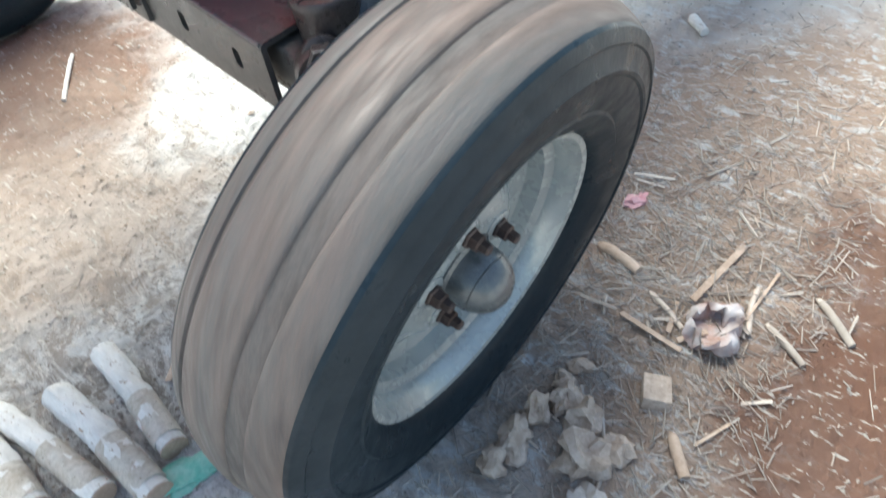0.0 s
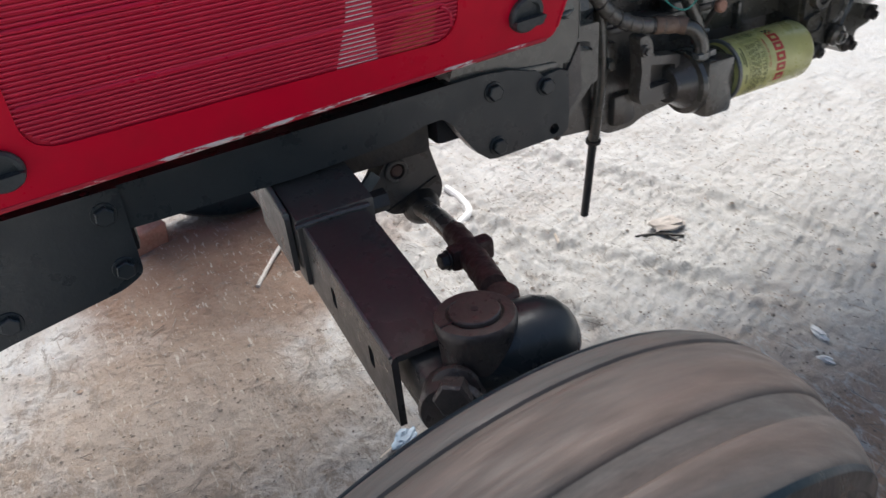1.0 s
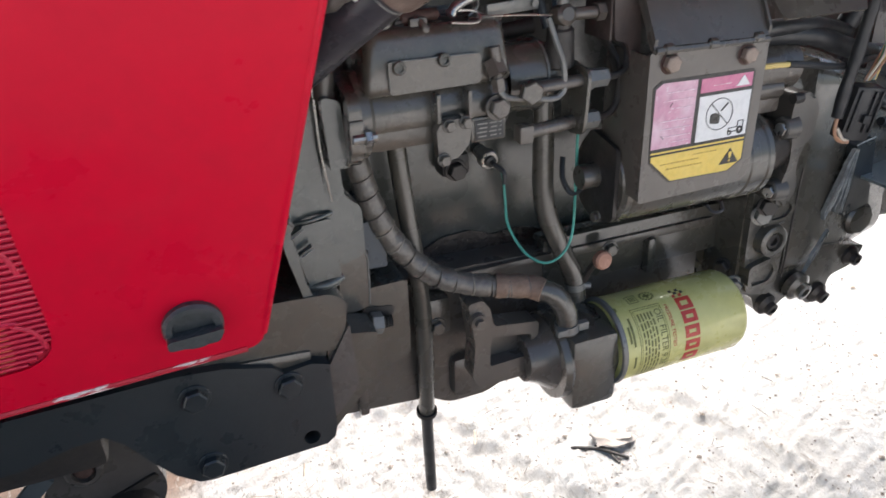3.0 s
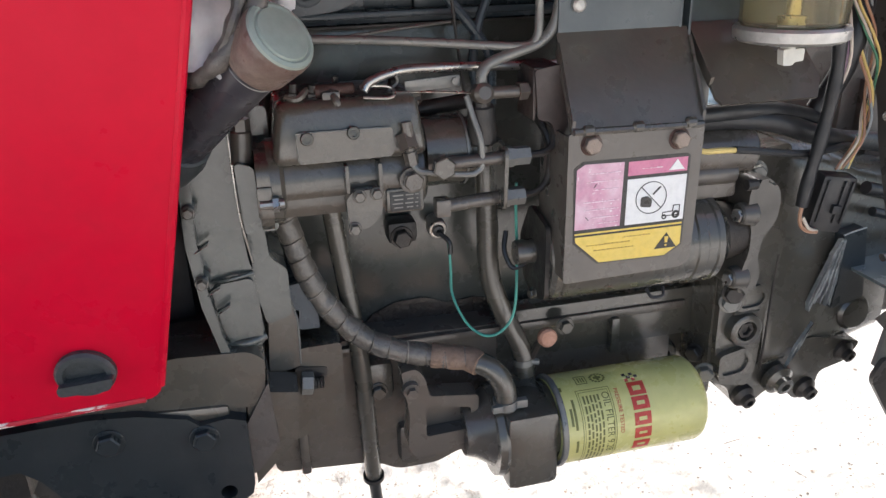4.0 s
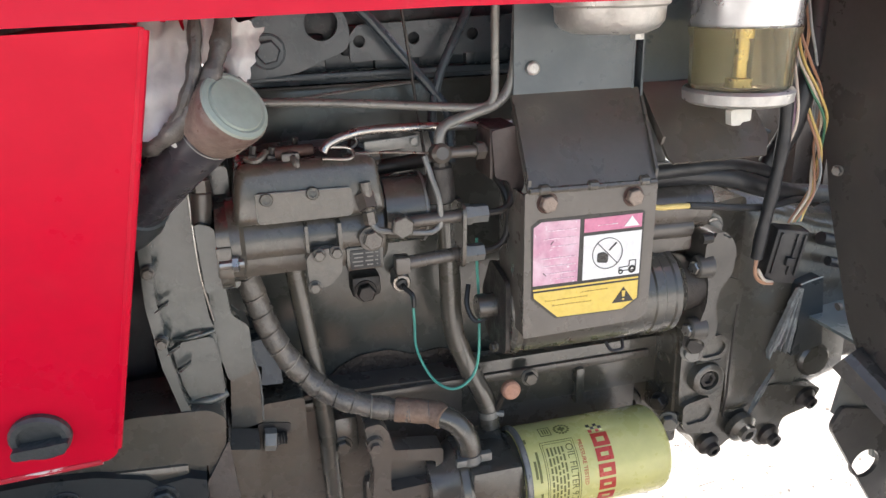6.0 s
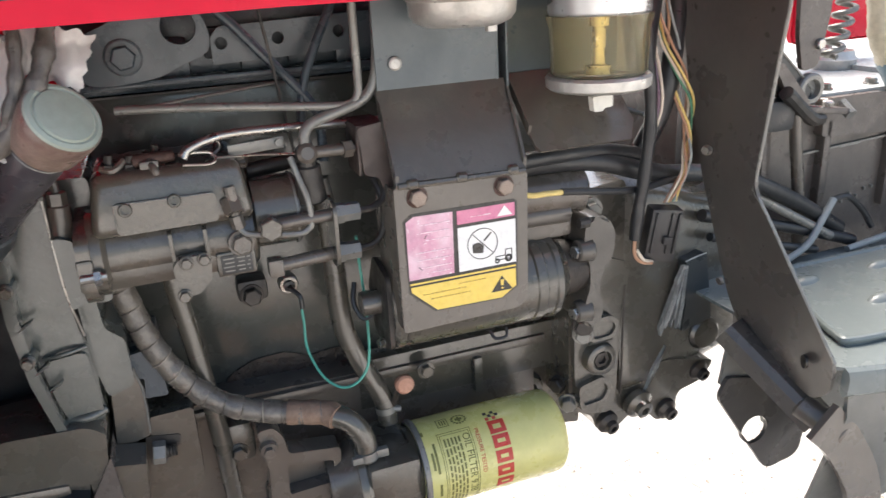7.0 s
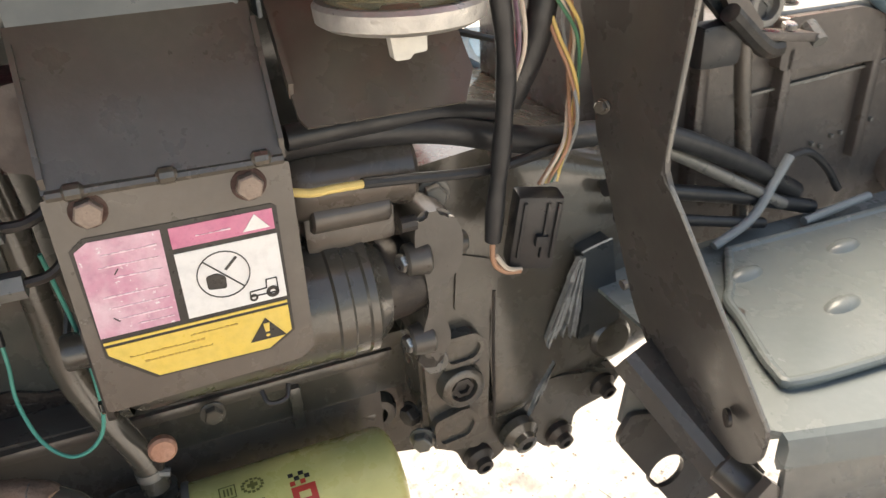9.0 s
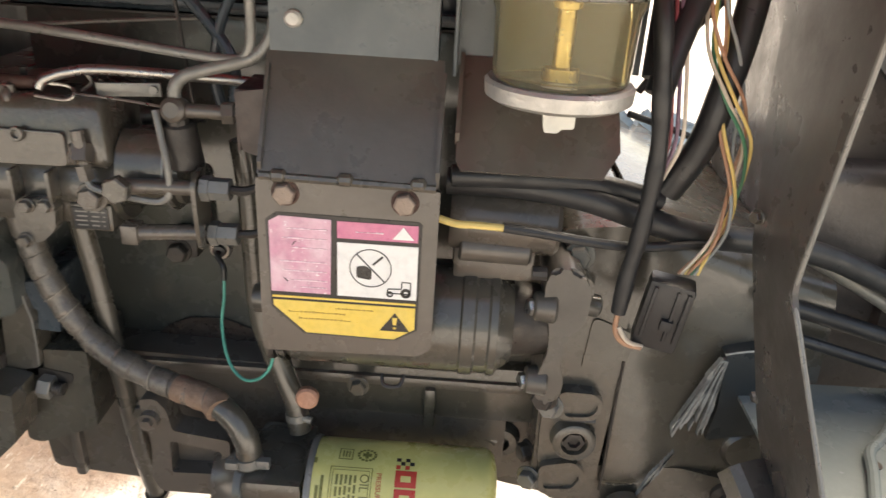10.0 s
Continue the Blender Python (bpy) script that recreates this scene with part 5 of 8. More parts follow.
# vertical pipe from the pump to the sump
b = bm_()
tube(b, [(0.553, -0.205, 0.905), (0.558, -0.207, 0.86), (0.560, -0.208, 0.80), (0.561, -0.208, 0.745), (0.567, -0.210, 0.710), (0.583, -0.216, 0.668), (0.598, -0.222, 0.632), (0.602, -0.225, 0.600)], 0.0122, 14)
drain = part("oil_drain_pipe", b, ENGINE, tractor, "thick grey bent pipe")
b = bm_()
rod(b, (0.594, -0.228, 0.622), (0.616, -0.232, 0.618), 0.004, seg=8)
lathe(b, [(-0.004, 0.0125), (0.004, 0.0125)], (0.600, -0.224, 0.618), (0.1, -0.1, -1), 18)
part("clip", b, PIPE, drain)
# dipstick
b = bm_()
lathe(b, [(-0.003, 0.0095), (0.0, 0.0112), (0.006, 0.0112), (0.0085, 0.009), (0.0085, 0)], (0.617, -0.250, 0.662), (0.05, -1, 0.12), 20)
dip = part("dipstick", b, COPPER, tractor, "dipstick with a rusty copper-coloured knob")
b = bm_()
tube(b, [(0.616, -0.247, 0.660), (0.612, -0.238, 0.645), (0.607, -0.225, 0.615)], 0.0042, 8)
part("stem", b, IRON, dip)

# oil pressure switch with its green lead
b = bm_()
lathe(b, [(-0.03, 0.008), (-0.012, 0.0085), (-0.012, 0.0115), (-0.002, 0.0115), (0.0, 0.0100), (0.0, 0.007)], (0.5125, -0.170, 0.775), (0, -1, -0.1), 20, False)
switch = part("pressure_switch", b, BARE, tractor, "bright oil pressure switch")
part("terminal", simple(lathe, [(-0.004, 0.0075), (0.004, 0.0065), (0.005, 0.003), (0.009, 0.003)], (0.5125, -0.170, 0.775), (0, -1, -0.1), 14), BLACK, switch)
b = bm_()
tube(b, [(0.5125, -0.180, 0.774), (0.520, -0.186, 0.765), (0.521, -0.192, 0.735), (0.520, -0.202, 0.706), (0.531, -0.222, 0.678), (0.550, -0.236, 0.666), (0.570, -0.240, 0.674), (0.582, -0.241, 0.700), (0.584, -0.240, 0.760), (0.580, -0.246, 0.82), (0.578, -0.252, 0.85)], 0.0016, 8)
part("green_lead", b, W_TEAL, switch, "thin green wire hanging in a loop")
b = bm_()
tube(b, [(0.512, -0.18, 0.775), (0.521, -0.188, 0.766), (0.5215, -0.19, 0.752)], 0.0028, 8)
part("boot", b, BLACK, switch)
b = bm_()
box(b, (0.472, -0.153, 0.775), (0.034, 0.03, 0.026), 0.006)
part("black_plug", b, IRON, block)
piece("bolt", BOLT_DARK, block, toward((0.470, -0.168, 0.771), NEAR, 10))

# ---- fuel injection pump ----
b = bm_()
box(b, (0.4055, -0.247, 0.9290), (0.134, 0.108, 0.056), 0.011, None, 4)
for v in b.verts:
    v.co.x += 0.004 * (v.co.z - 0.93) / 0.03 * (1 if v.co.x < 0.4 else -1)
    v.co.y += 0.010 * max(0, v.co.z - 0.93) / 0.03 * (1 if v.co.y < -0.247 else 0)
pump = part("injection_pump", b, CAST, tractor, "grey cast fuel injection pump")
b = bm_()
lathe(b, [(0.0, 0.030), (0.003, 0.034), (0.142, 0.034), (0.145, 0.031)], (0.331, -0.262, 0.880), (1, 0, 0), 32)
box(b, (0.400, -0.255, 0.872), (0.135, 0.078, 0.046), 0.012)
part("pump_body", b, CAST, pump)
b = bm_()
pad = rounded([(0.357, 0.9035), (0.443, 0.9045), (0.443, 0.9315), (0.357, 0.9325)], 0.005)
plate(b, pad, "y", -0.3025, -0.296)
part("name_plate_pad", b, CAST, pump)
part("pad_edge", simple(tube, [(0.3575, -0.3035, 0.907), (0.3575, -0.3035, 0.929), (0.361, -0.3035, 0.932), (0.400, -0.3035, 0.9320), (0.441, -0.3035, 0.9315)], 0.0006, 6, 4), PIPE, pump, "edge worn to bare metal")
for x, z in ((0.3665, 0.9265), (0.4075, 0.9290)):
    part("screw", simple(lathe, [(0, 0.0062), (0.002, 0.0060), (0.003, 0.0052), (0.003, 0.0036), (0.0002, 0.0032), (0.0002, 0)], (x, -0.3035, z), (0, -1, 0.15), 14, False), CAST, pump)
b = bm_()
plate(b, rounded([(-0.302, 0.905), (-0.225, 0.920), (-0.205, 0.88), (-0.225, 0.835), (-0.285, 0.838), (-0.304, 0.858)], 0.012), "x", 0.3195, 0.3310)
lathe(b, [(0, 0.040), (0.010, 0.0405), (0.014, 0.036)], (0.330, -0.262, 0.880), (1, 0, 0), 28)
box(b, (0.325, -0.300, 0.872), (0.014, 0.012, 0.030), 0.003)
flange = part("pump_flange", b, CAST, pump)
part("flange_stud", simple(rod, (0.320, -0.306, 0.871), (0.3415, -0.306, 0.871), 0.0042, seg=10), BARE, pump)
piece("bolt", BOLT_BARE, pump, toward((0.3312, -0.306, 0.871), (1, 0, 0), 0), "bright flange nut")
b = bm_()
plate(b, rounded([(0.396, 0.868), (0.402, 0.876), (0.424, 0.877), (0.430, 0.870), (0.428, 0.852), (0.416, 0.840), (0.398, 0.838)], 0.004), "y", -0.309, -0.297)
for x in (0.3985, 0.4285):
    box(b, (x, -0.303, 0.888), (0.0035, 0.016, 0.026), 0.001)
part("lever_cover", b, CAST, pump, "cover plate with two upright ears")
for x, z in ((0.402, 0.841), (0.424, 0.873), (0.408, 0.872)):
    piece("screw", BOLT_SMALL, pump, toward((x, -0.309, z), NEAR, 0))
b = bm_()
lathe(b, [(0, 0.034), (0.042, 0.034), (0.044, 0.030), (0.049, 0.030), (0.049, 0.0)], (0.476, -0.262, 0.895), (1, 0, 0), 28, False)
part("hydraulic_head", b, CAST, pump)
part("head_ring", simple(lathe, [(0, 0.0345), (0, 0.0355), (0.002, 0.0355), (0.002, 0.0345)], (0.514, -0.262, 0.895), (1, 0, 0), 28, False, True), PIPE, pump)
part("plate_pad", simple(box, (0.4525, -0.283, 0.859), (0.036, 0.028, 0.024), 0.003), CAST, pump)
data = part("data_plate", simple(box, (0.4525, -0.2975, 0.8588), (0.029, 0.0016, 0.0185), 0.0004), BLACK, pump, "black stamped plate")
for k in range(4):
    for x0, w in ((0.4455, 0.010), (0.4565, 0.0075), (0.4635, 0.003)):
        part("print_bar", simple(box, (x0 + 0.0006 * math.sin(k * 2.1), -0.2984, 0.8648 - 0.0040 * k), (w - 0.0015 * (k % 2), 0.0004, 0.0012)), PIPE, data)
piece("bolt", bolt_mesh(0.0098, 0.008, 0.0125, DUSTY), pump, toward((0.459, -0.302, 0.880), NEAR, 14))
piece("bolt", bolt_mesh(0.0112, 0.009, 0.0, CAST), pump, toward((0.486, -0.312, 0.893), NEAR, 20))
b = bm_()
rod(b, (0.486, -0.306, 0.893), (0.548, -0.304, 0.894), 0.0062, seg=14)
part("delivery_stub", b, DUSTY, pump)
b = bm_()
rod(b, (0.486, -0.300, 0.850), (0.548, -0.292, 0.851), 0.0068, seg=14)
box(b, (0.487, -0.300, 0.850), (0.014, 0.016, 0.017), 0.002)
part("delivery_stub", b, DUSTY, pump)
b = bm_()
plate(b, rounded([(-0.318, 0.905), (-0.285, 0.910), (-0.27, 0.90), (-0.27, 0.850), (-0.285, 0.838), (-0.312, 0.842)], 0.010), "x", 0.5445, 0.5480)
part("support_plate", b, ENGINE, pump)
for y, z in ((-0.303, 0.894), (-0.291, 0.850)):
    b = bm_()
    rod(b, (0.549, y, z), (0.556, y, z), 0.0105, seg=6)
    rod(b, (0.556, y, z), (0.572, y, z), 0.0092, seg=6)
    part("union_nut", b, PIPE, pump, "worn grey union nut")
b = bm_()
tube(b, [(0.570, -0.303, 0.894), (0.585, -0.302, 0.894), (0.598, -0.297, 0.900), (0.602, -0.29, 0.915), (0.595, -0.275, 0.925)], 0.0036, 8)
part("injector_pipe", b, IRON, pump)
b = bm_()
tube(b, [(0.570, -0.291, 0.850), (0.588, -0.288, 0.852), (0.600, -0.284, 0.866), (0.601, -0.28, 0.90), (0.59, -0.26, 0.925)], 0.0036, 8)
part("injector_pipe", b, IRON, pump)
# top fittings
for x, y, z, r, h in ((0.357, -0.278, 0.952, 0.0072, 0.028), (0.374, -0.276, 0.952, 0.0066, 0.024), (0.398, -0.288, 0.936, 0.0062, 0.022), (0.396, -0.264, 0.952, 0.0060, 0.030), (0.453, -0.248, 0.950, 0.0055, 0.034), (0.470, -0.268, 0.944, 0.0085, 0.026)):
    b = bm_()
    rod(b, (x, y, z), (x + 0.002, y - 0.001, z + h * 0.42), r * 0.9, seg=6, edge=0.0008)
    rod(b, (x + 0.002, y - 0.001, z + h * 0.42), (x + 0.003, y - 0.002, z + h * 0.7), r * 0.5, seg=8)
    rod(b, (x - 0.004, y - 0.004, z + h * 0.15), (x + 0.006, y - 0.006, z + h * 0.18), r * 0.4, seg=8)
    part("adjusting_screw", b, IRON, pump, "small locking screw")
part("throttle_spindle", simple(rod, (0.378, -0.276, 0.962), (0.414, -0.274, 0.963), 0.0062, 0.0052, 12, 0.001), RUST, pump, "rust-red spindle")
b = bm_()
tube(b, [(0.352, -0.28, 0.960), (0.362, -0.284, 0.958), (0.372, -0.276, 0.964)], 0.0035, 8)
box(b, (0.392, -0.284, 0.958), (0.016, 0.006, 0.010), 0.002)
tube(b, [(0.398, -0.288, 0.945), (0.396, -0.290, 0.955), (0.392, -0.28, 0.962)], 0.0035, 8)
part("throttle_link", b, DUSTY, pump)
b = bm_()
tube(b, [(0.420, -0.292, 0.957), (0.443, -0.292, 0.955), (0.449, -0.288, 0.959), (0.443, -0.284, 0.964), (0.418, -0.286, 0.966)], 0.0014, 8)
tube(b, [(0.430, -0.28, 0.970), (0.448, -0.275, 0.975), (0.455, -0.27, 0.965), (0.446, -0.27, 0.957)], 0.0014, 8)
part("spring_wire", b, BARE, pump, "thin bent spring wire")
b = bm_()
box(b, (0.487, -0.275, 0.962), (0.052, 0.003, 0.011), 0.001, Euler((0, radians(-3), 0)).to_matrix())
rod(b, (0.508, -0.277, 0.9635), (0.508, -0.280, 0.9635), 0.0035, seg=10)
part("stop_lever", b, PIPE, pump, "flat grey stop lever")
b = bm_()
tube(b, [(0.448, -0.283, 0.958), (0.49, -0.286, 0.956), (0.529, -0.292, 0.953)], 0.0011, 6)
part("stop_cable", b, BARE, pump)
b = bm_()
tube(b, [(0.455, -0.304, 0.935), (0.457, -0.305, 0.918), (0.458, -0.304, 0.902)], 0.0052, 10)
rod(b, (0.455, -0.300, 0.922), (0.457, -0.308, 0.910), 0.0098, seg=6)
rod(b, (0.457, -0.306, 0.908), (0.459, -0.306, 0.896), 0.0065, seg=6)
part("bleed_screw", b, DUSTY, pump, "worn bleed screw")
b = bm_()
tube(b, [(0.459, -0.306, 0.900), (0.461, -0.308, 0.893), (0.467, -0.309, 0.889), (0.487, -0.309, 0.885), (0.512, -0.309, 0.882), (0.520, -0.308, 0.884), (0.5245, -0.308, 0.890), (0.524, -0.306, 0.912), (0.519, -0.300, 0.932), (0.514, -0.294, 0.952)], 0.0028, 8)
part("leak_off_pipe", b, PIPE, pump, "thin bent leak-off pipe")
b = bm_()
rod(b, (0.478, -0.235, 0.930), (0.53, -0.23, 0.934), 0.008, seg=12)
part("cross_pipe", b, IRON, pump)
b = bm_()
rod(b, (0.531, -0.285, 0.905), (0.530, -0.288, 0.942), 0.0150, 0.0125, 16, 0.002)
rod(b, (0.530, -0.290, 0.940), (0.530, -0.291, 0.950), 0.0085, seg=10)
part("inlet_body", b, IRON, pump)
b = bm_()
lathe(b, [(-0.011, 0.006), (-0.008, 0.0095), (0.0, 0.0105), (0.008, 0.0095), (0.011, 0.006)], (0.5295, -0.292, 0.953), (0, -1, 0.2), 18)
rod(b, (0.535, -0.292, 0.953), (0.566, -0.289, 0.952), 0.0058, seg=12)
rod(b, (0.565, -0.289, 0.952), (0.574, -0.288, 0.952), 0.0088, seg=6)
rod(b, (0.574, -0.288, 0.952), (0.580, -0.288, 0.952), 0.0045, seg=8)
part("banjo_union", b, DUSTY, pump, "brown banjo union")

# fuel pipes
b = bm_()
tube(b, [(0.5295, -0.292, 0.958), (0.530, -0.291, 0.970), (0.538, -0.288, 0.979), (0.562, -0.284, 0.986), (0.588, -0.282, 0.994), (0.602, -0.281, 1.008), (0.608, -0.281, 1.032), (0.610, -0.281, 1.07), (0.612, -0.281, 1.16)], 0.0052, 12)
part("fuel_pipe", b, PIPE, tractor, "bent grey steel fuel pipe")
b = bm_()
tube(b, [(0.372, -0.262, 1.006), (0.42, -0.270, 1.004), (0.478, -0.278, 1.000), (0.54, -0.281, 0.994), (0.575, -0.282, 0.992), (0.586, -0.282, 1.0), (0.588, -0.281, 1.02), (0.588, -0.281, 1.07), (0.590, -0.281, 1.16)], 0.0040, 12)
part("fuel_pipe", b, PIPE, tractor, "long grey steel fuel pipe")
b = bm_()
tube(b, [(0.421, -0.288, 0.962), (0.427, -0.286, 0.969), (0.446, -0.282, 0.975), (0.47, -0.278, 0.977), (0.53, -0.268, 0.974), (0.60, -0.25, 0.968), (0.64, -0.23, 0.966)], 0.0042, 12)
part("throttle_rod", b, BARE, tractor, "bright bare metal throttle rod")
b = bm_()
tube(b, [(0.450, -0.205, 1.112), (0.467, -0.215, 1.088), (0.484, -0.220, 1.071), (0.514, -0.222, 1.035), (0.542, -0.224, 1.002), (0.557, -0.228, 0.975), (0.556, -0.236, 0.93)], 0.0050, 10)
part("injector_pipe", b, BLUEGREY, tractor, "dark steel injector pipe")
b = bm_()
tube(b, [(0.596, -0.205, 1.105), (0.578, -0.214, 1.069), (0.561, -0.220, 1.040), (0.546, -0.224, 1.006), (0.540, -0.226, 0.965), (0.548, -0.230, 0.930)], 0.0046, 10)
part("injector_pipe", b, BLUEGREY, tractor, "dark steel injector pipe")
part("thin_lead", simple(tube, [(0.508, -0.238, 1.10), (0.511, -0.240, 1.07), (0.515, -0.240, 1.04), (0.520, -0.241, 0.996), (0.526, -0.244, 0.945)], 0.0016, 8), IRON, tractor, "thin dark lead")

# ---- starter guard ----
b = bm_()
plate(b, rounded([(0.600, 0.917), (0.7385, 0.9145), (0.7375, 0.778), (0.728, 0.770), (0.60, 0.767)], [0.002, 0.002, 0.003, 0.006, 0.004]), "y", -0.332, -0.3285)
box(b, (0.602, -0.295, 0.842), (0.0035, 0.070, 0.145), 0.001)
guard = part("starter_guard", b, DUSTY, tractor, "brown-grey steel guard with a warning label")
b = bm_()
sl = [(-0.329, 0.9185), (-0.3345, 0.921), (-0.2885, 1.0025), (-0.2845, 1.0005)]
loops = [[Vector((x, q[0], q[1])) for q in sl] for x in (0.602, 0.735)]
rings(b, loops)
for x, w in ((0.6025, 0.003), (0.734, 0.003)):
    loops = [[Vector((xx, q[0], q[1])) for q in ((-0.332, 0.917), (-0.334, 0.930), (-0.296, 0.995), (-0.286, 0.985))] for xx in (x, x + w)]
    rings(b, loops)
# darker than the guard: the hood's shade is in its paint
part("sloped_cover", b, SLOPE, guard, "sloping brown-grey cover plate")
b = bm_()
rod(b, (0.604, -0.3335, 0.9195), (0.735, -0.3335, 0.9175), 0.0035, seg=8)
for x in (0.618, 0.668, 0.722):
    lathe(b, [(-0.006, 0.003), (-0.004, 0.0052), (0.004, 0.0052), (0.006, 0.003)], (x, -0.3335, 0.920), (1, 0, 0), 10)
part("weld_bead", b, CAST, guard)
for x, z in ((0.6225, 0.9065), (0.7125, 0.9045)):
    part("rust_stain", simple(lathe, [(0, 0.0108), (0.0006, 0.0102), (0.0006, 0)], (x, -0.332, z), NEAR, 18, False), RUST, guard)
    piece("bolt", BOLT_RUST, guard, toward((x, -0.3328, z), NEAR, 12), "tan hexagon bolt on a rust stain")
b = bm_()
plate(b, rounded([(0.604, 0.985), (0.604, 1.16), (0.728, 1.16), (0.728, 0.999), (0.606, 1.001)], 0.003), "y", -0.2885, -0.2855)
box(b, (0.7285, -0.275, 1.08), (0.003, 0.028, 0.165), 0.001)
part("upper_plate", b, PLATE, guard, "pale blue-grey mounting plate")
part("plate_bolt", simple(lathe, [(0, 0.0068), (0.004, 0.0066), (0.0055, 0.0045), (0.0055, 0)], (0.6225, -0.2885, 1.0265), NEAR, 12, False), ALU, guard, "bright bolt head")
b = bm_()
plate(b, rounded([(0.578, 0.972), (0.606, 0.976), (0.612, 0.915), (0.602, 0.902), (0.596, 0.922), (0.582, 0.926)], 0.004), "y", -0.30, -0.296)
box(b, (0.593, -0.27, 0.972), (0.030, 0.055, 0.003), 0.001)
box(b, (0.579, -0.275, 0.948), (0.003, 0.045, 0.046), 0.001)
part("rusty_bracket", b, material("rust_brown_sheet", (0.050, 0.038, 0.035), 0.5, 0, (0.085, 0.056, 0.045), 14, 0.7, 0.1, 150, 0.2), guard, "rust-brown folded bracket")

# warning label on the guard
LY = -0.3322


def low(q):
    return (q[0], q[1] if q[1] > 0.823 else 0.823 - (0.823 - q[1]) * 0.72)


def label_patch(name, pts, mat, layer, text="", holes=()):
    b = bm_()
    pts, holes = [low(q) for q in pts], [[low(q) for q in h] for h in holes]
    plate(b, pts, "y", LY - 0.0005 * layer, LY - 0.0005 * (layer - 1), holes)
    return part(name, b, mat, guard, text)


def rect(x0, x1, z0, z1):
    return [(x0, z0), (x1, z0), (x1, z1), (x0, z1)]


label_patch("label_border", [(0.634, 0.7705), (0.708, 0.7690), (0.7255, 0.784), (0.7265, 0.887), (0.7235, 0.8895), (0.615, 0.8905), (0.6065, 0.884), (0.6085, 0.803)], BLACKINK, 1, "black printed border")
label_patch("pink_field", [(0.609, 0.823), (0.656, 0.823), (0.657, 0.887), (0.617, 0.888), (0.609, 0.883)], PINK, 2, "faded pink field with lines of script")
label_patch("pink_strip", rect(0.6615, 0.7235, 0.8725, 0.8865), PINKDEEP, 2, "deep pink strip")
label_patch("white_field", rect(0.6615, 0.7240, 0.8225, 0.8690), WHITE, 2, "white field with a prohibition sign")
label_patch("yellow_line", rect(0.6095, 0.7235, 0.8155, 0.8180), YELLOW, 2)
label_patch("yellow_field", [(0.636, 0.7725), (0.707, 0.7710), (0.7235, 0.7855), (0.7235, 0.8125), (0.6100, 0.8125), (0.6105, 0.805)], YELLOW, 2, "yellow warning field")
label_patch("triangle", [(0.6955, 0.782), (0.7195, 0.782), (0.7075, 0.805)], BLACKINK, 3, "black warning triangle")
label_patch("exclamation", [(0.7062, 0.7905), (0.7088, 0.7905), (0.7096, 0.7995), (0.7054, 0.7995)], YELLOW, 4)
label_patch("dot", disc(0.7075, 0.7865, 0.0014, 10), YELLOW, 4)
label_patch("triangle", [(0.704, 0.8745), (0.7205, 0.8745), (0.7122, 0.8850)], WHITE, 3, "white triangle")
label_patch("prohibition_ring", disc(0.6875, 0.8485, 0.0165, 28), BLACKINK, 3, "black ring with a diagonal stroke", [disc(0.6875, 0.8485, 0.0158, 28)])
label_patch("stroke", [(0.6762, 0.8598), (0.6770, 0.8602), (0.6990, 0.8374), (0.6982, 0.8370)], BLACKINK, 3)
label_patch("pictogram", rounded([(0.6765, 0.8400), (0.6880, 0.8385), (0.6885, 0.8470), (0.6835, 0.8505), (0.6765, 0.8495)], 0.002, 3), BLACKINK, 3, "dark pictogram")
label_patch("spanner", [(0.6885, 0.8520), (0.6898, 0.8510), (0.6975, 0.8585), (0.6962, 0.8595)], BLACKINK, 3)
label_patch("tractor_outline", rounded([(0.7005, 0.8275), (0.7195, 0.8275), (0.7195, 0.8385), (0.7120, 0.8385), (0.7115, 0.8325), (0.7010, 0.8320)], 0.0006, 2), BLACKINK, 3, "small tractor outline", [rounded([(0.7014, 0.8283), (0.7187, 0.8283), (0.7187, 0.8378), (0.7128, 0.8378), (0.7123, 0.8317), (0.7016, 0.8312)], 0.0006, 2)])
label_patch("tractor_wheel", disc(0.7155, 0.8285, 0.0042, 14), BLACKINK, 3, "", [disc(0.7155, 0.8285, 0.0018, 10)])
label_patch("tractor_wheel", disc(0.7030, 0.8270, 0.0027, 12), BLACKINK, 3, "", [disc(0.7030, 0.8270, 0.0014, 10)])
random.seed(3)


def script_line(x0, x1, z, h, mat):
    """One unreadable line of print: a wavering thin strip."""
    n = max(4, int((x1 - x0) / 0.0011))
    top, foot = [], []
    for k in range(n + 1):
        x = x0 + (x1 - x0) * k / n
        w = h * random.choice((0.08, 0.35, 0.7, 1.0))
        top.append((x, z + w))
        foot.append((x, z - w * 0.5))
    label_patch("script_line", foot + top[::-1], mat, 3)


for z, x0 in ((0.878, 0.622), (0.870, 0.619), (0.862, 0.626), (0.850, 0.617), (0.842, 0.620), (0.834, 0.622), (0.828, 0.632)):
    script_line(x0, 0.6535, z, 0.0008, FAINTINK)
for z, x0, x1 in ((0.8055, 0.660, 0.69), (0.7985, 0.622, 0.668), (0.7905, 0.630, 0.672)):
    script_line(x0, x1, z, 0.0014, BROWNINK)
script_line(0.676, 0.697, 0.8785, 0.0008, FAINTINK)
for x, z, r in ((0.628, 0.866, 0.9), (0.621, 0.834, -0.8)):
    part("scratch", simple(box, (x, LY - 0.0012, z), (0.0045, 0.0004, 0.0007), 0, Euler((0, -r, 0)).to_matrix()), BLACKINK, guard, "short dark scratch")

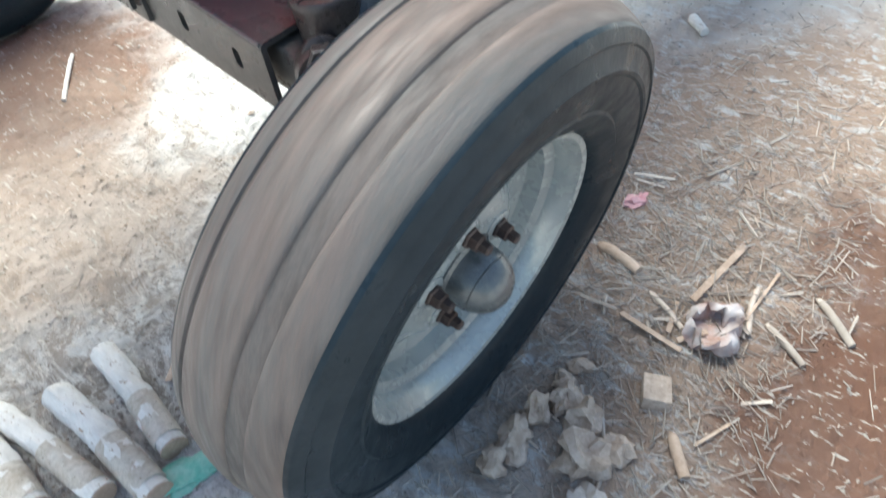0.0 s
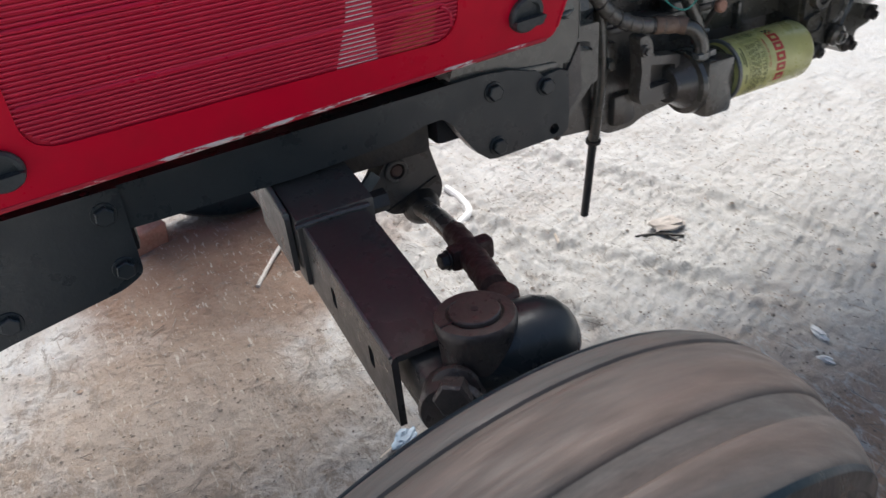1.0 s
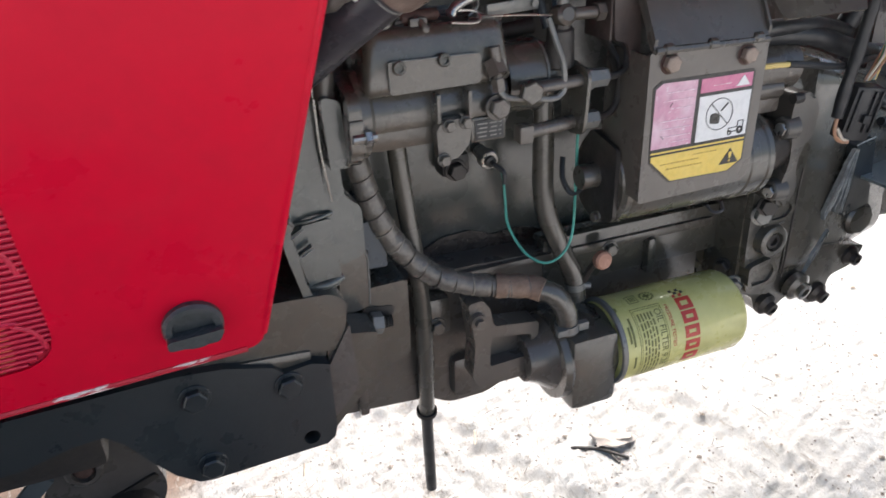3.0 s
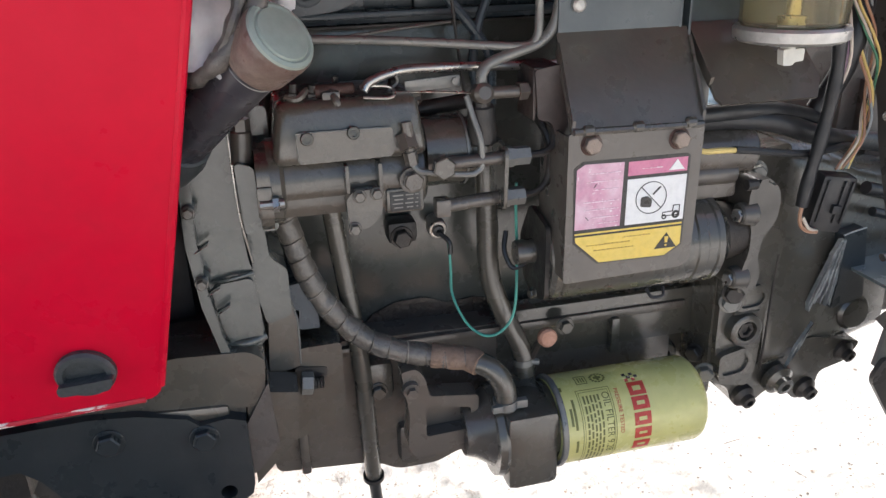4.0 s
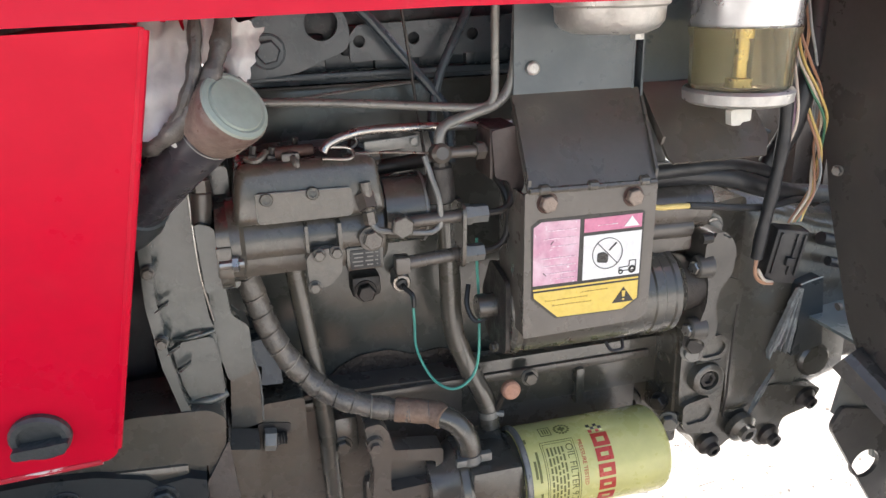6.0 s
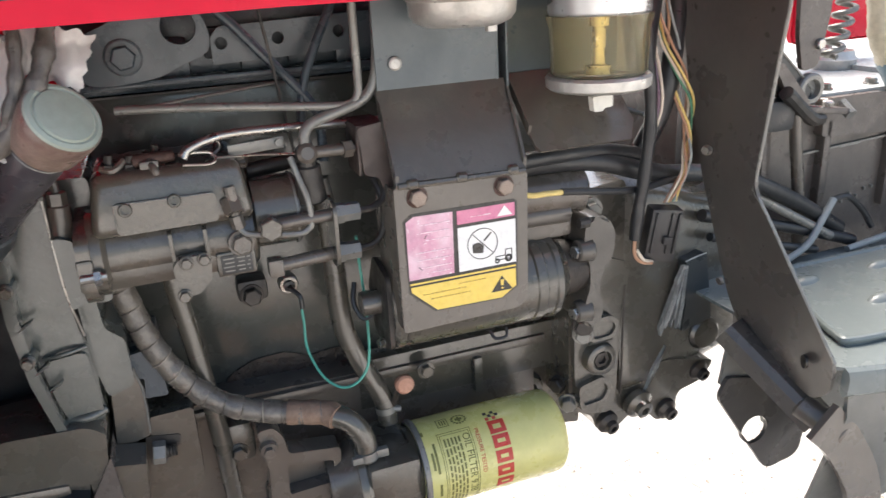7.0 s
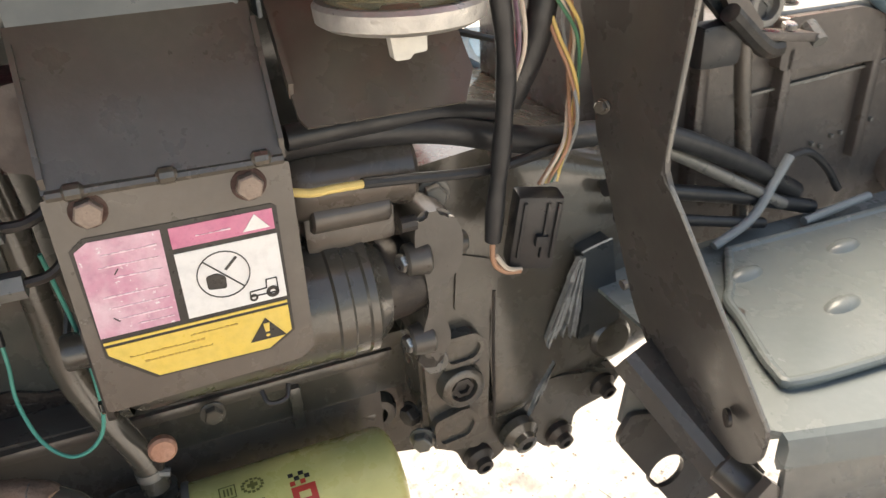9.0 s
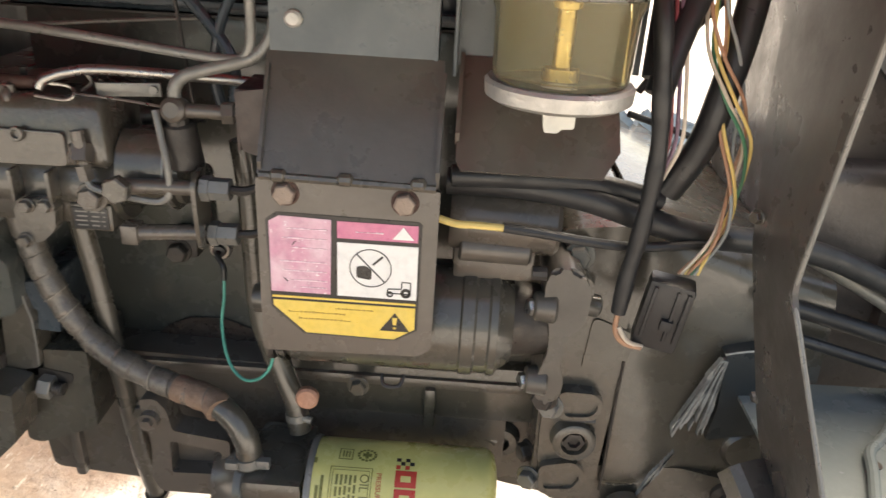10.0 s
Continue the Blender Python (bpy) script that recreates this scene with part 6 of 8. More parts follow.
# ---- starter motor ----
b = bm_()
lathe(b, [(0.0, 0.020), (0.001, 0.044), (0.006, 0.0485), (0.012, 0.0505), (0.154, 0.0505), (0.156, 0.0520), (0.166, 0.0520), (0.168, 0.0500), (0.178, 0.0500), (0.180, 0.0515), (0.186, 0.0515), (0.190, 0.046), (0.200, 0.038), (0.205, 0.0)], (0.606, -0.262, 0.772), (1, 0, -0.005), 44, False)
starter = part("starter_motor", b, ENGINE, tractor, "grey cylindrical starter motor")
b = bm_()
lathe(b, [(0.0, 0.026), (0.004, 0.028), (0.088, 0.028), (0.092, 0.024), (0.092, 0.0)], (0.746, -0.262, 0.869), (1, 0, -0.02), 28, False)
box(b, (0.785, -0.262, 0.835), (0.07, 0.035, 0.035), 0.006)
rod(b, (0.755, -0.278, 0.848), (0.815, -0.276, 0.846), 0.0125, seg=14, edge=0.002)
part("solenoid", b, DUSTY, starter)
b = bm_()
lathe(b, [(0, 0.036), (0.03, 0.033), (0.044, 0.030)], (0.796, -0.258, 0.771), (1, 0, 0), 28)
part("starter_nose", b, IRON, starter)
b = bm_()
plate(b, rounded([(0.836, 0.838), (0.858, 0.838), (0.870, 0.818), (0.868, 0.787), (0.853, 0.770), (0.850, 0.745), (0.857, 0.725), (0.851, 0.700), (0.833, 0.702), (0.831, 0.730), (0.839, 0.755), (0.837, 0.785), (0.830, 0.800), (0.830, 0.825)], 0.009, 5), "y", -0.290, -0.225)
bmesh.ops.bevel(b, geom=[e for e in b.edges if all(v.co.y < -0.289 for v in e.verts)], offset=0.004, segments=3, affect="EDGES")
part("starter_flange", b, SLOPE, starter, "thick brown-stained mounting flange of the starter")
for z, yy in ((0.799, -0.284), (0.722, -0.282)):
    part("bolt_boss", simple(rod, (0.822, yy, z), (0.842, yy, z), 0.0125, 0.0145, 18, 0.002), SLOPE, starter)
    piece("bolt", BOLT_BARE, starter, toward((0.8225, yy - 0.002, z), (-1, -0.35, 0), 10), "bright worn bolt head")
part("clamp_nub", simple(rod, (0.816, -0.30, 0.838), (0.828, -0.30, 0.838), 0.006, seg=10), IRON, starter)
piece("bolt", BOLT_DARK, starter, toward((0.846, -0.262, 0.690), (-0.5, -1, 0.1), 10))
b = bm_()
lathe(b, [(0.0, 0.020), (0.001, 0.046), (0.005, 0.0505), (0.012, 0.0510)], (0.5975, -0.262, 0.772), (1, 0, 0), 36, False)
part("end_cap", b, ENGINE, starter)
b = bm_()
lathe(b, [(-0.018, 0.0), (-0.018, 0.0125), (-0.016, 0.0135), (0.006, 0.0135), (0.012, 0.022)], (0.592, -0.262, 0.776), (1, 0, 0), 22)
part("bush_boss", b, CAST, starter)
b = bm_()
plate(b, rounded([(-0.30, 0.735), (-0.265, 0.722), (-0.235, 0.735), (-0.222, 0.78), (-0.25, 0.825), (-0.30, 0.815)], 0.008), "x", 0.5935, 0.5985)
piece("bolt", BOLT_SMALL, starter, toward((0.593, -0.272, 0.731), (-1, -0.3, 0), 0))
part("end_bracket", b, IRON, starter)
b = bm_()
tube(b, [(0.578, -0.22, 0.785), (0.573, -0.23, 0.765), (0.580, -0.238, 0.748), (0.594, -0.24, 0.752)], 0.003, 8)
part("cable_loop", b, BLACK, starter)
part("hook_wire", simple(tube, [(0.697, -0.322, 0.744), (0.700, -0.330, 0.738), (0.712, -0.330, 0.738), (0.716, -0.322, 0.744)], 0.0018, 6), IRON, starter)

# ---- flywheel and bell housing ----
b = bm_()
plate(b, rounded([(0.846, 0.852), (0.917, 0.86), (0.918, 0.69), (0.912, 0.560), (0.905, 0.536), (0.862, 0.545), (0.850, 0.60)], 0.010), "y", -0.236, 0.22)
house = part("flywheel_housing", b, ENGINE, tractor, "grey cast flywheel housing")
b = bm_()
plate(b, rounded([(0.852, 0.824), (0.876, 0.815), (0.878, 0.777), (0.866, 0.768), (0.854, 0.772)], 0.008), "y", -0.262, -0.23)
part("housing_ear", b, ENGINE, house)


def rim_pad(pts, y, wall=0.005, depth=0.004):
    """A cast pad with a raised rounded rim round a sunken middle."""
    b = bm_()
    c = sum((Vector(p) for p in pts), Vector((0, 0))) / len(pts)
    inner = [tuple(Vector(p) + (c - Vector(p)).normalized() * wall * 1.25) for p in pts]
    plate(b, rounded(pts, 0.008), "y", y, y + 0.02, [rounded(inner, 0.006)])
    plate(b, rounded([tuple(Vector(p).lerp(Vector(q), 0.6)) for p, q in zip(pts, inner)], 0.006), "y", y + depth, y + 0.02)
    return b


b = bm_()
plate(b, rounded([(0.885, 0.766), (0.926, 0.750), (0.921, 0.700), (0.880, 0.706)], 0.008), "y", -0.2385, -0.22)
part("housing_pad", b, ENGINE, house)
part("housing_pad", rim_pad([(0.861, 0.688), (0.897, 0.688), (0.908, 0.672), (0.899, 0.656), (0.864, 0.655)], -0.250), ENGINE, house)
part("housing_pad", rim_pad([(0.852, 0.592), (0.888, 0.600), (0.902, 0.582), (0.892, 0.560), (0.854, 0.558)], -0.245), ENGINE, house)
part("pad_rib", simple(tube, [(0.868, -0.238, 0.649), (0.885, -0.2395, 0.6485), (0.902, -0.238, 0.648)], 0.0035, 8), ENGINE, house)
part("seam_line", simple(tube, [(0.9195, -0.2385, 0.72), (0.9185, -0.2385, 0.66), (0.9185, -0.2385, 0.60), (0.9185, -0.237, 0.56)], 0.0016, 8), IRON, house, "dark seam between the castings")
b = bm_()
lathe(b, [(0, 0.0235), (0.012, 0.0215), (0.0135, 0.019), (0.0135, 0.0135), (0.006, 0.0125), (0.006, 0)], (0.883, -0.236, 0.626), NEAR, 26, False)
part("plug_boss", b, ENGINE, house)
part("plug", simple(lathe, [(0, 0.0115), (0.004, 0.0110), (0.0045, 0.0065), (0.0, 0.006), (0.0, 0)], (0.883, -0.243, 0.626), NEAR, 6, False), IRON, house, "dark hexagon socket plug")
b = bm_()
plate(b, rounded([(0.846, 0.70), (0.861, 0.690), (0.862, 0.60), (0.857, 0.545), (0.848, 0.55)], 0.004), "y", -0.226, 0.15)
part("joint_flange", b, ENGINE, house)
for p, d in (((0.862, -0.250, 0.834), (-0.2, -1, 0)), ((0.855, -0.246, 0.669), (-0.5, -1, 0.1)), ((0.846, -0.226, 0.561), (-0.5, -1, 0))):
    piece("bolt", BOLT_WORN, house, toward(p, d, 15), "worn greasy bolt head")
piece("bolt", BOLT_DARK, house, toward((0.845, -0.205, 0.578), (-1, -0.5, 0), 15))
part("flange_boss", simple(rod, (0.838, -0.262, 0.796), (0.884, -0.258, 0.789), 0.0115, 0.0105, 18, 0.002), ENGINE, house)
part("bolt_plate", simple(plate, rounded([(0.848, 0.845), (0.872, 0.843), (0.876, 0.822), (0.856, 0.815)], 0.004), "y", -0.246, -0.23), IRON, house)
b = bm_()
lathe(b, [(0, 0.023), (0.008, 0.021), (0.012, 0.018), (0.013, 0.010), (0.003, 0.009), (0.003, 0)], (0.8165, -0.163, 0.560), NEAR, 24, False)
rod(b, (0.785, -0.168, 0.572), (0.812, -0.170, 0.562), 0.009, seg=14)
part("drain_boss", b, ENGINE, house)
b = bm_()
plate(b, rounded([(0.755, 0.515), (0.82, 0.495), (0.900, 0.478), (0.900, 0.70), (0.77, 0.71)], 0.008), "y", -0.162, 0.18)
part("rear_web", b, ENGINE, house)
part("web_rib", simple(tube, [(0.795, -0.163, 0.646), (0.81, -0.165, 0.639), (0.857, -0.167, 0.608)], 0.003, 8, 2), ENGINE, house)
part("web_rib", simple(tube, [(0.775, -0.163, 0.69), (0.778, -0.165, 0.60), (0.776, -0.163, 0.545)], 0.004, 8, 2), ENGINE, house)

b = bm_()
secs = []
for x, w, zlo, zhi in ((0.9185, 0.238, 0.545, 0.862), (0.935, 0.240, 0.545, 0.860), (0.99, 0.232, 0.545, 0.845), (1.05, 0.222, 0.552, 0.82), (1.13, 0.205, 0.56, 0.80)):
    secs.append([Vector((x, yy, zz)) for yy, zz in rounded([(-w, zlo), (w, zlo), (w * 0.98, zhi), (-w * 0.90, zhi)], 0.045, 6)])
rings(b, secs)
bell = part("bell_housing", b, ENGINE, tractor, "dark grey bell housing with scraped paint")
b = bm_()
plate(b, rounded([(1.018, 0.730), (1.054, 0.735), (1.071, 0.635), (1.017, 0.628), (1.022, 0.667)], 0.004), "y", -0.2300, -0.19)
for v in b.verts:
    v.co.y += 0.12 * (v.co.x - 1.018)
pocket = part("side_pocket", b, RAIL, bell, "dark greasy cast face")
# thin pale tube painted in as the highlight along the top edge
part("worn_edge", simple(tube, [(1.017, -0.2302, 0.7305), (1.030, -0.2288, 0.7330), (1.053, -0.2260, 0.7355)], 0.0010, 6), CHALK, pocket, "pale line painted as the top edge's highlight")
part("side_boss", simple(lathe, [(0, 0.026), (0.016, 0.024), (0.020, 0.020), (0.021, 0.010), (0.021, 0)], (1.064, -0.205, 0.611), NEAR, 28, False), ENGINE, bell)
random.seed(21)
b = bm_()
for k in range(30):
    u = random.random()
    t0, t1 = sorted((random.random() ** 1.6, random.random() ** 0.9))
    top, foot = Vector((1.012 + 0.008 * u, 0.726)), Vector((0.979 + 0.037 * u, 0.629 + 0.006 * random.random()))
    p, q, w = foot.lerp(top, t0), foot.lerp(top, min(1, t1 + 0.15)), random.uniform(0.0004, 0.0014) * (1.25 - 0.8 * t1)
    plate(b, [(p.x, p.y), (p.x + w, p.y + 0.003), (q.x + w * 0.5, q.y - 0.002), (q.x, q.y), (p.x - w, p.y + 0.006)], "y", -0.2330 - 0.0001 * (k % 5), -0.2265)
tagged(part("scraped_streak", b, SCRAPE, bell, "pale streaks scraped through the paint"), kind="stuff")
b = bm_()
b = bm_()
for k in range(7):
    x = 0.956 + 0.003 * k
    plate(b, [(x, 0.556 + 0.005 * k), (x + 0.0014, 0.560 + 0.006 * k), (x + 0.012, 0.588 + 0.005 * k), (x + 0.011, 0.589 + 0.005 * k)], "y", -0.2412, -0.236)
tagged(part("scraped_streak", b, SCRAPE, bell, "pale streaks scraped through the paint"), kind="stuff")
b = bm_()
plate(b, rounded([(0.852, 0.548), (0.880, 0.534), (0.888, 0.508), (0.920, 0.504), (0.940, 0.520), (0.968, 0.515), (0.985, 0.496), (1.012, 0.500), (1.018, 0.535), (1.058, 0.545), (1.076, 0.572), (1.0, 0.59), (0.90, 0.585)], 0.009), "y", -0.230, -0.16)
part("lower_flange", b, ENGINE, bell)
for p, r in (((0.902, -0.226, 0.520), 0.016), ((0.944, -0.236, 0.543), 0.021), ((0.998, -0.224, 0.514), 0.016), ((1.050, -0.222, 0.562), 0.015)):
    part("flange_bolt", simple(lathe, [(0, r), (0.010, r), (0.013, r * 0.8), (0.015, r * 0.62), (0.022, r * 0.58), (0.023, r * 0.3), (0.016, r * 0.28), (0.016, 0)], p, (0.1, -1, -0.2), 16, False), IRON if r < 0.02 else ENGINE, bell, "greasy flange bolt")

# ---- fuel filters and their tray ----
b = bm_()
sl = [(-0.334, 0.9325), (-0.337, 0.9345), (-0.262, 1.0025), (-0.259, 1.0005)]
for x0, x1, cut in ((0.748, 0.868, 0.0),):
    trim = {x0: 0.006, x1: 0.017}
    loops = [[Vector((x, q[0] + (trim.get(x, 0) if k < 2 else 0), q[1] + (trim.get(x, 0) * 0.92 if k < 2 else 0))) for k, q in enumerate(sl)] for x in (x0, x0 + 0.004, x1 - 0.013, x1)]
    rings(b, loops)
loops = [[Vector((xx, q[0], q[1])) for q in ((-0.318, 0.948), (-0.322, 0.958), (-0.268, 1.006), (-0.262, 0.999))] for xx in (0.7465, 0.7495)]
rings(b, loops)
tray = part("drip_tray", b, DUSTY, tractor, "sloping grey-brown tray below the fuel bowl")
b = bm_()
plate(b, [(0.742, 0.995), (0.885, 0.995), (0.885, 1.16), (0.742, 1.16)], "y", -0.2605, -0.2575)
box(b, (0.7425, -0.27, 1.07), (0.003, 0.025, 0.16), 0.001)
part("tray_back", b, PLATE, tray)

BX, BY = 0.816, -0.334
K = 0.885
b = bm_()
lathe(b, [(0.0, 0.010), (0.0, 0.050 * K), (0.004, 0.053 * K), (0.046, 0.0545 * K), (0.050, 0.0565 * K), (0.053, 0.0575 * K), (0.057, 0.0575 * K), (0.0575, 0.054 * K), (0.0575, 0.0515 * K), (0.048, 0.0505 * K), (0.005, 0.049 * K), (0.003, 0.02)], (BX, BY, 1.003), (0, 0, 1), 56, False)
bowl = part("fuel_bowl", b, SMOKE, tractor, "amber glass sediment bowl of the fuel filter")
b = bm_()
lathe(b, [(0, 0.030 * K), (0.0, 0.052 * K), (0.003, 0.0575 * K), (0.012, 0.0585 * K), (0.0145, 0.056 * K), (0.0145, 0.051 * K), (0.011, 0.049 * K), (0.011, 0.03 * K)], (BX, BY, 0.9895), (0, 0, 1), 56, False, True)
part("bowl_ring", b, ALU, bowl, "pale cast ring")
b = bm_()
lathe(b, [(0.0, 0.054 * K), (0.003, 0.0555 * K), (0.10, 0.0555 * K)], (BX, BY, 1.0605), (0, 0, 1), 56, False)
part("filter_can", b, ALUCAN, bowl, "silver filter can")
b = bm_()
lathe(b, [(0.0, 0.0125), (0.008, 0.0125), (0.009, 0.0065), (0.045, 0.0065), (0.0455, 0.010), (0.05, 0.010)], (BX, BY, 1.0065), (0, 0, 1), 20)
part("centre_tube", b, BRASS, bowl, "brass tube inside the bowl")
b = bm_()
rod(b, (BX, BY, 0.979), (BX, BY, 0.991), 0.007, seg=14)
plate(b, rounded([(BX - 0.010, 0.9825), (BX + 0.013, 0.9825), (BX + 0.013, 0.971), (BX + 0.004, 0.9705), (BX + 0.002, 0.9675), (BX - 0.008, 0.9675)], 0.002, 3), "y", BY - 0.007, BY + 0.002)
part("drain_tap", b, WHITEPLASTIC, bowl, "white plastic drain tap")

CX, CY = 0.673, -0.340
b = bm_()
lathe(b, [(0, 0.0), (0.0, 0.034), (0.004, 0.043), (0.010, 0.0475), (0.022, 0.0485), (0.024, 0.0515), (0.040, 0.0525), (0.044, 0.050), (0.12, 0.05)], (CX, CY, 1.060), (0, 0, 1), 48, False)
lathe(b, [(-0.006, 0.006), (0.004, 0.006)], (CX + 0.022, CY - 0.012, 1.060), (0, 0, 1), 8)
part("primary_fuel_filter", b, ALU, tractor, "grey cast base of the second fuel filter")

# ---- cables by the bulkhead ----
b = bm_()
tube(b, [(0.742, -0.272, 0.903), (0.79, -0.275, 0.904), (0.835, -0.277, 0.901), (0.87, -0.275, 0.893), (0.91, -0.270, 0.879), (0.955, -0.262, 0.866), (1.02, -0.24, 0.853), (1.10, -0.22, 0.832), (1.22, -0.2, 0.775), (1.32, -0.19, 0.715)], 0.0112, 14)
battery_cable = part("battery_cable", b, BLACK, tractor, "thick black battery cable")
b = bm_()
tube(b, [(0.745, -0.29, 0.914), (0.80, -0.285, 0.914), (0.86, -0.272, 0.908), (0.92, -0.258, 0.893)], 0.009, 12)
part("cable_sleeve", b, BLACK, battery_cable)
b = bm_()
tube(b, [(0.738, -0.318, 0.888), (0.752, -0.318, 0.8845), (0.768, -0.316, 0.8835), (0.790, -0.312, 0.881)], 0.0030, 10)
yellow = part("starter_lead", b, W_YELLOW, tractor, "yellow-ended starter lead")
b = bm_()
tube(b, [(0.788, -0.312, 0.8815), (0.82, -0.306, 0.876), (0.86, -0.298, 0.868), (0.90, -0.288, 0.862), (0.95, -0.276, 0.862), (0.99, -0.25, 0.855)], 0.0040, 10)
part("black_sleeve", b, BLACK, yellow)
b = bm_()
tube(b, [(0.868, -0.255, 1.14), (0.880, -0.285, 1.09), (0.886, -0.305, 1.045), (0.893, -0.308, 0.995), (0.899, -0.306, 0.945), (0.898, -0.302, 0.890), (0.894, -0.298, 0.840), (0.892, -0.296, 0.805)], 0.0070, 12, 6, lambda s: 0.0070 + 0.0005 * math.sin(s * 120))
loom = part("wiring_loom", b, BLACK, tractor, "black taped wiring loom with coloured wires")
b = bm_()
tube(b, [(0.955, -0.255, 1.15), (0.925, -0.268, 1.08), (0.905, -0.285, 1.03), (0.893, -0.300, 0.99)], 0.0105, 12)
tube(b, [(0.90, -0.25, 1.14), (0.895, -0.268, 1.06), (0.89, -0.29, 1.0)], 0.0095, 12)
part("taped_branch", b, BLACK, loom)
b = bm_()
tube(b, [(0.968, -0.24, 1.15), (0.962, -0.255, 1.05), (0.95, -0.265, 0.98), (0.942, -0.262, 0.94), (0.925, -0.255, 0.90)], 0.012, 12)
part("taped_branch", b, BLACK, loom)
b = bm_()
tube(b, [(0.885, -0.27, 0.985), (0.915, -0.25, 1.02), (0.96, -0.22, 1.06)], 0.003, 8)
tube(b, [(0.895, -0.20, 0.95), (0.94, -0.19, 0.935), (0.98, -0.18, 0.92)], 0.003, 8)
part("thin_cable", b, BLACK, loom)
# connector block
CONN = Euler((radians(4), radians(7), radians(-12))).to_matrix()
CONN_AT = Vector((0.931, -0.289, 0.804))
connector = part("connector_block", simple(box, CONN_AT, (0.038, 0.022, 0.066), 0.004, CONN), BLACK, loom, "black plastic connector block")
for dx in (-0.013, 0.006, 0.0145):
    part("ridge", simple(box, CONN_AT + CONN @ Vector((dx, -0.012, 0.004)), (0.003, 0.004, 0.050), 0.001, CONN), BLACK, connector)
part("latch", simple(box, CONN_AT + CONN @ Vector((0.004, -0.0125, -0.004)), (0.010, 0.007, 0.010), 0.001, CONN), BLACK, connector)
b = bm_()
tube(b, [(0.892, -0.296, 0.809), (0.892, -0.297, 0.787), (0.901, -0.298, 0.776), (0.916, -0.297, 0.772)], 0.0022, 8)
part("wire", b, W_ORANGE, loom)
b = bm_()
tube(b, [(0.894, -0.298, 0.792), (0.903, -0.299, 0.779), (0.917, -0.296, 0.773)], 0.0020, 8)
part("wire", b, W_CREAM, loom)
random.seed(21)
cols = [W_ORANGE, W_CREAM, W_YELLOW, W_ORANGE, W_GREEN, W_GREY, W_YELLOW]
for k, m in enumerate(cols):
    w = k / 6.0
    ph = random.uniform(0, 6)
    top = Vector((0.920 + 0.012 * w, -0.262 + 0.010 * random.uniform(-1, 1), 1.13))
    pts = [top]
    for j, z in enumerate((1.06, 1.02, 0.985, 0.955, 0.925, 0.895, 0.870)):
        mid = (0.914, 0.926, 0.942, 0.954, 0.961, 0.964, 0.960)[j]
        spreadx = (0.009, 0.012, 0.014, 0.012, 0.009, 0.008, 0.007)[j]
        pts.append(Vector((mid + 0.018 * (1 - j / 8) + spreadx * (math.sin(ph + j * 1.15) * 0.75 + (w - 0.5) * 0.7), -0.272 - 0.010 * (j / 6) ** 2 - 0.008 * math.cos(ph + j * 1.3), z)))
    pts.append(Vector((0.939 + 0.016 * w, -0.283, 0.838)))
    b = bm_()
    tube(b, pts, 0.0015, 8, 5)
    part("wire", b, m, loom)
for k, m in enumerate((W_PURPLE, W_RED, W_PURPLE, W_CREAM)):
    b = bm_()
    tube(b, [(0.895 + 0.004 * k, -0.28, 1.06), (0.898 + 0.005 * k, -0.300, 0.99), (0.902 + 0.0045 * k, -0.302, 0.955), (0.898 + 0.003 * k, -0.30, 0.925)], 0.0016, 8)
    part("wire", b, m, loom)

# ---- bulkhead plate ----
b = bm_()
pl_o = rounded([(-0.190, 1.18), (-0.392, 1.18), (-0.358, 0.866), (-0.464, 0.690), (-0.455, 0.650), (-0.430, 0.628), (-0.318, 0.672), (-0.300, 0.71), (-0.268, 0.885), (-0.234, 0.965)], [0, 0, 0.02, 0.012, 0.012, 0.012, 0.01, 0.02, 0.03, 0.03])


def lean(p):
    return Vector((0.998 + (0.19 * (0.866 - p.z) if p.z < 0.866 else 0.02 * (p.z - 0.866)), p.y, p.z))


plate(b, pl_o, "x", 0.0, 0.0045, [disc(-0.285, 0.722, 0.005, 10)])
for v in b.verts:
    v.co = lean(v.co) + Vector((v.co.x, 0, 0))
bulkhead = part("bulkhead_plate", b, BULK, tractor, "tall brown-grey bulkhead plate with a worn edge")
b = bm_()
tube(b, [lean(Vector((0, -0.392, 1.18))) + Vector((0.002, 0, 0)), lean(Vector((0, -0.361, 0.895))) + Vector((0.002, 0, 0)), lean(Vector((0, -0.359, 0.862))) + Vector((0.002, 0, 0)), lean(Vector((0, -0.375, 0.838))) + Vector((0.002, 0, 0)), lean(Vector((0, -0.463, 0.692))) + Vector((0.002, 0, 0))], 0.0021, 8, 4)
part("worn_edge", b, PIPE, bulkhead, "edge worn to bare metal")
piece("bolt", BOLT_SMALL, bulkhead, toward((0.992, -0.287, 0.895), (-1, -0.6, 0), 0))
# dark disc laid on the plate in place of a shaded hole
part("hole_stain", simple(rod, (1.026, -0.428, 0.680), (1.0285, -0.429, 0.680), 0.0075, seg=14), IRON, bulkhead)
# channel along the plate's foot
b = bm_()
d0, d1 = Vector((1.018, -0.322, 0.676)), Vector((1.060, -0.432, 0.598))
dv = (d1 - d0)
M = Matrix.Translation(d0) @ dv.to_track_quat("X", "Z").to_matrix().to_4x4()
prof = [(-0.019, -0.016), (-0.019, 0.004), (-0.013, 0.012), (0.0, 0.015), (0.013, 0.012), (0.019, 0.004), (0.019, -0.016), (0.016, -0.016), (0.016, 0.003), (0.011, 0.010), (0.0, 0.012), (-0.011, 0.010), (-0.016, 0.003), (-0.016, -0.016)]
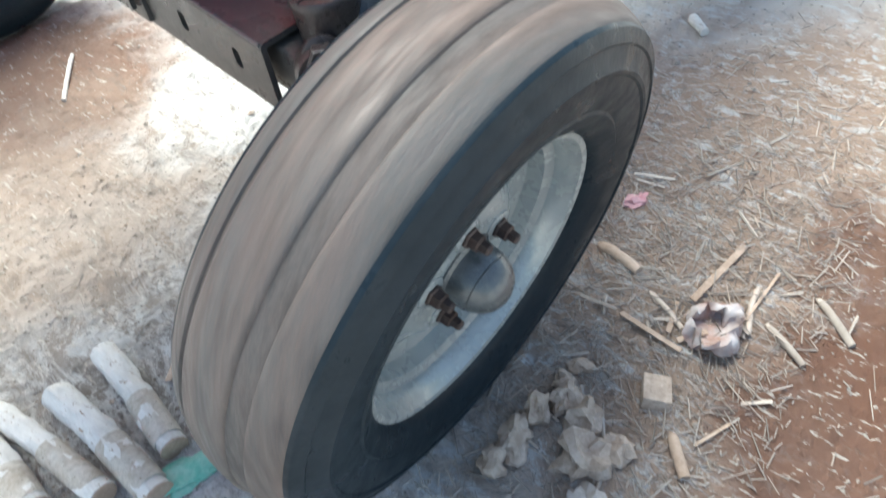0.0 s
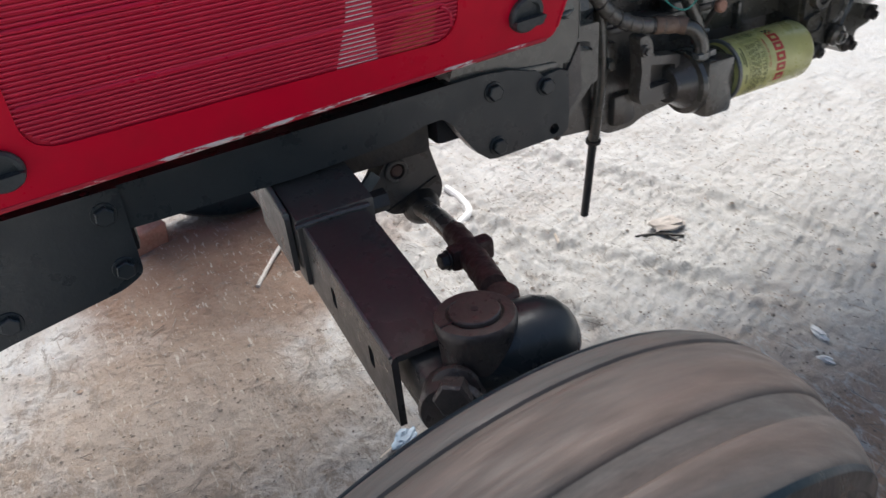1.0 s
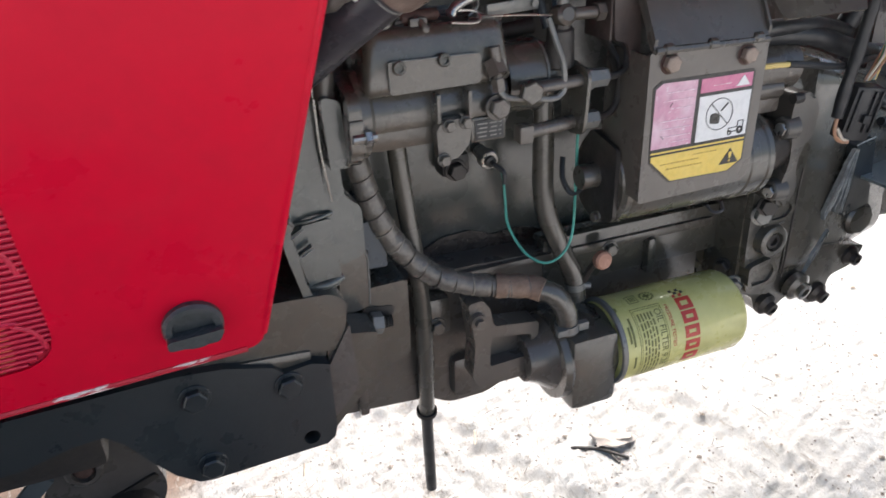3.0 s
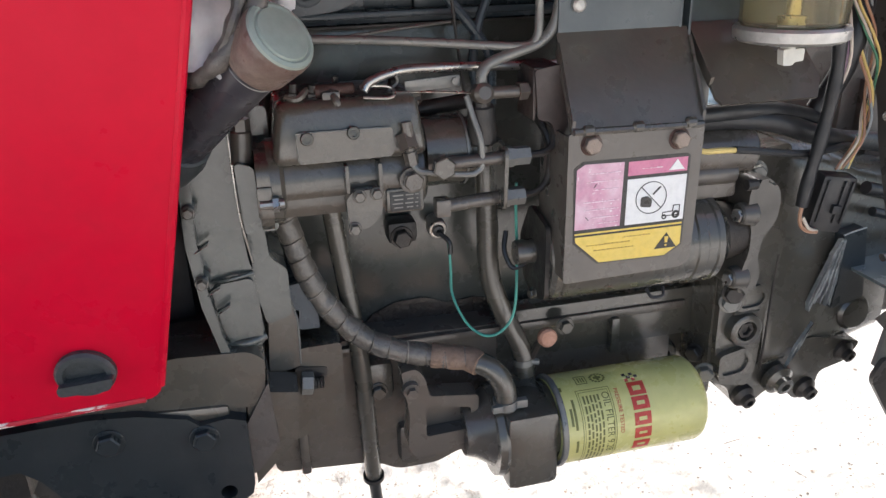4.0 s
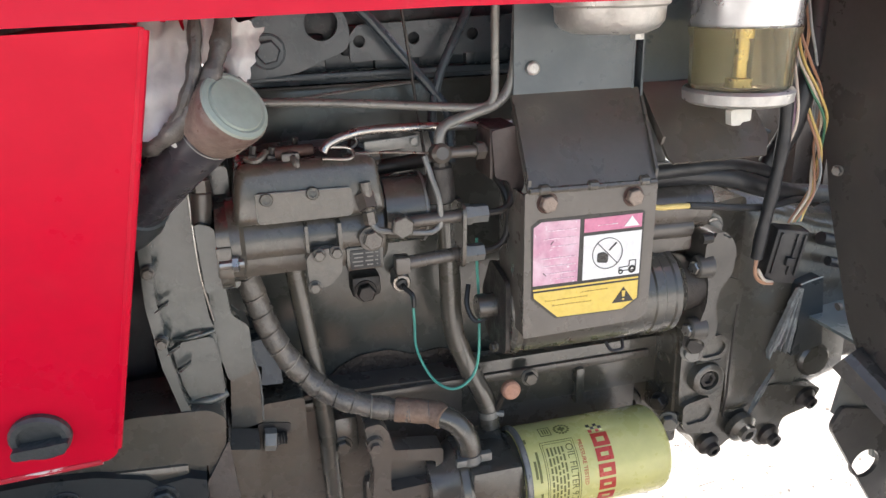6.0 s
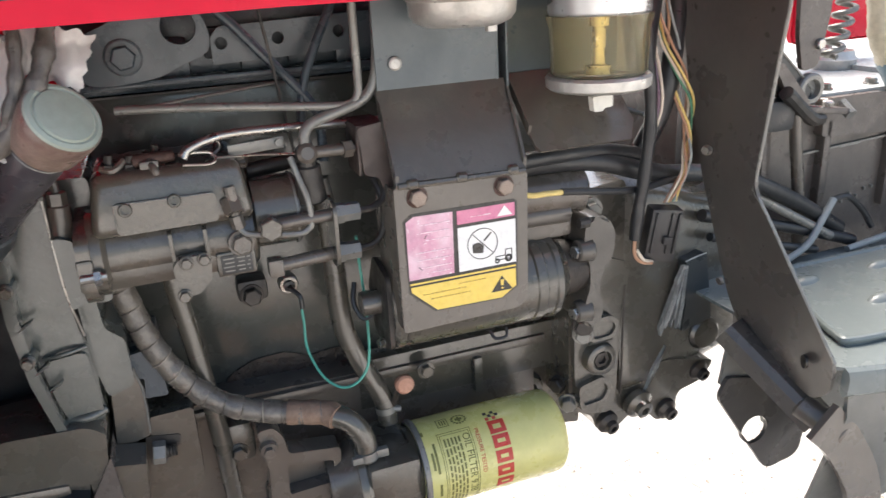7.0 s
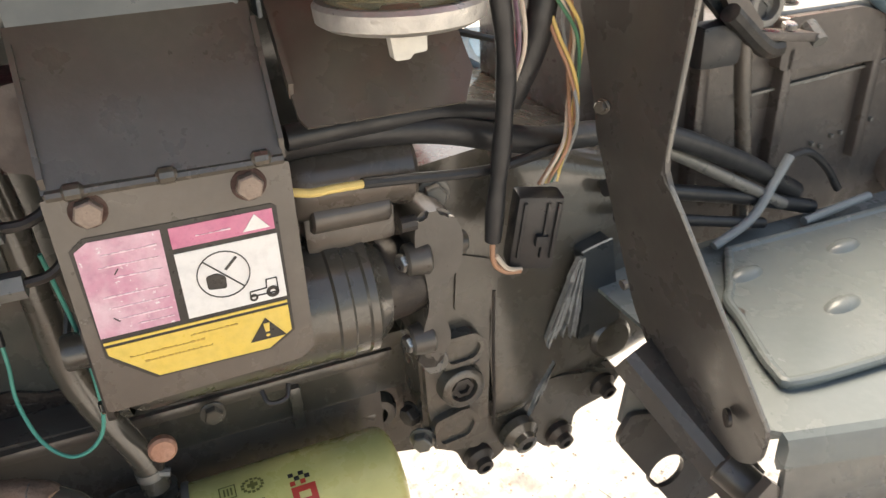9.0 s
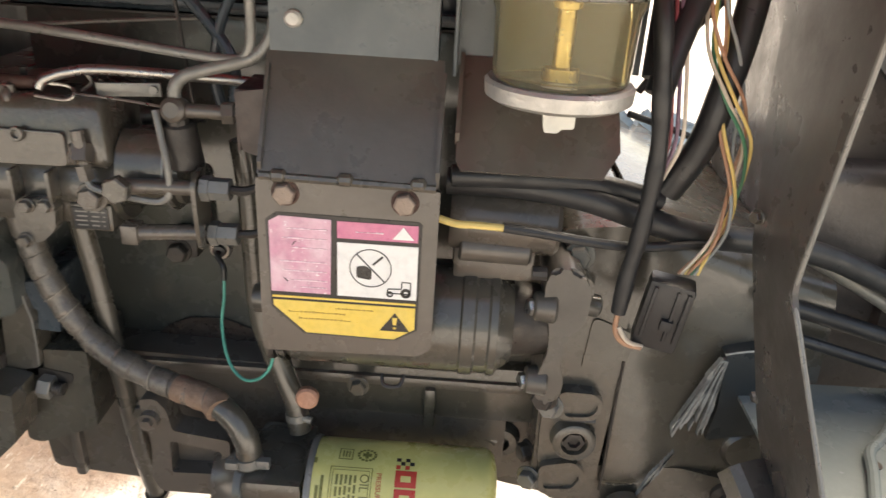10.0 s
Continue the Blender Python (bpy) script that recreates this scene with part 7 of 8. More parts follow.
rings(b, [[M @ Vector((q, yy, zz)) for yy, zz in prof] for q in (0.0, dv.length)])
part("foot_channel", b, BULK, bulkhead)
b = bm_()
tube(b, [d0 + Vector((-0.012, 0.0, -0.006)), (d0 + d1) / 2 + Vector((-0.012, 0, -0.006)), d1 + Vector((-0.012, 0.012, -0.002))], 0.0045, 8, 2)
part("channel_edge", b, PIPE, bulkhead, "bright channel edge")

part("channel_end", simple(rod, (1.046, -0.412, 0.612), (1.066, -0.462, 0.590), 0.0165, 0.0155, 16, 0.003), DUSTY, bulkhead, "brown rounded end of the channel")

# step bracket with a round hole
b = bm_()
pb = rounded([(0.998, 0.586), (1.012, 0.612), (1.060, 0.600), (1.150, 0.520), (1.142, 0.462), (1.088, 0.452)], [0.012, 0.006, 0.006, 0.010, 0.016, 0.014])
plate(b, pb, "y", -0.3325, -0.3265, [disc(1.062, 0.522, 0.0205, 24)])
stepb = part("step_bracket", b, BULK, tractor, "grey-brown bracket plate with a round hole")
b = bm_()
plate(b, [(1.006, 0.600), (1.014, 0.655), (1.034, 0.668), (1.052, 0.655), (1.10, 0.61), (1.09, 0.585)], "y", -0.3262, -0.320)
part("bracket_web", b, SKIRT, stepb)
b = bm_()
for yy in (-0.462,):
    pts = [Vector((1.028, yy, 0.622)), Vector((1.062, yy, 0.585)), Vector((1.105, yy, 0.510)), Vector((1.126, yy, 0.40)), Vector((1.128, yy, 0.36))]
    path = smooth_path(pts, 5)
    loops = []
    for i, q in enumerate(path):
        d = (path[min(i + 1, len(path) - 1)] - path[max(i - 1, 0)]).normalized()
        nn = Vector((d.z, 0, -d.x)) * 0.024
        loops.append([q + nn + Vector((0, -0.004, 0)), q + nn + Vector((0, 0.004, 0)), q - nn + Vector((0, 0.004, 0)), q - nn + Vector((0, -0.004, 0))])
    rings(b, loops)
part("step_hanger", b, DUSTY, stepb, "bent grey flat bar")
b = bm_()
plate(b, [(1.09, 0.61), (1.30, 0.56), (1.30, 0.44), (1.12, 0.49)], "y", -0.29, -0.283)
part("inner_gusset", b, STEP, stepb)

# ---- foot platform ----
Z = 0.683
edge = lambda x: -0.458 - 0.25 * (x - 1.037)
b = bm_()
outline = [(1.040, -0.20), (1.040, -0.452), (1.052, -0.462), (1.80, edge(1.80)), (1.80, -0.18)]
plate(b, outline, "z", Z - 0.004, Z)
plat = part("foot_platform", b, STEP, tractor, "pale grey-blue pressed steel footplate")
b = bm_()
loops = []
for x in (1.050, 1.25, 1.5, 1.80):
    y = edge(x)
    loops.append([Vector((x, y, Z)), Vector((x, y - 0.006, Z - 0.003)), Vector((x, y - 0.009, Z - 0.010)), Vector((x, y - 0.008, Z - 0.030)), Vector((x, y - 0.002, Z - 0.036)), Vector((x, y + 0.002, Z - 0.030)), Vector((x, y + 0.002, Z - 0.006))])
rings(b, loops)
part("rolled_rim", b, STEP, plat)
b = bm_()
rings(b, [[Vector((x, edge(x) - 0.003, Z - 0.030)), Vector((x, edge(x) - 0.006, Z - 0.060)), Vector((x, -0.42, Z - 0.245)), Vector((x, -0.416, Z - 0.245)), Vector((x, edge(x) + 0.001, Z - 0.060)), Vector((x, edge(x) + 0.001, Z - 0.030))] for x in (1.056, 1.25, 1.5, 1.80)])
part("skirt", b, SKIRT, plat, "dull brown-grey skirt below the rim")
b = bm_()
pan = rounded([(1.196, -0.232), (1.142, -0.296), (1.128, -0.310), (1.118, -0.340), (1.084, -0.425), (1.105, -0.430), (1.76, -0.462), (1.76, -0.232)], [0.01, 0.01, 0.008, 0.008, 0.02, 0.02, 0, 0], 5)
plate(b, pan, "z", Z, Z + 0.007)
part("raised_pan", b, STEP, plat)
b = bm_()
tube(b, [(x, y, Z + 0.006) for x, y in ((1.196, -0.232), (1.150, -0.288), (1.129, -0.310), (1.118, -0.340), (1.092, -0.408), (1.106, -0.427), (1.25, -0.4355), (1.50, -0.448), (1.757, -0.460))], 0.0050, 10, 6)
tube(b, [(1.196, -0.233, Z + 0.006), (1.4, -0.234, Z + 0.006), (1.757, -0.234, Z + 0.006)], 0.005, 8, 3)
part("pan_rim", b, STEP, plat)
BUMPS = [(1.176 + 0.129 * i, -0.279) for i in range(5)] + [(1.216 + 0.127 * i, -0.360) for i in range(5)]
for x, y in BUMPS:
    b = bm_()
    nn = 14
    loops = [[Vector((x + 0.023 * q * math.cos(k * math.tau / nn) + 0.006 * q * math.sin(k * math.tau / nn), y + 0.0115 * q * math.sin(k * math.tau / nn), Z + h)) for k in range(nn)] for q, h in ((1.0, 0.0065), (0.8, 0.0105), (0.45, 0.013), (0.05, 0.0135))]
    rings(b, loops)
    part("tread_bump", b, STEP, plat)
part("hole", simple(lathe, [(0.0, 0.012), (0.0006, 0.012), (0.0006, 0.0)], (1.297, -0.486, Z + 0.0002), (0, 0, 1), 18, False), IRON, plat)
part("hole", simple(lathe, [(0.0, 0.006), (0.0006, 0.006), (0.0006, 0.0)], (1.1245, -0.328, Z + 0.0075), (0, 0, 1), 12, False), IRON, plat)

# ---- gearbox and levers ----
b = bm_()
secs = []
for x, w, zlo, zhi in ((1.10, 0.15, 0.56, 0.90), (1.25, 0.15, 0.55, 0.90), (1.60, 0.155, 0.54, 0.89), (2.3, 0.17, 0.50, 0.89)):
    secs.append([Vector((x, yy, zz)) for yy, zz in rounded([(-w, zlo), (w, zlo), (w, zhi), (-w, zhi)], 0.02, 4)])
rings(b, secs)
gearbox = part("gearbox", b, GEAR, tractor, "brown-grey gearbox housing")
# cover and lids: brightness of the open sky is in their colour
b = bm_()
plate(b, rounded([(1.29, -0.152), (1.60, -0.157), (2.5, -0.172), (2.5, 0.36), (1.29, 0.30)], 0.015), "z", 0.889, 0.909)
part("top_cover", b, DECK, gearbox, "dusty top cover, painted pale for the sky's glare")
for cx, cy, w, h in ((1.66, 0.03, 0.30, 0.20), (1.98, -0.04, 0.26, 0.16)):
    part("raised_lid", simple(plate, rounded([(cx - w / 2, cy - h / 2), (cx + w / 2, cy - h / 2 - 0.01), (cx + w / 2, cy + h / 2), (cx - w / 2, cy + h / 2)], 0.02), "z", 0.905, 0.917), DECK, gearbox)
for x, y in ((1.33, -0.125), (1.42, -0.125), (1.52, -0.125), (1.64, -0.125), (1.78, -0.125), (1.33, 0.0), (1.9, -0.125)):
    piece("bolt", BOLT, gearbox, toward((x, y, 0.909), (0, 0, 1), 10))
part("seam", simple(box, (1.45, -0.1555, 0.835), (0.40, 0.003, 0.003), 0, Euler((0, radians(-3), 0)).to_matrix()), PIPE, gearbox)
b = bm_()
lathe(b, [(0, 0.034), (0.02, 0.038), (0.024, 0.034), (0.034, 0.031), (0.036, 0)], (1.505, 0.030, 0.905), (0, 0, 1), 26)
part("filler_plug", b, ALU, gearbox, "pale round filler plug")
b = bm_()
tube(b, [(1.535, -0.160, 0.700), (1.580, -0.185, 0.715), (1.613, -0.188, 0.748), (1.626, -0.186, 0.800), (1.610, -0.180, 0.845), (1.575, -0.160, 0.880)], 0.026, 18, 6, lambda q: 0.028 - 0.006 * math.sin(q * 9) + 0.001 * math.sin(q * 130))
part("brake_housing", b, BROWNCAST, gearbox, "curved rusty brake casting")
part("rusty_web", simple(plate, rounded([(1.62, 0.71), (1.70, 0.722), (1.775, 0.765), (1.71, 0.838), (1.63, 0.855)], 0.012), "y", -0.172, -0.15), BROWNCAST, gearbox)
b = bm_()
lathe(b, [(0, 0.056), (0.015, 0.054), (0.028, 0.042), (0.033, 0.022), (0.034, 0.0)], (1.545, -0.150, 0.692), (0.05, -0.75, 0.6), 28)
part("round_cover", b, BROWNCAST, gearbox)
part("paint_scrape", simple(tube, [(1.345, -0.1515, 0.826), (1.42, -0.152, 0.832), (1.50, -0.1535, 0.838), (1.568, -0.155, 0.843)], 0.0024, 6, 5, lambda q: 0.0017 + 0.0009 * math.sin(q * 260)), CHALK, gearbox, "pale line scraped along the casting")
part("side_step", simple(plate, rounded([(1.292, 0.905), (1.292, 0.850), (1.435, 0.842), (1.435, 0.893), (1.40, 0.905)], 0.006), "y", -0.166, -0.148), GEAR, gearbox)
for x in (1.195, 1.306, 1.437, 1.52):
    part("casting_rib", simple(box, (x, -0.156, 0.80), (0.014, 0.020, 0.15), 0.004), GEAR, gearbox)
random.seed(31)
for k in range(8):
    part("casting_mark", simple(box, (1.36 + 0.0145 * k + random.uniform(-0.002, 0.002), -0.1535, 0.745 + 0.002 * k + random.uniform(-0.006, 0.006)), (0.004, 0.007, 0.005), 0.001), PIPE, gearbox)
b = bm_()
tube(b, [(1.18, -0.205, 0.93), (1.235, -0.195, 0.89), (1.26, -0.19, 0.885)], 0.010, 10)
part("pedal_arm", b, IRON, gearbox)
b = bm_()
box(b, (2.06, 0.20, 0.955), (0.24, 0.16, 0.10), 0.014)
part("valve_block", b, DUSTY, gearbox, "grey valve block on the cover")
for x, y in ((1.98, 0.16), (2.06, 0.155), (2.14, 0.16)):
    part("valve_cap", simple(lathe, [(0, 0.018), (0.02, 0.018), (0.024, 0.012), (0.035, 0.012), (0.036, 0)], (x, y, 1.004), (0, 0, 1), 14, False), IRON, gearbox)
b = bm_()
box(b, (2.0, -0.14, 0.70), (0.62, 0.50, 0.36), 0.05)
part("rear_axle_housing", b, BROWNCAST, gearbox, "brown-stained rear axle housing")
b = bm_()
tube(b, [(1.62, 0.16, 0.91), (1.66, 0.17, 1.00), (1.78, 0.20, 1.03), (1.98, 0.24, 1.00)], 0.010, 10)
part("hydraulic_pipe", b, PIPE, gearbox)
b = bm_()
tube(b, [(1.55, -0.148, 0.922), (1.66, -0.178, 0.890), (1.78, -0.195, 0.862), (1.98, -0.20, 0.85)], 0.018, 12)
part("hydraulic_pipe", b, BLACK, gearbox)
b = bm_()
tube(b, [(1.212, -0.192, 0.905), (1.222, -0.190, 0.850), (1.238, -0.187, 0.780), (1.255, -0.182, 0.690)], 0.0085, 12)
link = part("brake_rod", b, DUSTY, tractor, "grey brake rod")
b = bm_()
plate(b, rounded([(1.205, 1.16), (1.270, 1.16), (1.266, 1.02), (1.254, 0.955), (1.228, 0.950), (1.216, 1.00)], 0.008), "y", -0.180, -0.172)
plate(b, rounded([(1.166, 0.965), (1.180, 0.968), (1.232, 0.912), (1.230, 0.896), (1.212, 0.893)], 0.004), "y", -0.196, -0.186)
box(b, (1.262, -0.188, 0.8965), (0.096, 0.024, 0.009), 0.002, Euler((0, radians(8), 0)).to_matrix())
part("pedal_lever", b, GEAR, link, "greasy pedal lever")
b = bm_()
lathe(b, [(0, 0.0215), (0.010, 0.0215), (0.012, 0.019), (0.012, 0.0135), (0.004, 0.0125), (0.004, 0.0)], (1.238, -0.180, 0.927), NEAR, 24, False)
part("pivot_ring", b, PIPE, link, "worn grey pivot ring")
part("pivot_block", simple(box, (1.180, -0.188, 0.898), (0.050, 0.03, 0.044), 0.010), BLACK, link, "black rubber pivot block")
piece("bolt", BOLT_BARE, link, toward((1.270, -0.190, 0.902), (0, -0.2, 1), 10))
piece("bolt", BOLT_BARE, link, toward((1.252, -0.180, 0.985), NEAR, 10))
part("pivot_bolt", simple(rod, (1.305, -0.20, 0.886), (1.305, -0.18, 0.900), 0.008, seg=8), PIPE, link)
b = bm_()
tube(b, [(1.284 + 0.0125 * math.cos(k * math.tau / 8) + 0.0006 * k, -0.170 + 0.0125 * math.sin(k * math.tau / 8), 0.962 + 0.0021 * k) for k in range(57)], 0.0040, 8, 2)
part("spring", b, PIPE, link, "coil spring")
b = bm_()
tube(b, [(1.372, -0.160, 1.16), (1.376, -0.162, 1.08), (1.380, -0.164, 1.02), (1.392, -0.166, 0.975), (1.410, -0.168, 0.946)], 0.0225, 16, 8, lambda q: 0.0225 + 0.0010 * math.sin(q * 120) + 0.0006 * math.sin(q * 310))
lever = part("taped_hose", b, W_SAND, tractor, "bent hose wrapped in sand and blue tape")
b = bm_()
tube(b, [(1.404, -0.168, 0.956), (1.424, -0.169, 0.926), (1.458, -0.171, 0.903), (1.480, -0.172, 0.894)], 0.0232, 16, 8, lambda q: 0.0234 + 0.0009 * math.sin(q * 180))
part("blue_tape", b, W_BLUE, lever)
b = bm_()
tube(b, [(1.472, -0.172, 0.897), (1.505, -0.176, 0.886), (1.545, -0.184, 0.880), (1.575, -0.190, 0.880)], 0.0215, 16)
part("tape_end", b, W_SAND, lever)
b = bm_()
tube(b, [(1.05, -0.215, 0.785), (1.15, -0.205, 0.755), (1.25, -0.20, 0.725), (1.34, -0.20, 0.695)], 0.0085, 12)
tube(b, [(1.06, -0.222, 0.755), (1.15, -0.215, 0.728), (1.26, -0.21, 0.697)], 0.006, 12)
hoses = part("black_hose", b, BLACK, tractor, "black hoses running back along the gearbox")
part("steel_pipe", simple(tube, [(1.06, -0.205, 0.838), (1.14, -0.203, 0.797), (1.20, -0.203, 0.763), (1.29, -0.205, 0.712)], 0.0068, 12), PIPE, hoses, "grey steel pipe beside the hoses")
b = bm_()
tube(b, [(1.185, -0.222, 0.692), (1.235, -0.218, 0.712), (1.268, -0.208, 0.742), (1.291, -0.202, 0.767)], 0.0052, 10)
tube(b, [(1.31, -0.22, 0.692), (1.36, -0.218, 0.697), (1.41, -0.215, 0.700)], 0.005, 10)
loose = part("loose_lead", b, W_GREY, tractor, "grey lead with taped ends")
b = bm_()
tube(b, [(1.290, -0.202, 0.766), (1.318, -0.201, 0.766), (1.350, -0.200, 0.742), (1.372, -0.203, 0.712)], 0.0045, 10)
part("black_end", b, BLACK, loose)
b = bm_()
plate(b, rounded([(1.075, 0.80), (1.205, 0.80), (1.225, 0.90), (1.205, 1.02), (1.215, 1.26), (1.075, 1.26)], 0.02), "y", -0.12, 0.12)
part("pedestal", b, GEAR, tractor, "dark greasy pedestal behind the bulkhead")
b = bm_()
plate(b, rounded([(1.085, 1.02), (1.11, 1.045), (1.245, 0.925), (1.24, 0.890), (1.20, 0.885), (1.195, 0.915)], 0.010), "y", -0.185, -0.175)
arm = part("pedal_plate", b, RAIL, tractor, "dark blue-grey pedal arm with a worn edge")
part("worn_edge", simple(tube, [(1.112, -0.1855, 1.045), (1.18, -0.1855, 0.985), (1.244, -0.1855, 0.926)], 0.0016, 6, 3), PIPE, arm)
b = bm_()
lathe(b, [(0, 0.030), (0.006, 0.034), (0.020, 0.034), (0.026, 0.028), (0.028, 0.0)], (1.20, -0.125, 1.035), NEAR, 24, False)
part("cream_cap", b, WHITEPLASTIC, tractor, "cream plastic reservoir cap")
b = bm_()
box(b, (1.53, 0.06, 1.03), (0.20, 0.03, 0.16), 0.02)
part("red_bracket", b, RED, tractor, "red painted bracket behind the gearbox")
for x, y in ((1.87, 0.197), (2.02, 0.222), (1.896, 0.033), (1.583, -0.073), (1.70, -0.10), (1.80, 0.10)):
    part("cover_bolt", simple(lathe, [(0, 0.020), (0.006, 0.020), (0.007, 0.013), (0.020, 0.013), (0.022, 0.0)], (x, y, 0.908), (0, 0, 1), 10, False), IRON, gearbox, "dark bolt on the cover")
for x in (2.15, 2.30):
    part("hydraulic_block", simple(box, (x, -0.02, 0.955), (0.06, 0.14, 0.11), 0.02), IRON, gearbox)


# ---- things lying on the ground ----
def at_ground(x, y, dz=0.0):
    return Vector((x, y, ground_height(x, y) + dz))


def lump(name, x, y, size, mat, label, category, group="", seed=0, flat=0.7):
    random.seed(seed)
    b = bm_()
    bmesh.ops.create_icosphere(b, subdivisions=3, radius=1.0)
    for v in b.verts:
        d = 1 + 0.38 * noise.noise(v.co * 1.3 + Vector((seed, 0, 0))) + 0.30 * noise.cell(v.co * 1.7 + Vector((0, seed, 0.3))) + 0.16 * noise.noise(v.co * 5 + Vector((0, seed, 0)))
        v.co = Vector((v.co.x * size[0] * d, v.co.y * size[1] * d, v.co.z * size[2] * d))
    rot = Matrix.Rotation(random.uniform(0, 6), 4, "Z")
    for v in b.verts:
        v.co = rot @ v.co + at_ground(x, y, size[2] * 0.45)
    return thing(name, b, mat, label, category, group, angle=22)


def stick(name, p, q, r, mat, label, category="stick", group="", lift=0.0):
    b = bm_()
    a, c = at_ground(*p, r * 0.7 + lift), at_ground(*q, r * 0.7)
    mid = (a + c) / 2 + Vector((0.004, 0.006, 0.003))
    tube(b, [a, mid, c], r, 12, 16, lambda s: r * (1 + 0.03 * math.sin(s * 40)) * (1 - 0.35 * (s < 0.006)))
    for v in b.verts:
        v.co += Vector((noise.noise(v.co * 38), noise.noise(v.co * 25 + Vector((7, 0, 0))) * 0.4, noise.noise(v.co * 38 + Vector((0, 9, 0))))) * r * 0.18
    ob = thing(name, b, mat, label, category, group)
    if r > 0.015:
        part("bark", simple(tube, [c.lerp(mid, 0.85), c.lerp(mid, 0.5), c.lerp(mid, 0.12)], r * 1.06, 12, 8, lambda s: r * (1.07 + 0.015 * math.sin(s * 90))), BARK, ob, "strip of tan bark left on")
        part("cut_end", simple(lathe, [(0, r * 1.0), (0.002, r * 0.97), (0.003, r * 0.7), (0.0025, 0)], c, c - mid, 14, False), WOODTAN, ob)
    return ob


WHEEL_STICK = "sticks by the wheel"
stick("stick", (-0.458, -0.212), (-0.490, -0.490), 0.024, WOOD, "pale peeled stick lying in the dust by the wheel", group=WHEEL_STICK)
stick("stick", (-0.56, -0.225), (-0.552, -0.538), 0.026, WOOD, "pale peeled stick with a broken end", group=WHEEL_STICK)
stick("stick", (-0.693, -0.20), (-0.691, -0.40), 0.027, WOOD, "pale peeled stick half buried in dust", group=WHEEL_STICK)
stick("stick", (-0.654, -0.14), (-0.607, -0.468), 0.022, WOOD, "pale peeled stick half buried in dust", group=WHEEL_STICK)
stick("wood_piece", (0.277, -0.782), (0.26, -0.877), 0.010, WOODTAN, "short split wood piece among straw", "wood")
stick("stalk", (0.285, -1.105), (0.245, -1.185), 0.006, STRAW, "flat dry straw stalk on the dirt", "stalk", "stalks by the wheel")
stick("stalk", (0.385, -1.15), (0.325, -1.23), 0.007, STRAW, "flat dry straw stalk on the dirt", "stalk", "stalks by the wheel")
stick("stalk", (0.236, -0.915), (0.196, -1.0), 0.005, STRAW, "flat dry straw stalk on the dirt", "stalk", "stalks by the wheel")
stick("stalk", (0.35, -1.06), (0.25, -1.09), 0.005, STRAW, "flat dry straw stalk on the dirt", "stalk", "stalks by the wheel")
for k, (p, q) in enumerate((((0.175, -0.985), (0.240, -0.965)), ((0.255, -0.985), (0.420, -1.000)), ((0.270, -1.075), (0.395, -1.075)), ((0.165, -0.90), (0.155, -1.02)), ((0.17, -1.005), (0.215, -1.035)), ((0.08, -1.145), (0.015, -1.12)), ((-0.42, -0.36), (-0.37, -0.325)))):
    b = bm_()
    A, B = at_ground(*p, 0.006), at_ground(*q, 0.008)
    d = B - A
    box(b, (A + B) / 2, (d.length, 0.009 + 0.004 * math.sin(k * 2.3), 0.0025), 0.001, Matrix.Rotation(math.atan2(d.y, d.x), 3, "Z") @ Matrix.Rotation(0.25 * math.sin(k * 1.7), 3, "X"))
    thing("wood_strip", b, WOODTAN, "flat split strip of dry wood on the litter", "wood", "wood strips in the litter")
stick("wood_chip", (0.012, -1.085), (-0.04, -1.135), 0.009, WOODTAN, "flat tan wood chip on the dirt", "wood")
stick("wood_chip", (1.055, -0.545), (1.010, -0.605), 0.012, WOOD, "pale flat wood chip on the dirt", "wood")
stick("twig", (0.892, 0.221), (0.982, 0.128), 0.004, IRON, "dark crooked twig on pale dust", "twig", "twigs")
stick("twig", (0.94, 0.20), (0.96, 0.13), 0.003, IRON, "dark small twig on pale dust", "twig", "twigs")
stick("twig", (0.045, 0.78), (-0.085, 0.60), 0.006, WOOD, "thin pale curved twig on brown soil", "twig", "twigs")
lump("clod", -0.041, -0.960, (0.036, 0.028, 0.026), CLOD, "broken brown earth clod beside the tyre", "clod", "clods by the tyre", 1)
lump("clod", -0.105, -1.005, (0.042, 0.032, 0.030), CLOD, "broken brown earth clod beside the tyre", "clod", "clods by the tyre", 2)
lump("clod", -0.06, -1.035, (0.026, 0.022, 0.018), CLOD, "small brown earth clod beside the tyre", "clod", "clods by the tyre", 13)
lump("clod", -0.137, -0.900, (0.03, 0.02, 0.026), CLOD, "broken chunk of dry brown earth by the tyre", "clod", "clods by the tyre", 30)
lump("clod", -0.086, -0.900, (0.026, 0.02, 0.03), CLOD, "broken chunk of dry brown earth by the tyre", "clod", "clods by the tyre", 31)
lump("clod", -0.082, -0.901, (0.024, 0.022, 0.026), CLOD, "broken chunk of dry brown earth by the tyre", "clod", "clods by the tyre", 32)
lump("clod", -0.034, -0.922, (0.03, 0.018, 0.026), CLOD, "broken chunk of dry brown earth by the tyre", "clod", "clods by the tyre", 33)
lump("clod", -0.009, -0.900, (0.02, 0.016, 0.016), CLOD, "broken chunk of dry brown earth by the tyre", "clod", "clods by the tyre", 34)
lump("clod", -0.195, -0.900, (0.026, 0.022, 0.022), CLOD, "broken chunk of dry brown earth by the tyre", "clod", "clods by the tyre", 35)
lump("clod", 0.035, -0.907, (0.022, 0.014, 0.012), CLOD, "broken chunk of dry brown earth by the tyre", "clod", "clods by the tyre", 36)
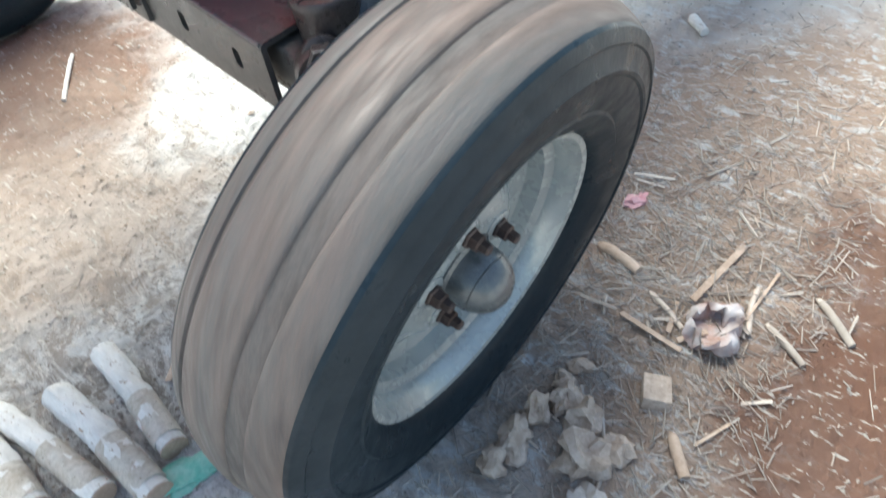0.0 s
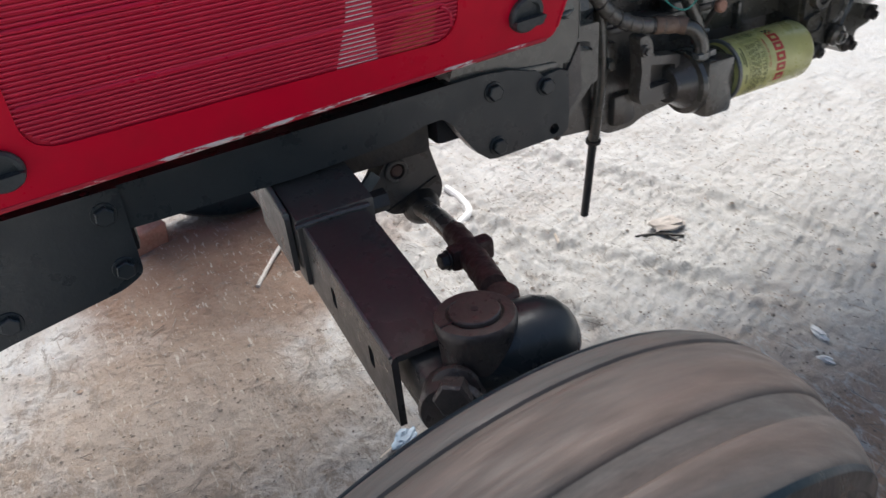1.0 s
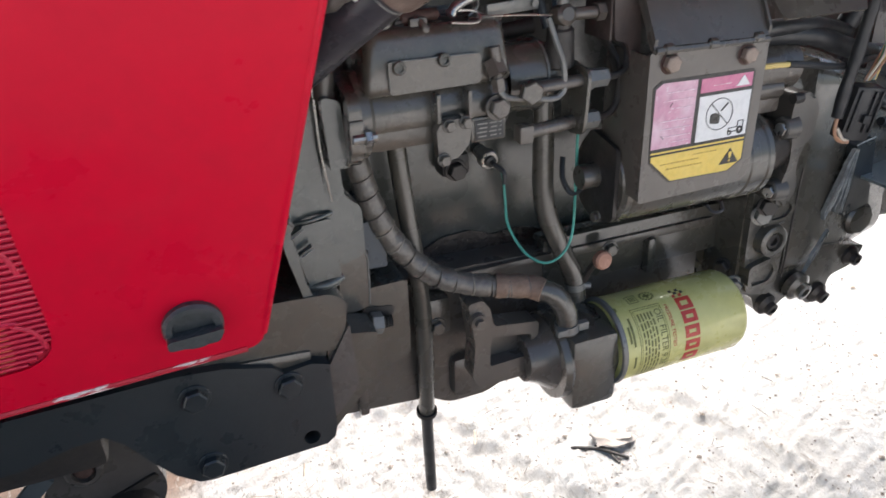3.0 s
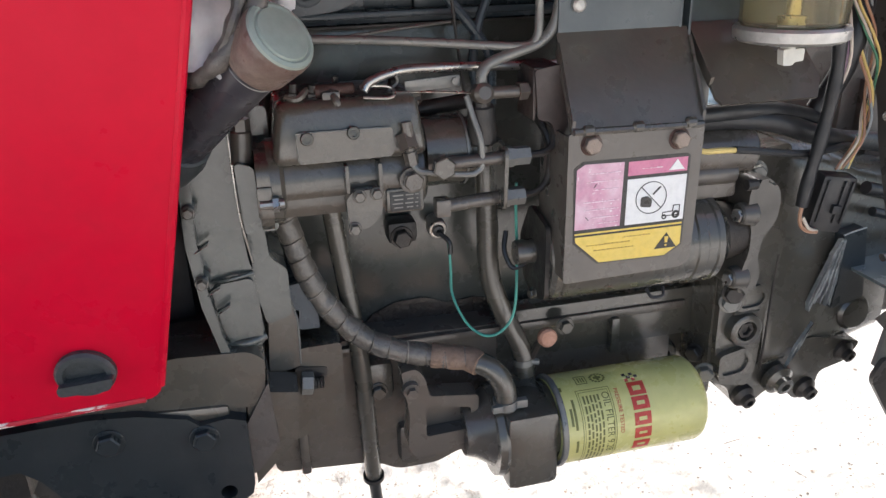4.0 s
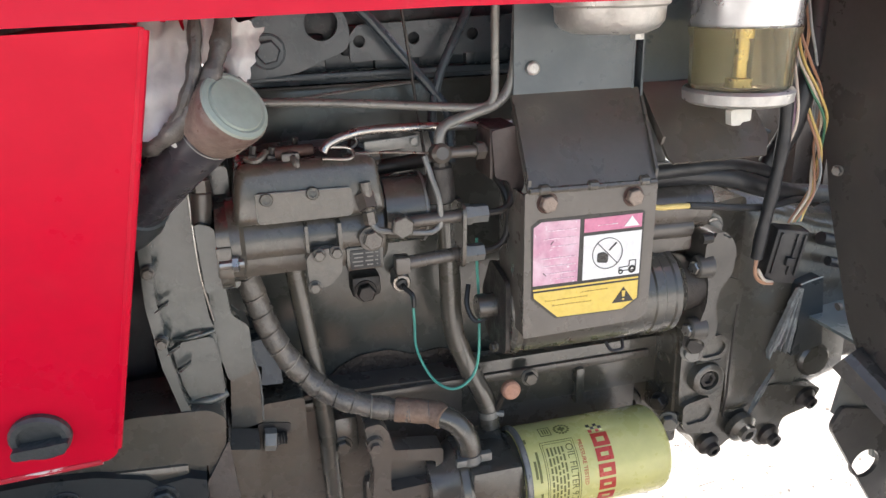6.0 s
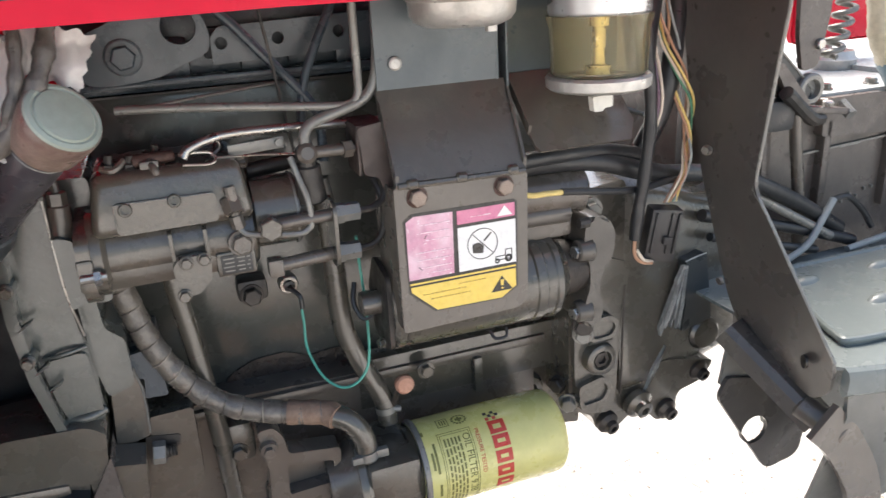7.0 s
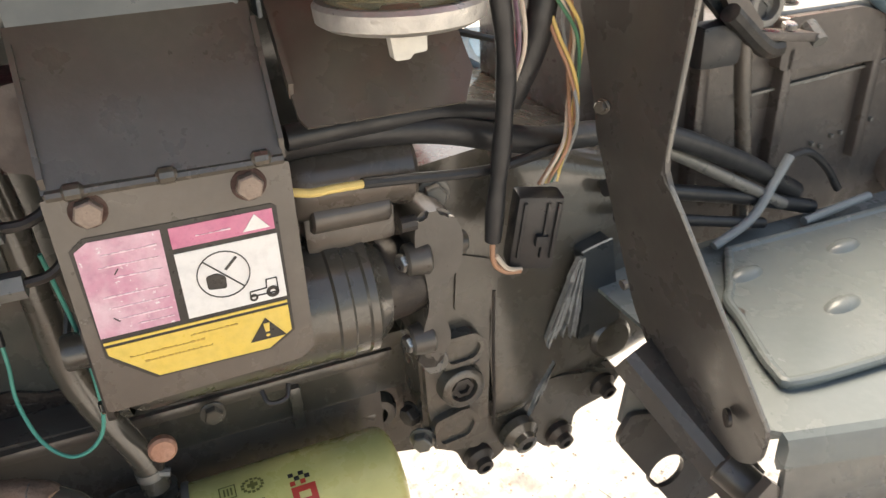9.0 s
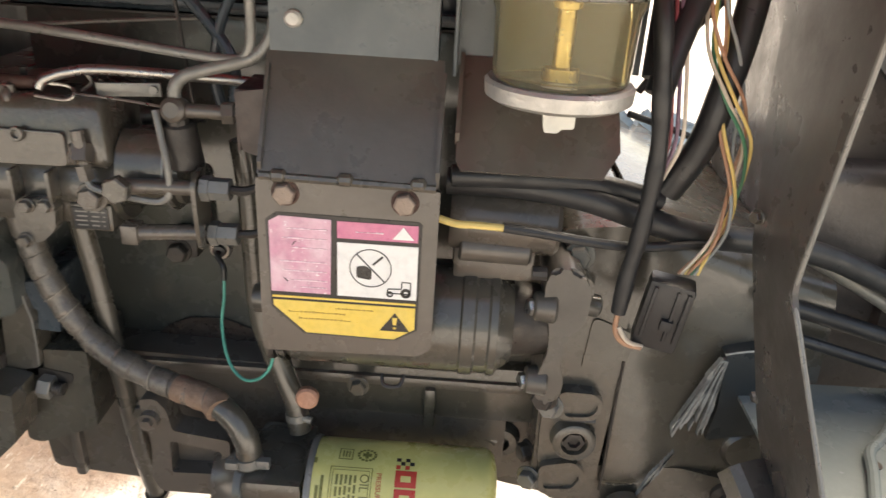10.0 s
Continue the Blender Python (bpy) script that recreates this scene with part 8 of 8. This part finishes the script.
lump("clod", -0.156, -0.908, (0.024, 0.02, 0.016), CLOD, "broken chunk of dry brown earth by the tyre", "clod", "clods by the tyre", 37)
lump("clod", -0.16, -1.045, (0.030, 0.024, 0.02), STONE, "pale dusty clod beside the tyre", "clod", "clods by the tyre", 3)
lump("stone", -0.239, -1.03, (0.040, 0.030, 0.020), STONE, "pale stone at the foot of the tyre", "stone", "stones by the tyre", 4)
lump("stone", -0.31, -1.015, (0.034, 0.028, 0.018), STONE, "pale stone at the foot of the tyre", "stone", "stones by the tyre", 5)
b = bm_()
box(b, (0, 0, 0), (0.145, 0.105, 0.075), 0.006, None, 3)
bmesh.ops.subdivide_edges(b, edges=b.edges[:], cuts=3, use_grid_fill=True)
for v in b.verts:
    v.co += Vector((noise.noise(v.co * 30), noise.noise(v.co * 30 + Vector((5, 0, 0))), noise.noise(v.co * 30 + Vector((0, 5, 0))))) * 0.006
    if v.co.x > 0.02:
        v.co.x -= 0.25 * (v.co.x - 0.02) * (1 + noise.noise(v.co * 18))
    v.co = Euler((0.08, -0.05, 0.25)).to_matrix() @ v.co + at_ground(-0.31, 1.045, 0.034)
thing("brick_piece", b, BRICK, "broken brick lying on red soil", "brick")
lump("stone", 0.871, -0.408, (0.016, 0.008, 0.006), WHITE, "small white chip of stone on dust", "stone", "white chips", 7)
lump("stone", 0.927, -0.347, (0.022, 0.010, 0.008), WHITE, "small white chip of stone on dust", "stone", "white chips", 8)
lump("stone", 0.982, 0.194, (0.045, 0.03, 0.014), STONE, "flat dusty stone beside a twig", "stone", "", 9)
lump("plastic_scrap", 0.0, -0.12, (0.030, 0.018, 0.010), PALEBLUE, "torn scrap of pale blue plastic on dust", "scrap", "", 14)
lump("plastic_scrap", 0.412, -0.778, (0.026, 0.016, 0.010), PINKPL, "crumpled scrap of pink plastic", "scrap", "", 11)
lump("plastic_scrap", -0.50, -0.535, (0.062, 0.026, 0.010), GREENPL, "torn scrap of green plastic by the tyre", "scrap", "", 12)
b = bm_()
box(b, at_ground(0.059, -1.03, 0.012), (0.055, 0.045, 0.028), 0.004, Euler((0.1, 0.15, 0.5)).to_matrix())
thing("block_piece", b, CLOD, "small square chunk of tan block", "block")
# crumpled wrapper
b = bm_()
loops = []
for j, (r, h) in enumerate(((0.032, 0.0), (0.044, 0.012), (0.045, 0.026), (0.040, 0.038), (0.034, 0.037), (0.036, 0.024), (0.030, 0.010))):
    loops.append([at_ground(0.218, -1.042) + Vector(((r + 0.011 * math.sin(3 * a + j) + 0.005 * math.sin(7 * a - j)) * math.cos(a) * 1.15, (r + 0.009 * math.cos(4 * a + j)) * math.sin(a), h + 0.006 * math.sin(5 * a + 2 * j))) for a in (k * math.tau / 28 for k in range(28))])
rings(b, loops, False, True)
thing("food_wrapper", b, PAPER, "crumpled printed paper wrapper among straw", "wrapper", angle=50)
# pale rope curl beyond the axle
b = bm_()
tube(b, [at_ground(0.598, 0.783, 0.008), at_ground(0.612, 0.71, 0.009), at_ground(0.598, 0.639, 0.009), at_ground(0.55, 0.57, 0.008), at_ground(0.472, 0.522, 0.008)], 0.011, 10)
thing("rope", b, CLOTH, "curl of white rope lying in the dust", "rope")
# pale blue sacking caught between the far-side parts
b = bm_()
n1, n2 = 16, 14
g = [[b.verts.new((0.955 + 0.15 * i / n1 + 0.008 * math.sin(j * 0.9), 0.16 + 0.022 * math.sin(i * 1.3 + 0.6 * j) + 0.012 * math.sin(i * 2.9 - j), 0.70 + 0.16 * j / n2 + 0.006 * math.sin(i * 1.7))) for j in range(n2 + 1)] for i in range(n1 + 1)]
for i in range(n1):
    for j in range(n2):
        b.faces.new((g[i][j], g[i + 1][j], g[i + 1][j + 1], g[i][j + 1]))
bmesh.ops.solidify(b, geom=b.faces[:], thickness=0.003)
part("sacking", b, PALEBLUE, tractor, "crumpled pale blue sacking", 60)


def scatter(name, mat, count, area, make, label, category):
    b = bm_()
    for k in range(count):
        make(b, *area())
    return thing(name, b, mat, label, category, kind="stuff")


random.seed(8)


def straw_area():
    if random.random() < 0.84:
        x, y = random.gauss(0.25, 0.36), random.gauss(-0.95, 0.24)
        return (x, y) if y > -1.22 + 0.1 * x or random.random() < 0.12 else (x, -0.95 + 0.3 * random.random())
    return random.uniform(-1.0, 1.6), random.uniform(-1.5, 1.2)


def straw(b, x, y):
    L, w = 0.006 + 0.05 * random.random() ** 2.2, random.uniform(0.0004, 0.0012)
    if random.random() < 0.012 and x > -0.2:
        L, w = random.uniform(0.03, 0.085), random.uniform(0.0016, 0.0036)
    t, tilt = random.uniform(0, math.pi), random.gauss(0, 0.18)
    d = Vector((math.cos(t) * math.cos(tilt), math.sin(t) * math.cos(tilt), math.sin(tilt))) * L / 2
    s = Vector((-math.sin(t), math.cos(t), 0)) * w
    c = at_ground(x, y, 0.0025 + abs(d.z))
    up = Vector((0, 0, min(w * 1.2, 0.0016)))
    ring0, ring1 = [c - d + s, c - d - s, c - d + up], [c + d + s, c + d - s, c + d + up]
    va, vb = [b.verts.new(q) for q in ring0], [b.verts.new(q) for q in ring1]
    for i in range(3):
        b.faces.new((va[i], va[(i + 1) % 3], vb[(i + 1) % 3], vb[i]))


scatter("straw_litter", STRAW, 6500, straw_area, straw, "dry straw bits scattered over the dirt", "straw")


OCTA = ((1, 0, 0), (0, 1, 0), (-1, 0, 0), (0, -1, 0), (0, 0, 1))
OCTAF = ((0, 1, 4), (1, 2, 4), (2, 3, 4), (3, 0, 4))


def grit(b, x, y):
    r = random.uniform(0.0012, 0.0038) * (random.uniform(1.6, 2.6) if random.random() < 0.04 else 1)
    c = at_ground(x, y, r * 0.3)
    vs = [b.verts.new(Vector(q) * r) for q in OCTA]
    for f in OCTAF:
        b.faces.new([vs[k] for k in f])
    for v in vs:
        v.co = Vector((v.co.x * random.uniform(0.8, 1.3), v.co.y * random.uniform(0.8, 1.2), v.co.z * 0.65)) + c


random.seed(9)
scatter("grit", CRUMB, 6000, lambda: (random.uniform(-1.1, 2.0), random.uniform(-1.5, 1.6)), grit, "small stones and crumbs of earth", "gravel")
random.seed(10)
scatter("dark_crumbs", CLOD, 1600, lambda: (random.uniform(-1.1, 2.2), random.uniform(-1.5, 1.6)), grit, "dark crumbs of earth and dung", "gravel")
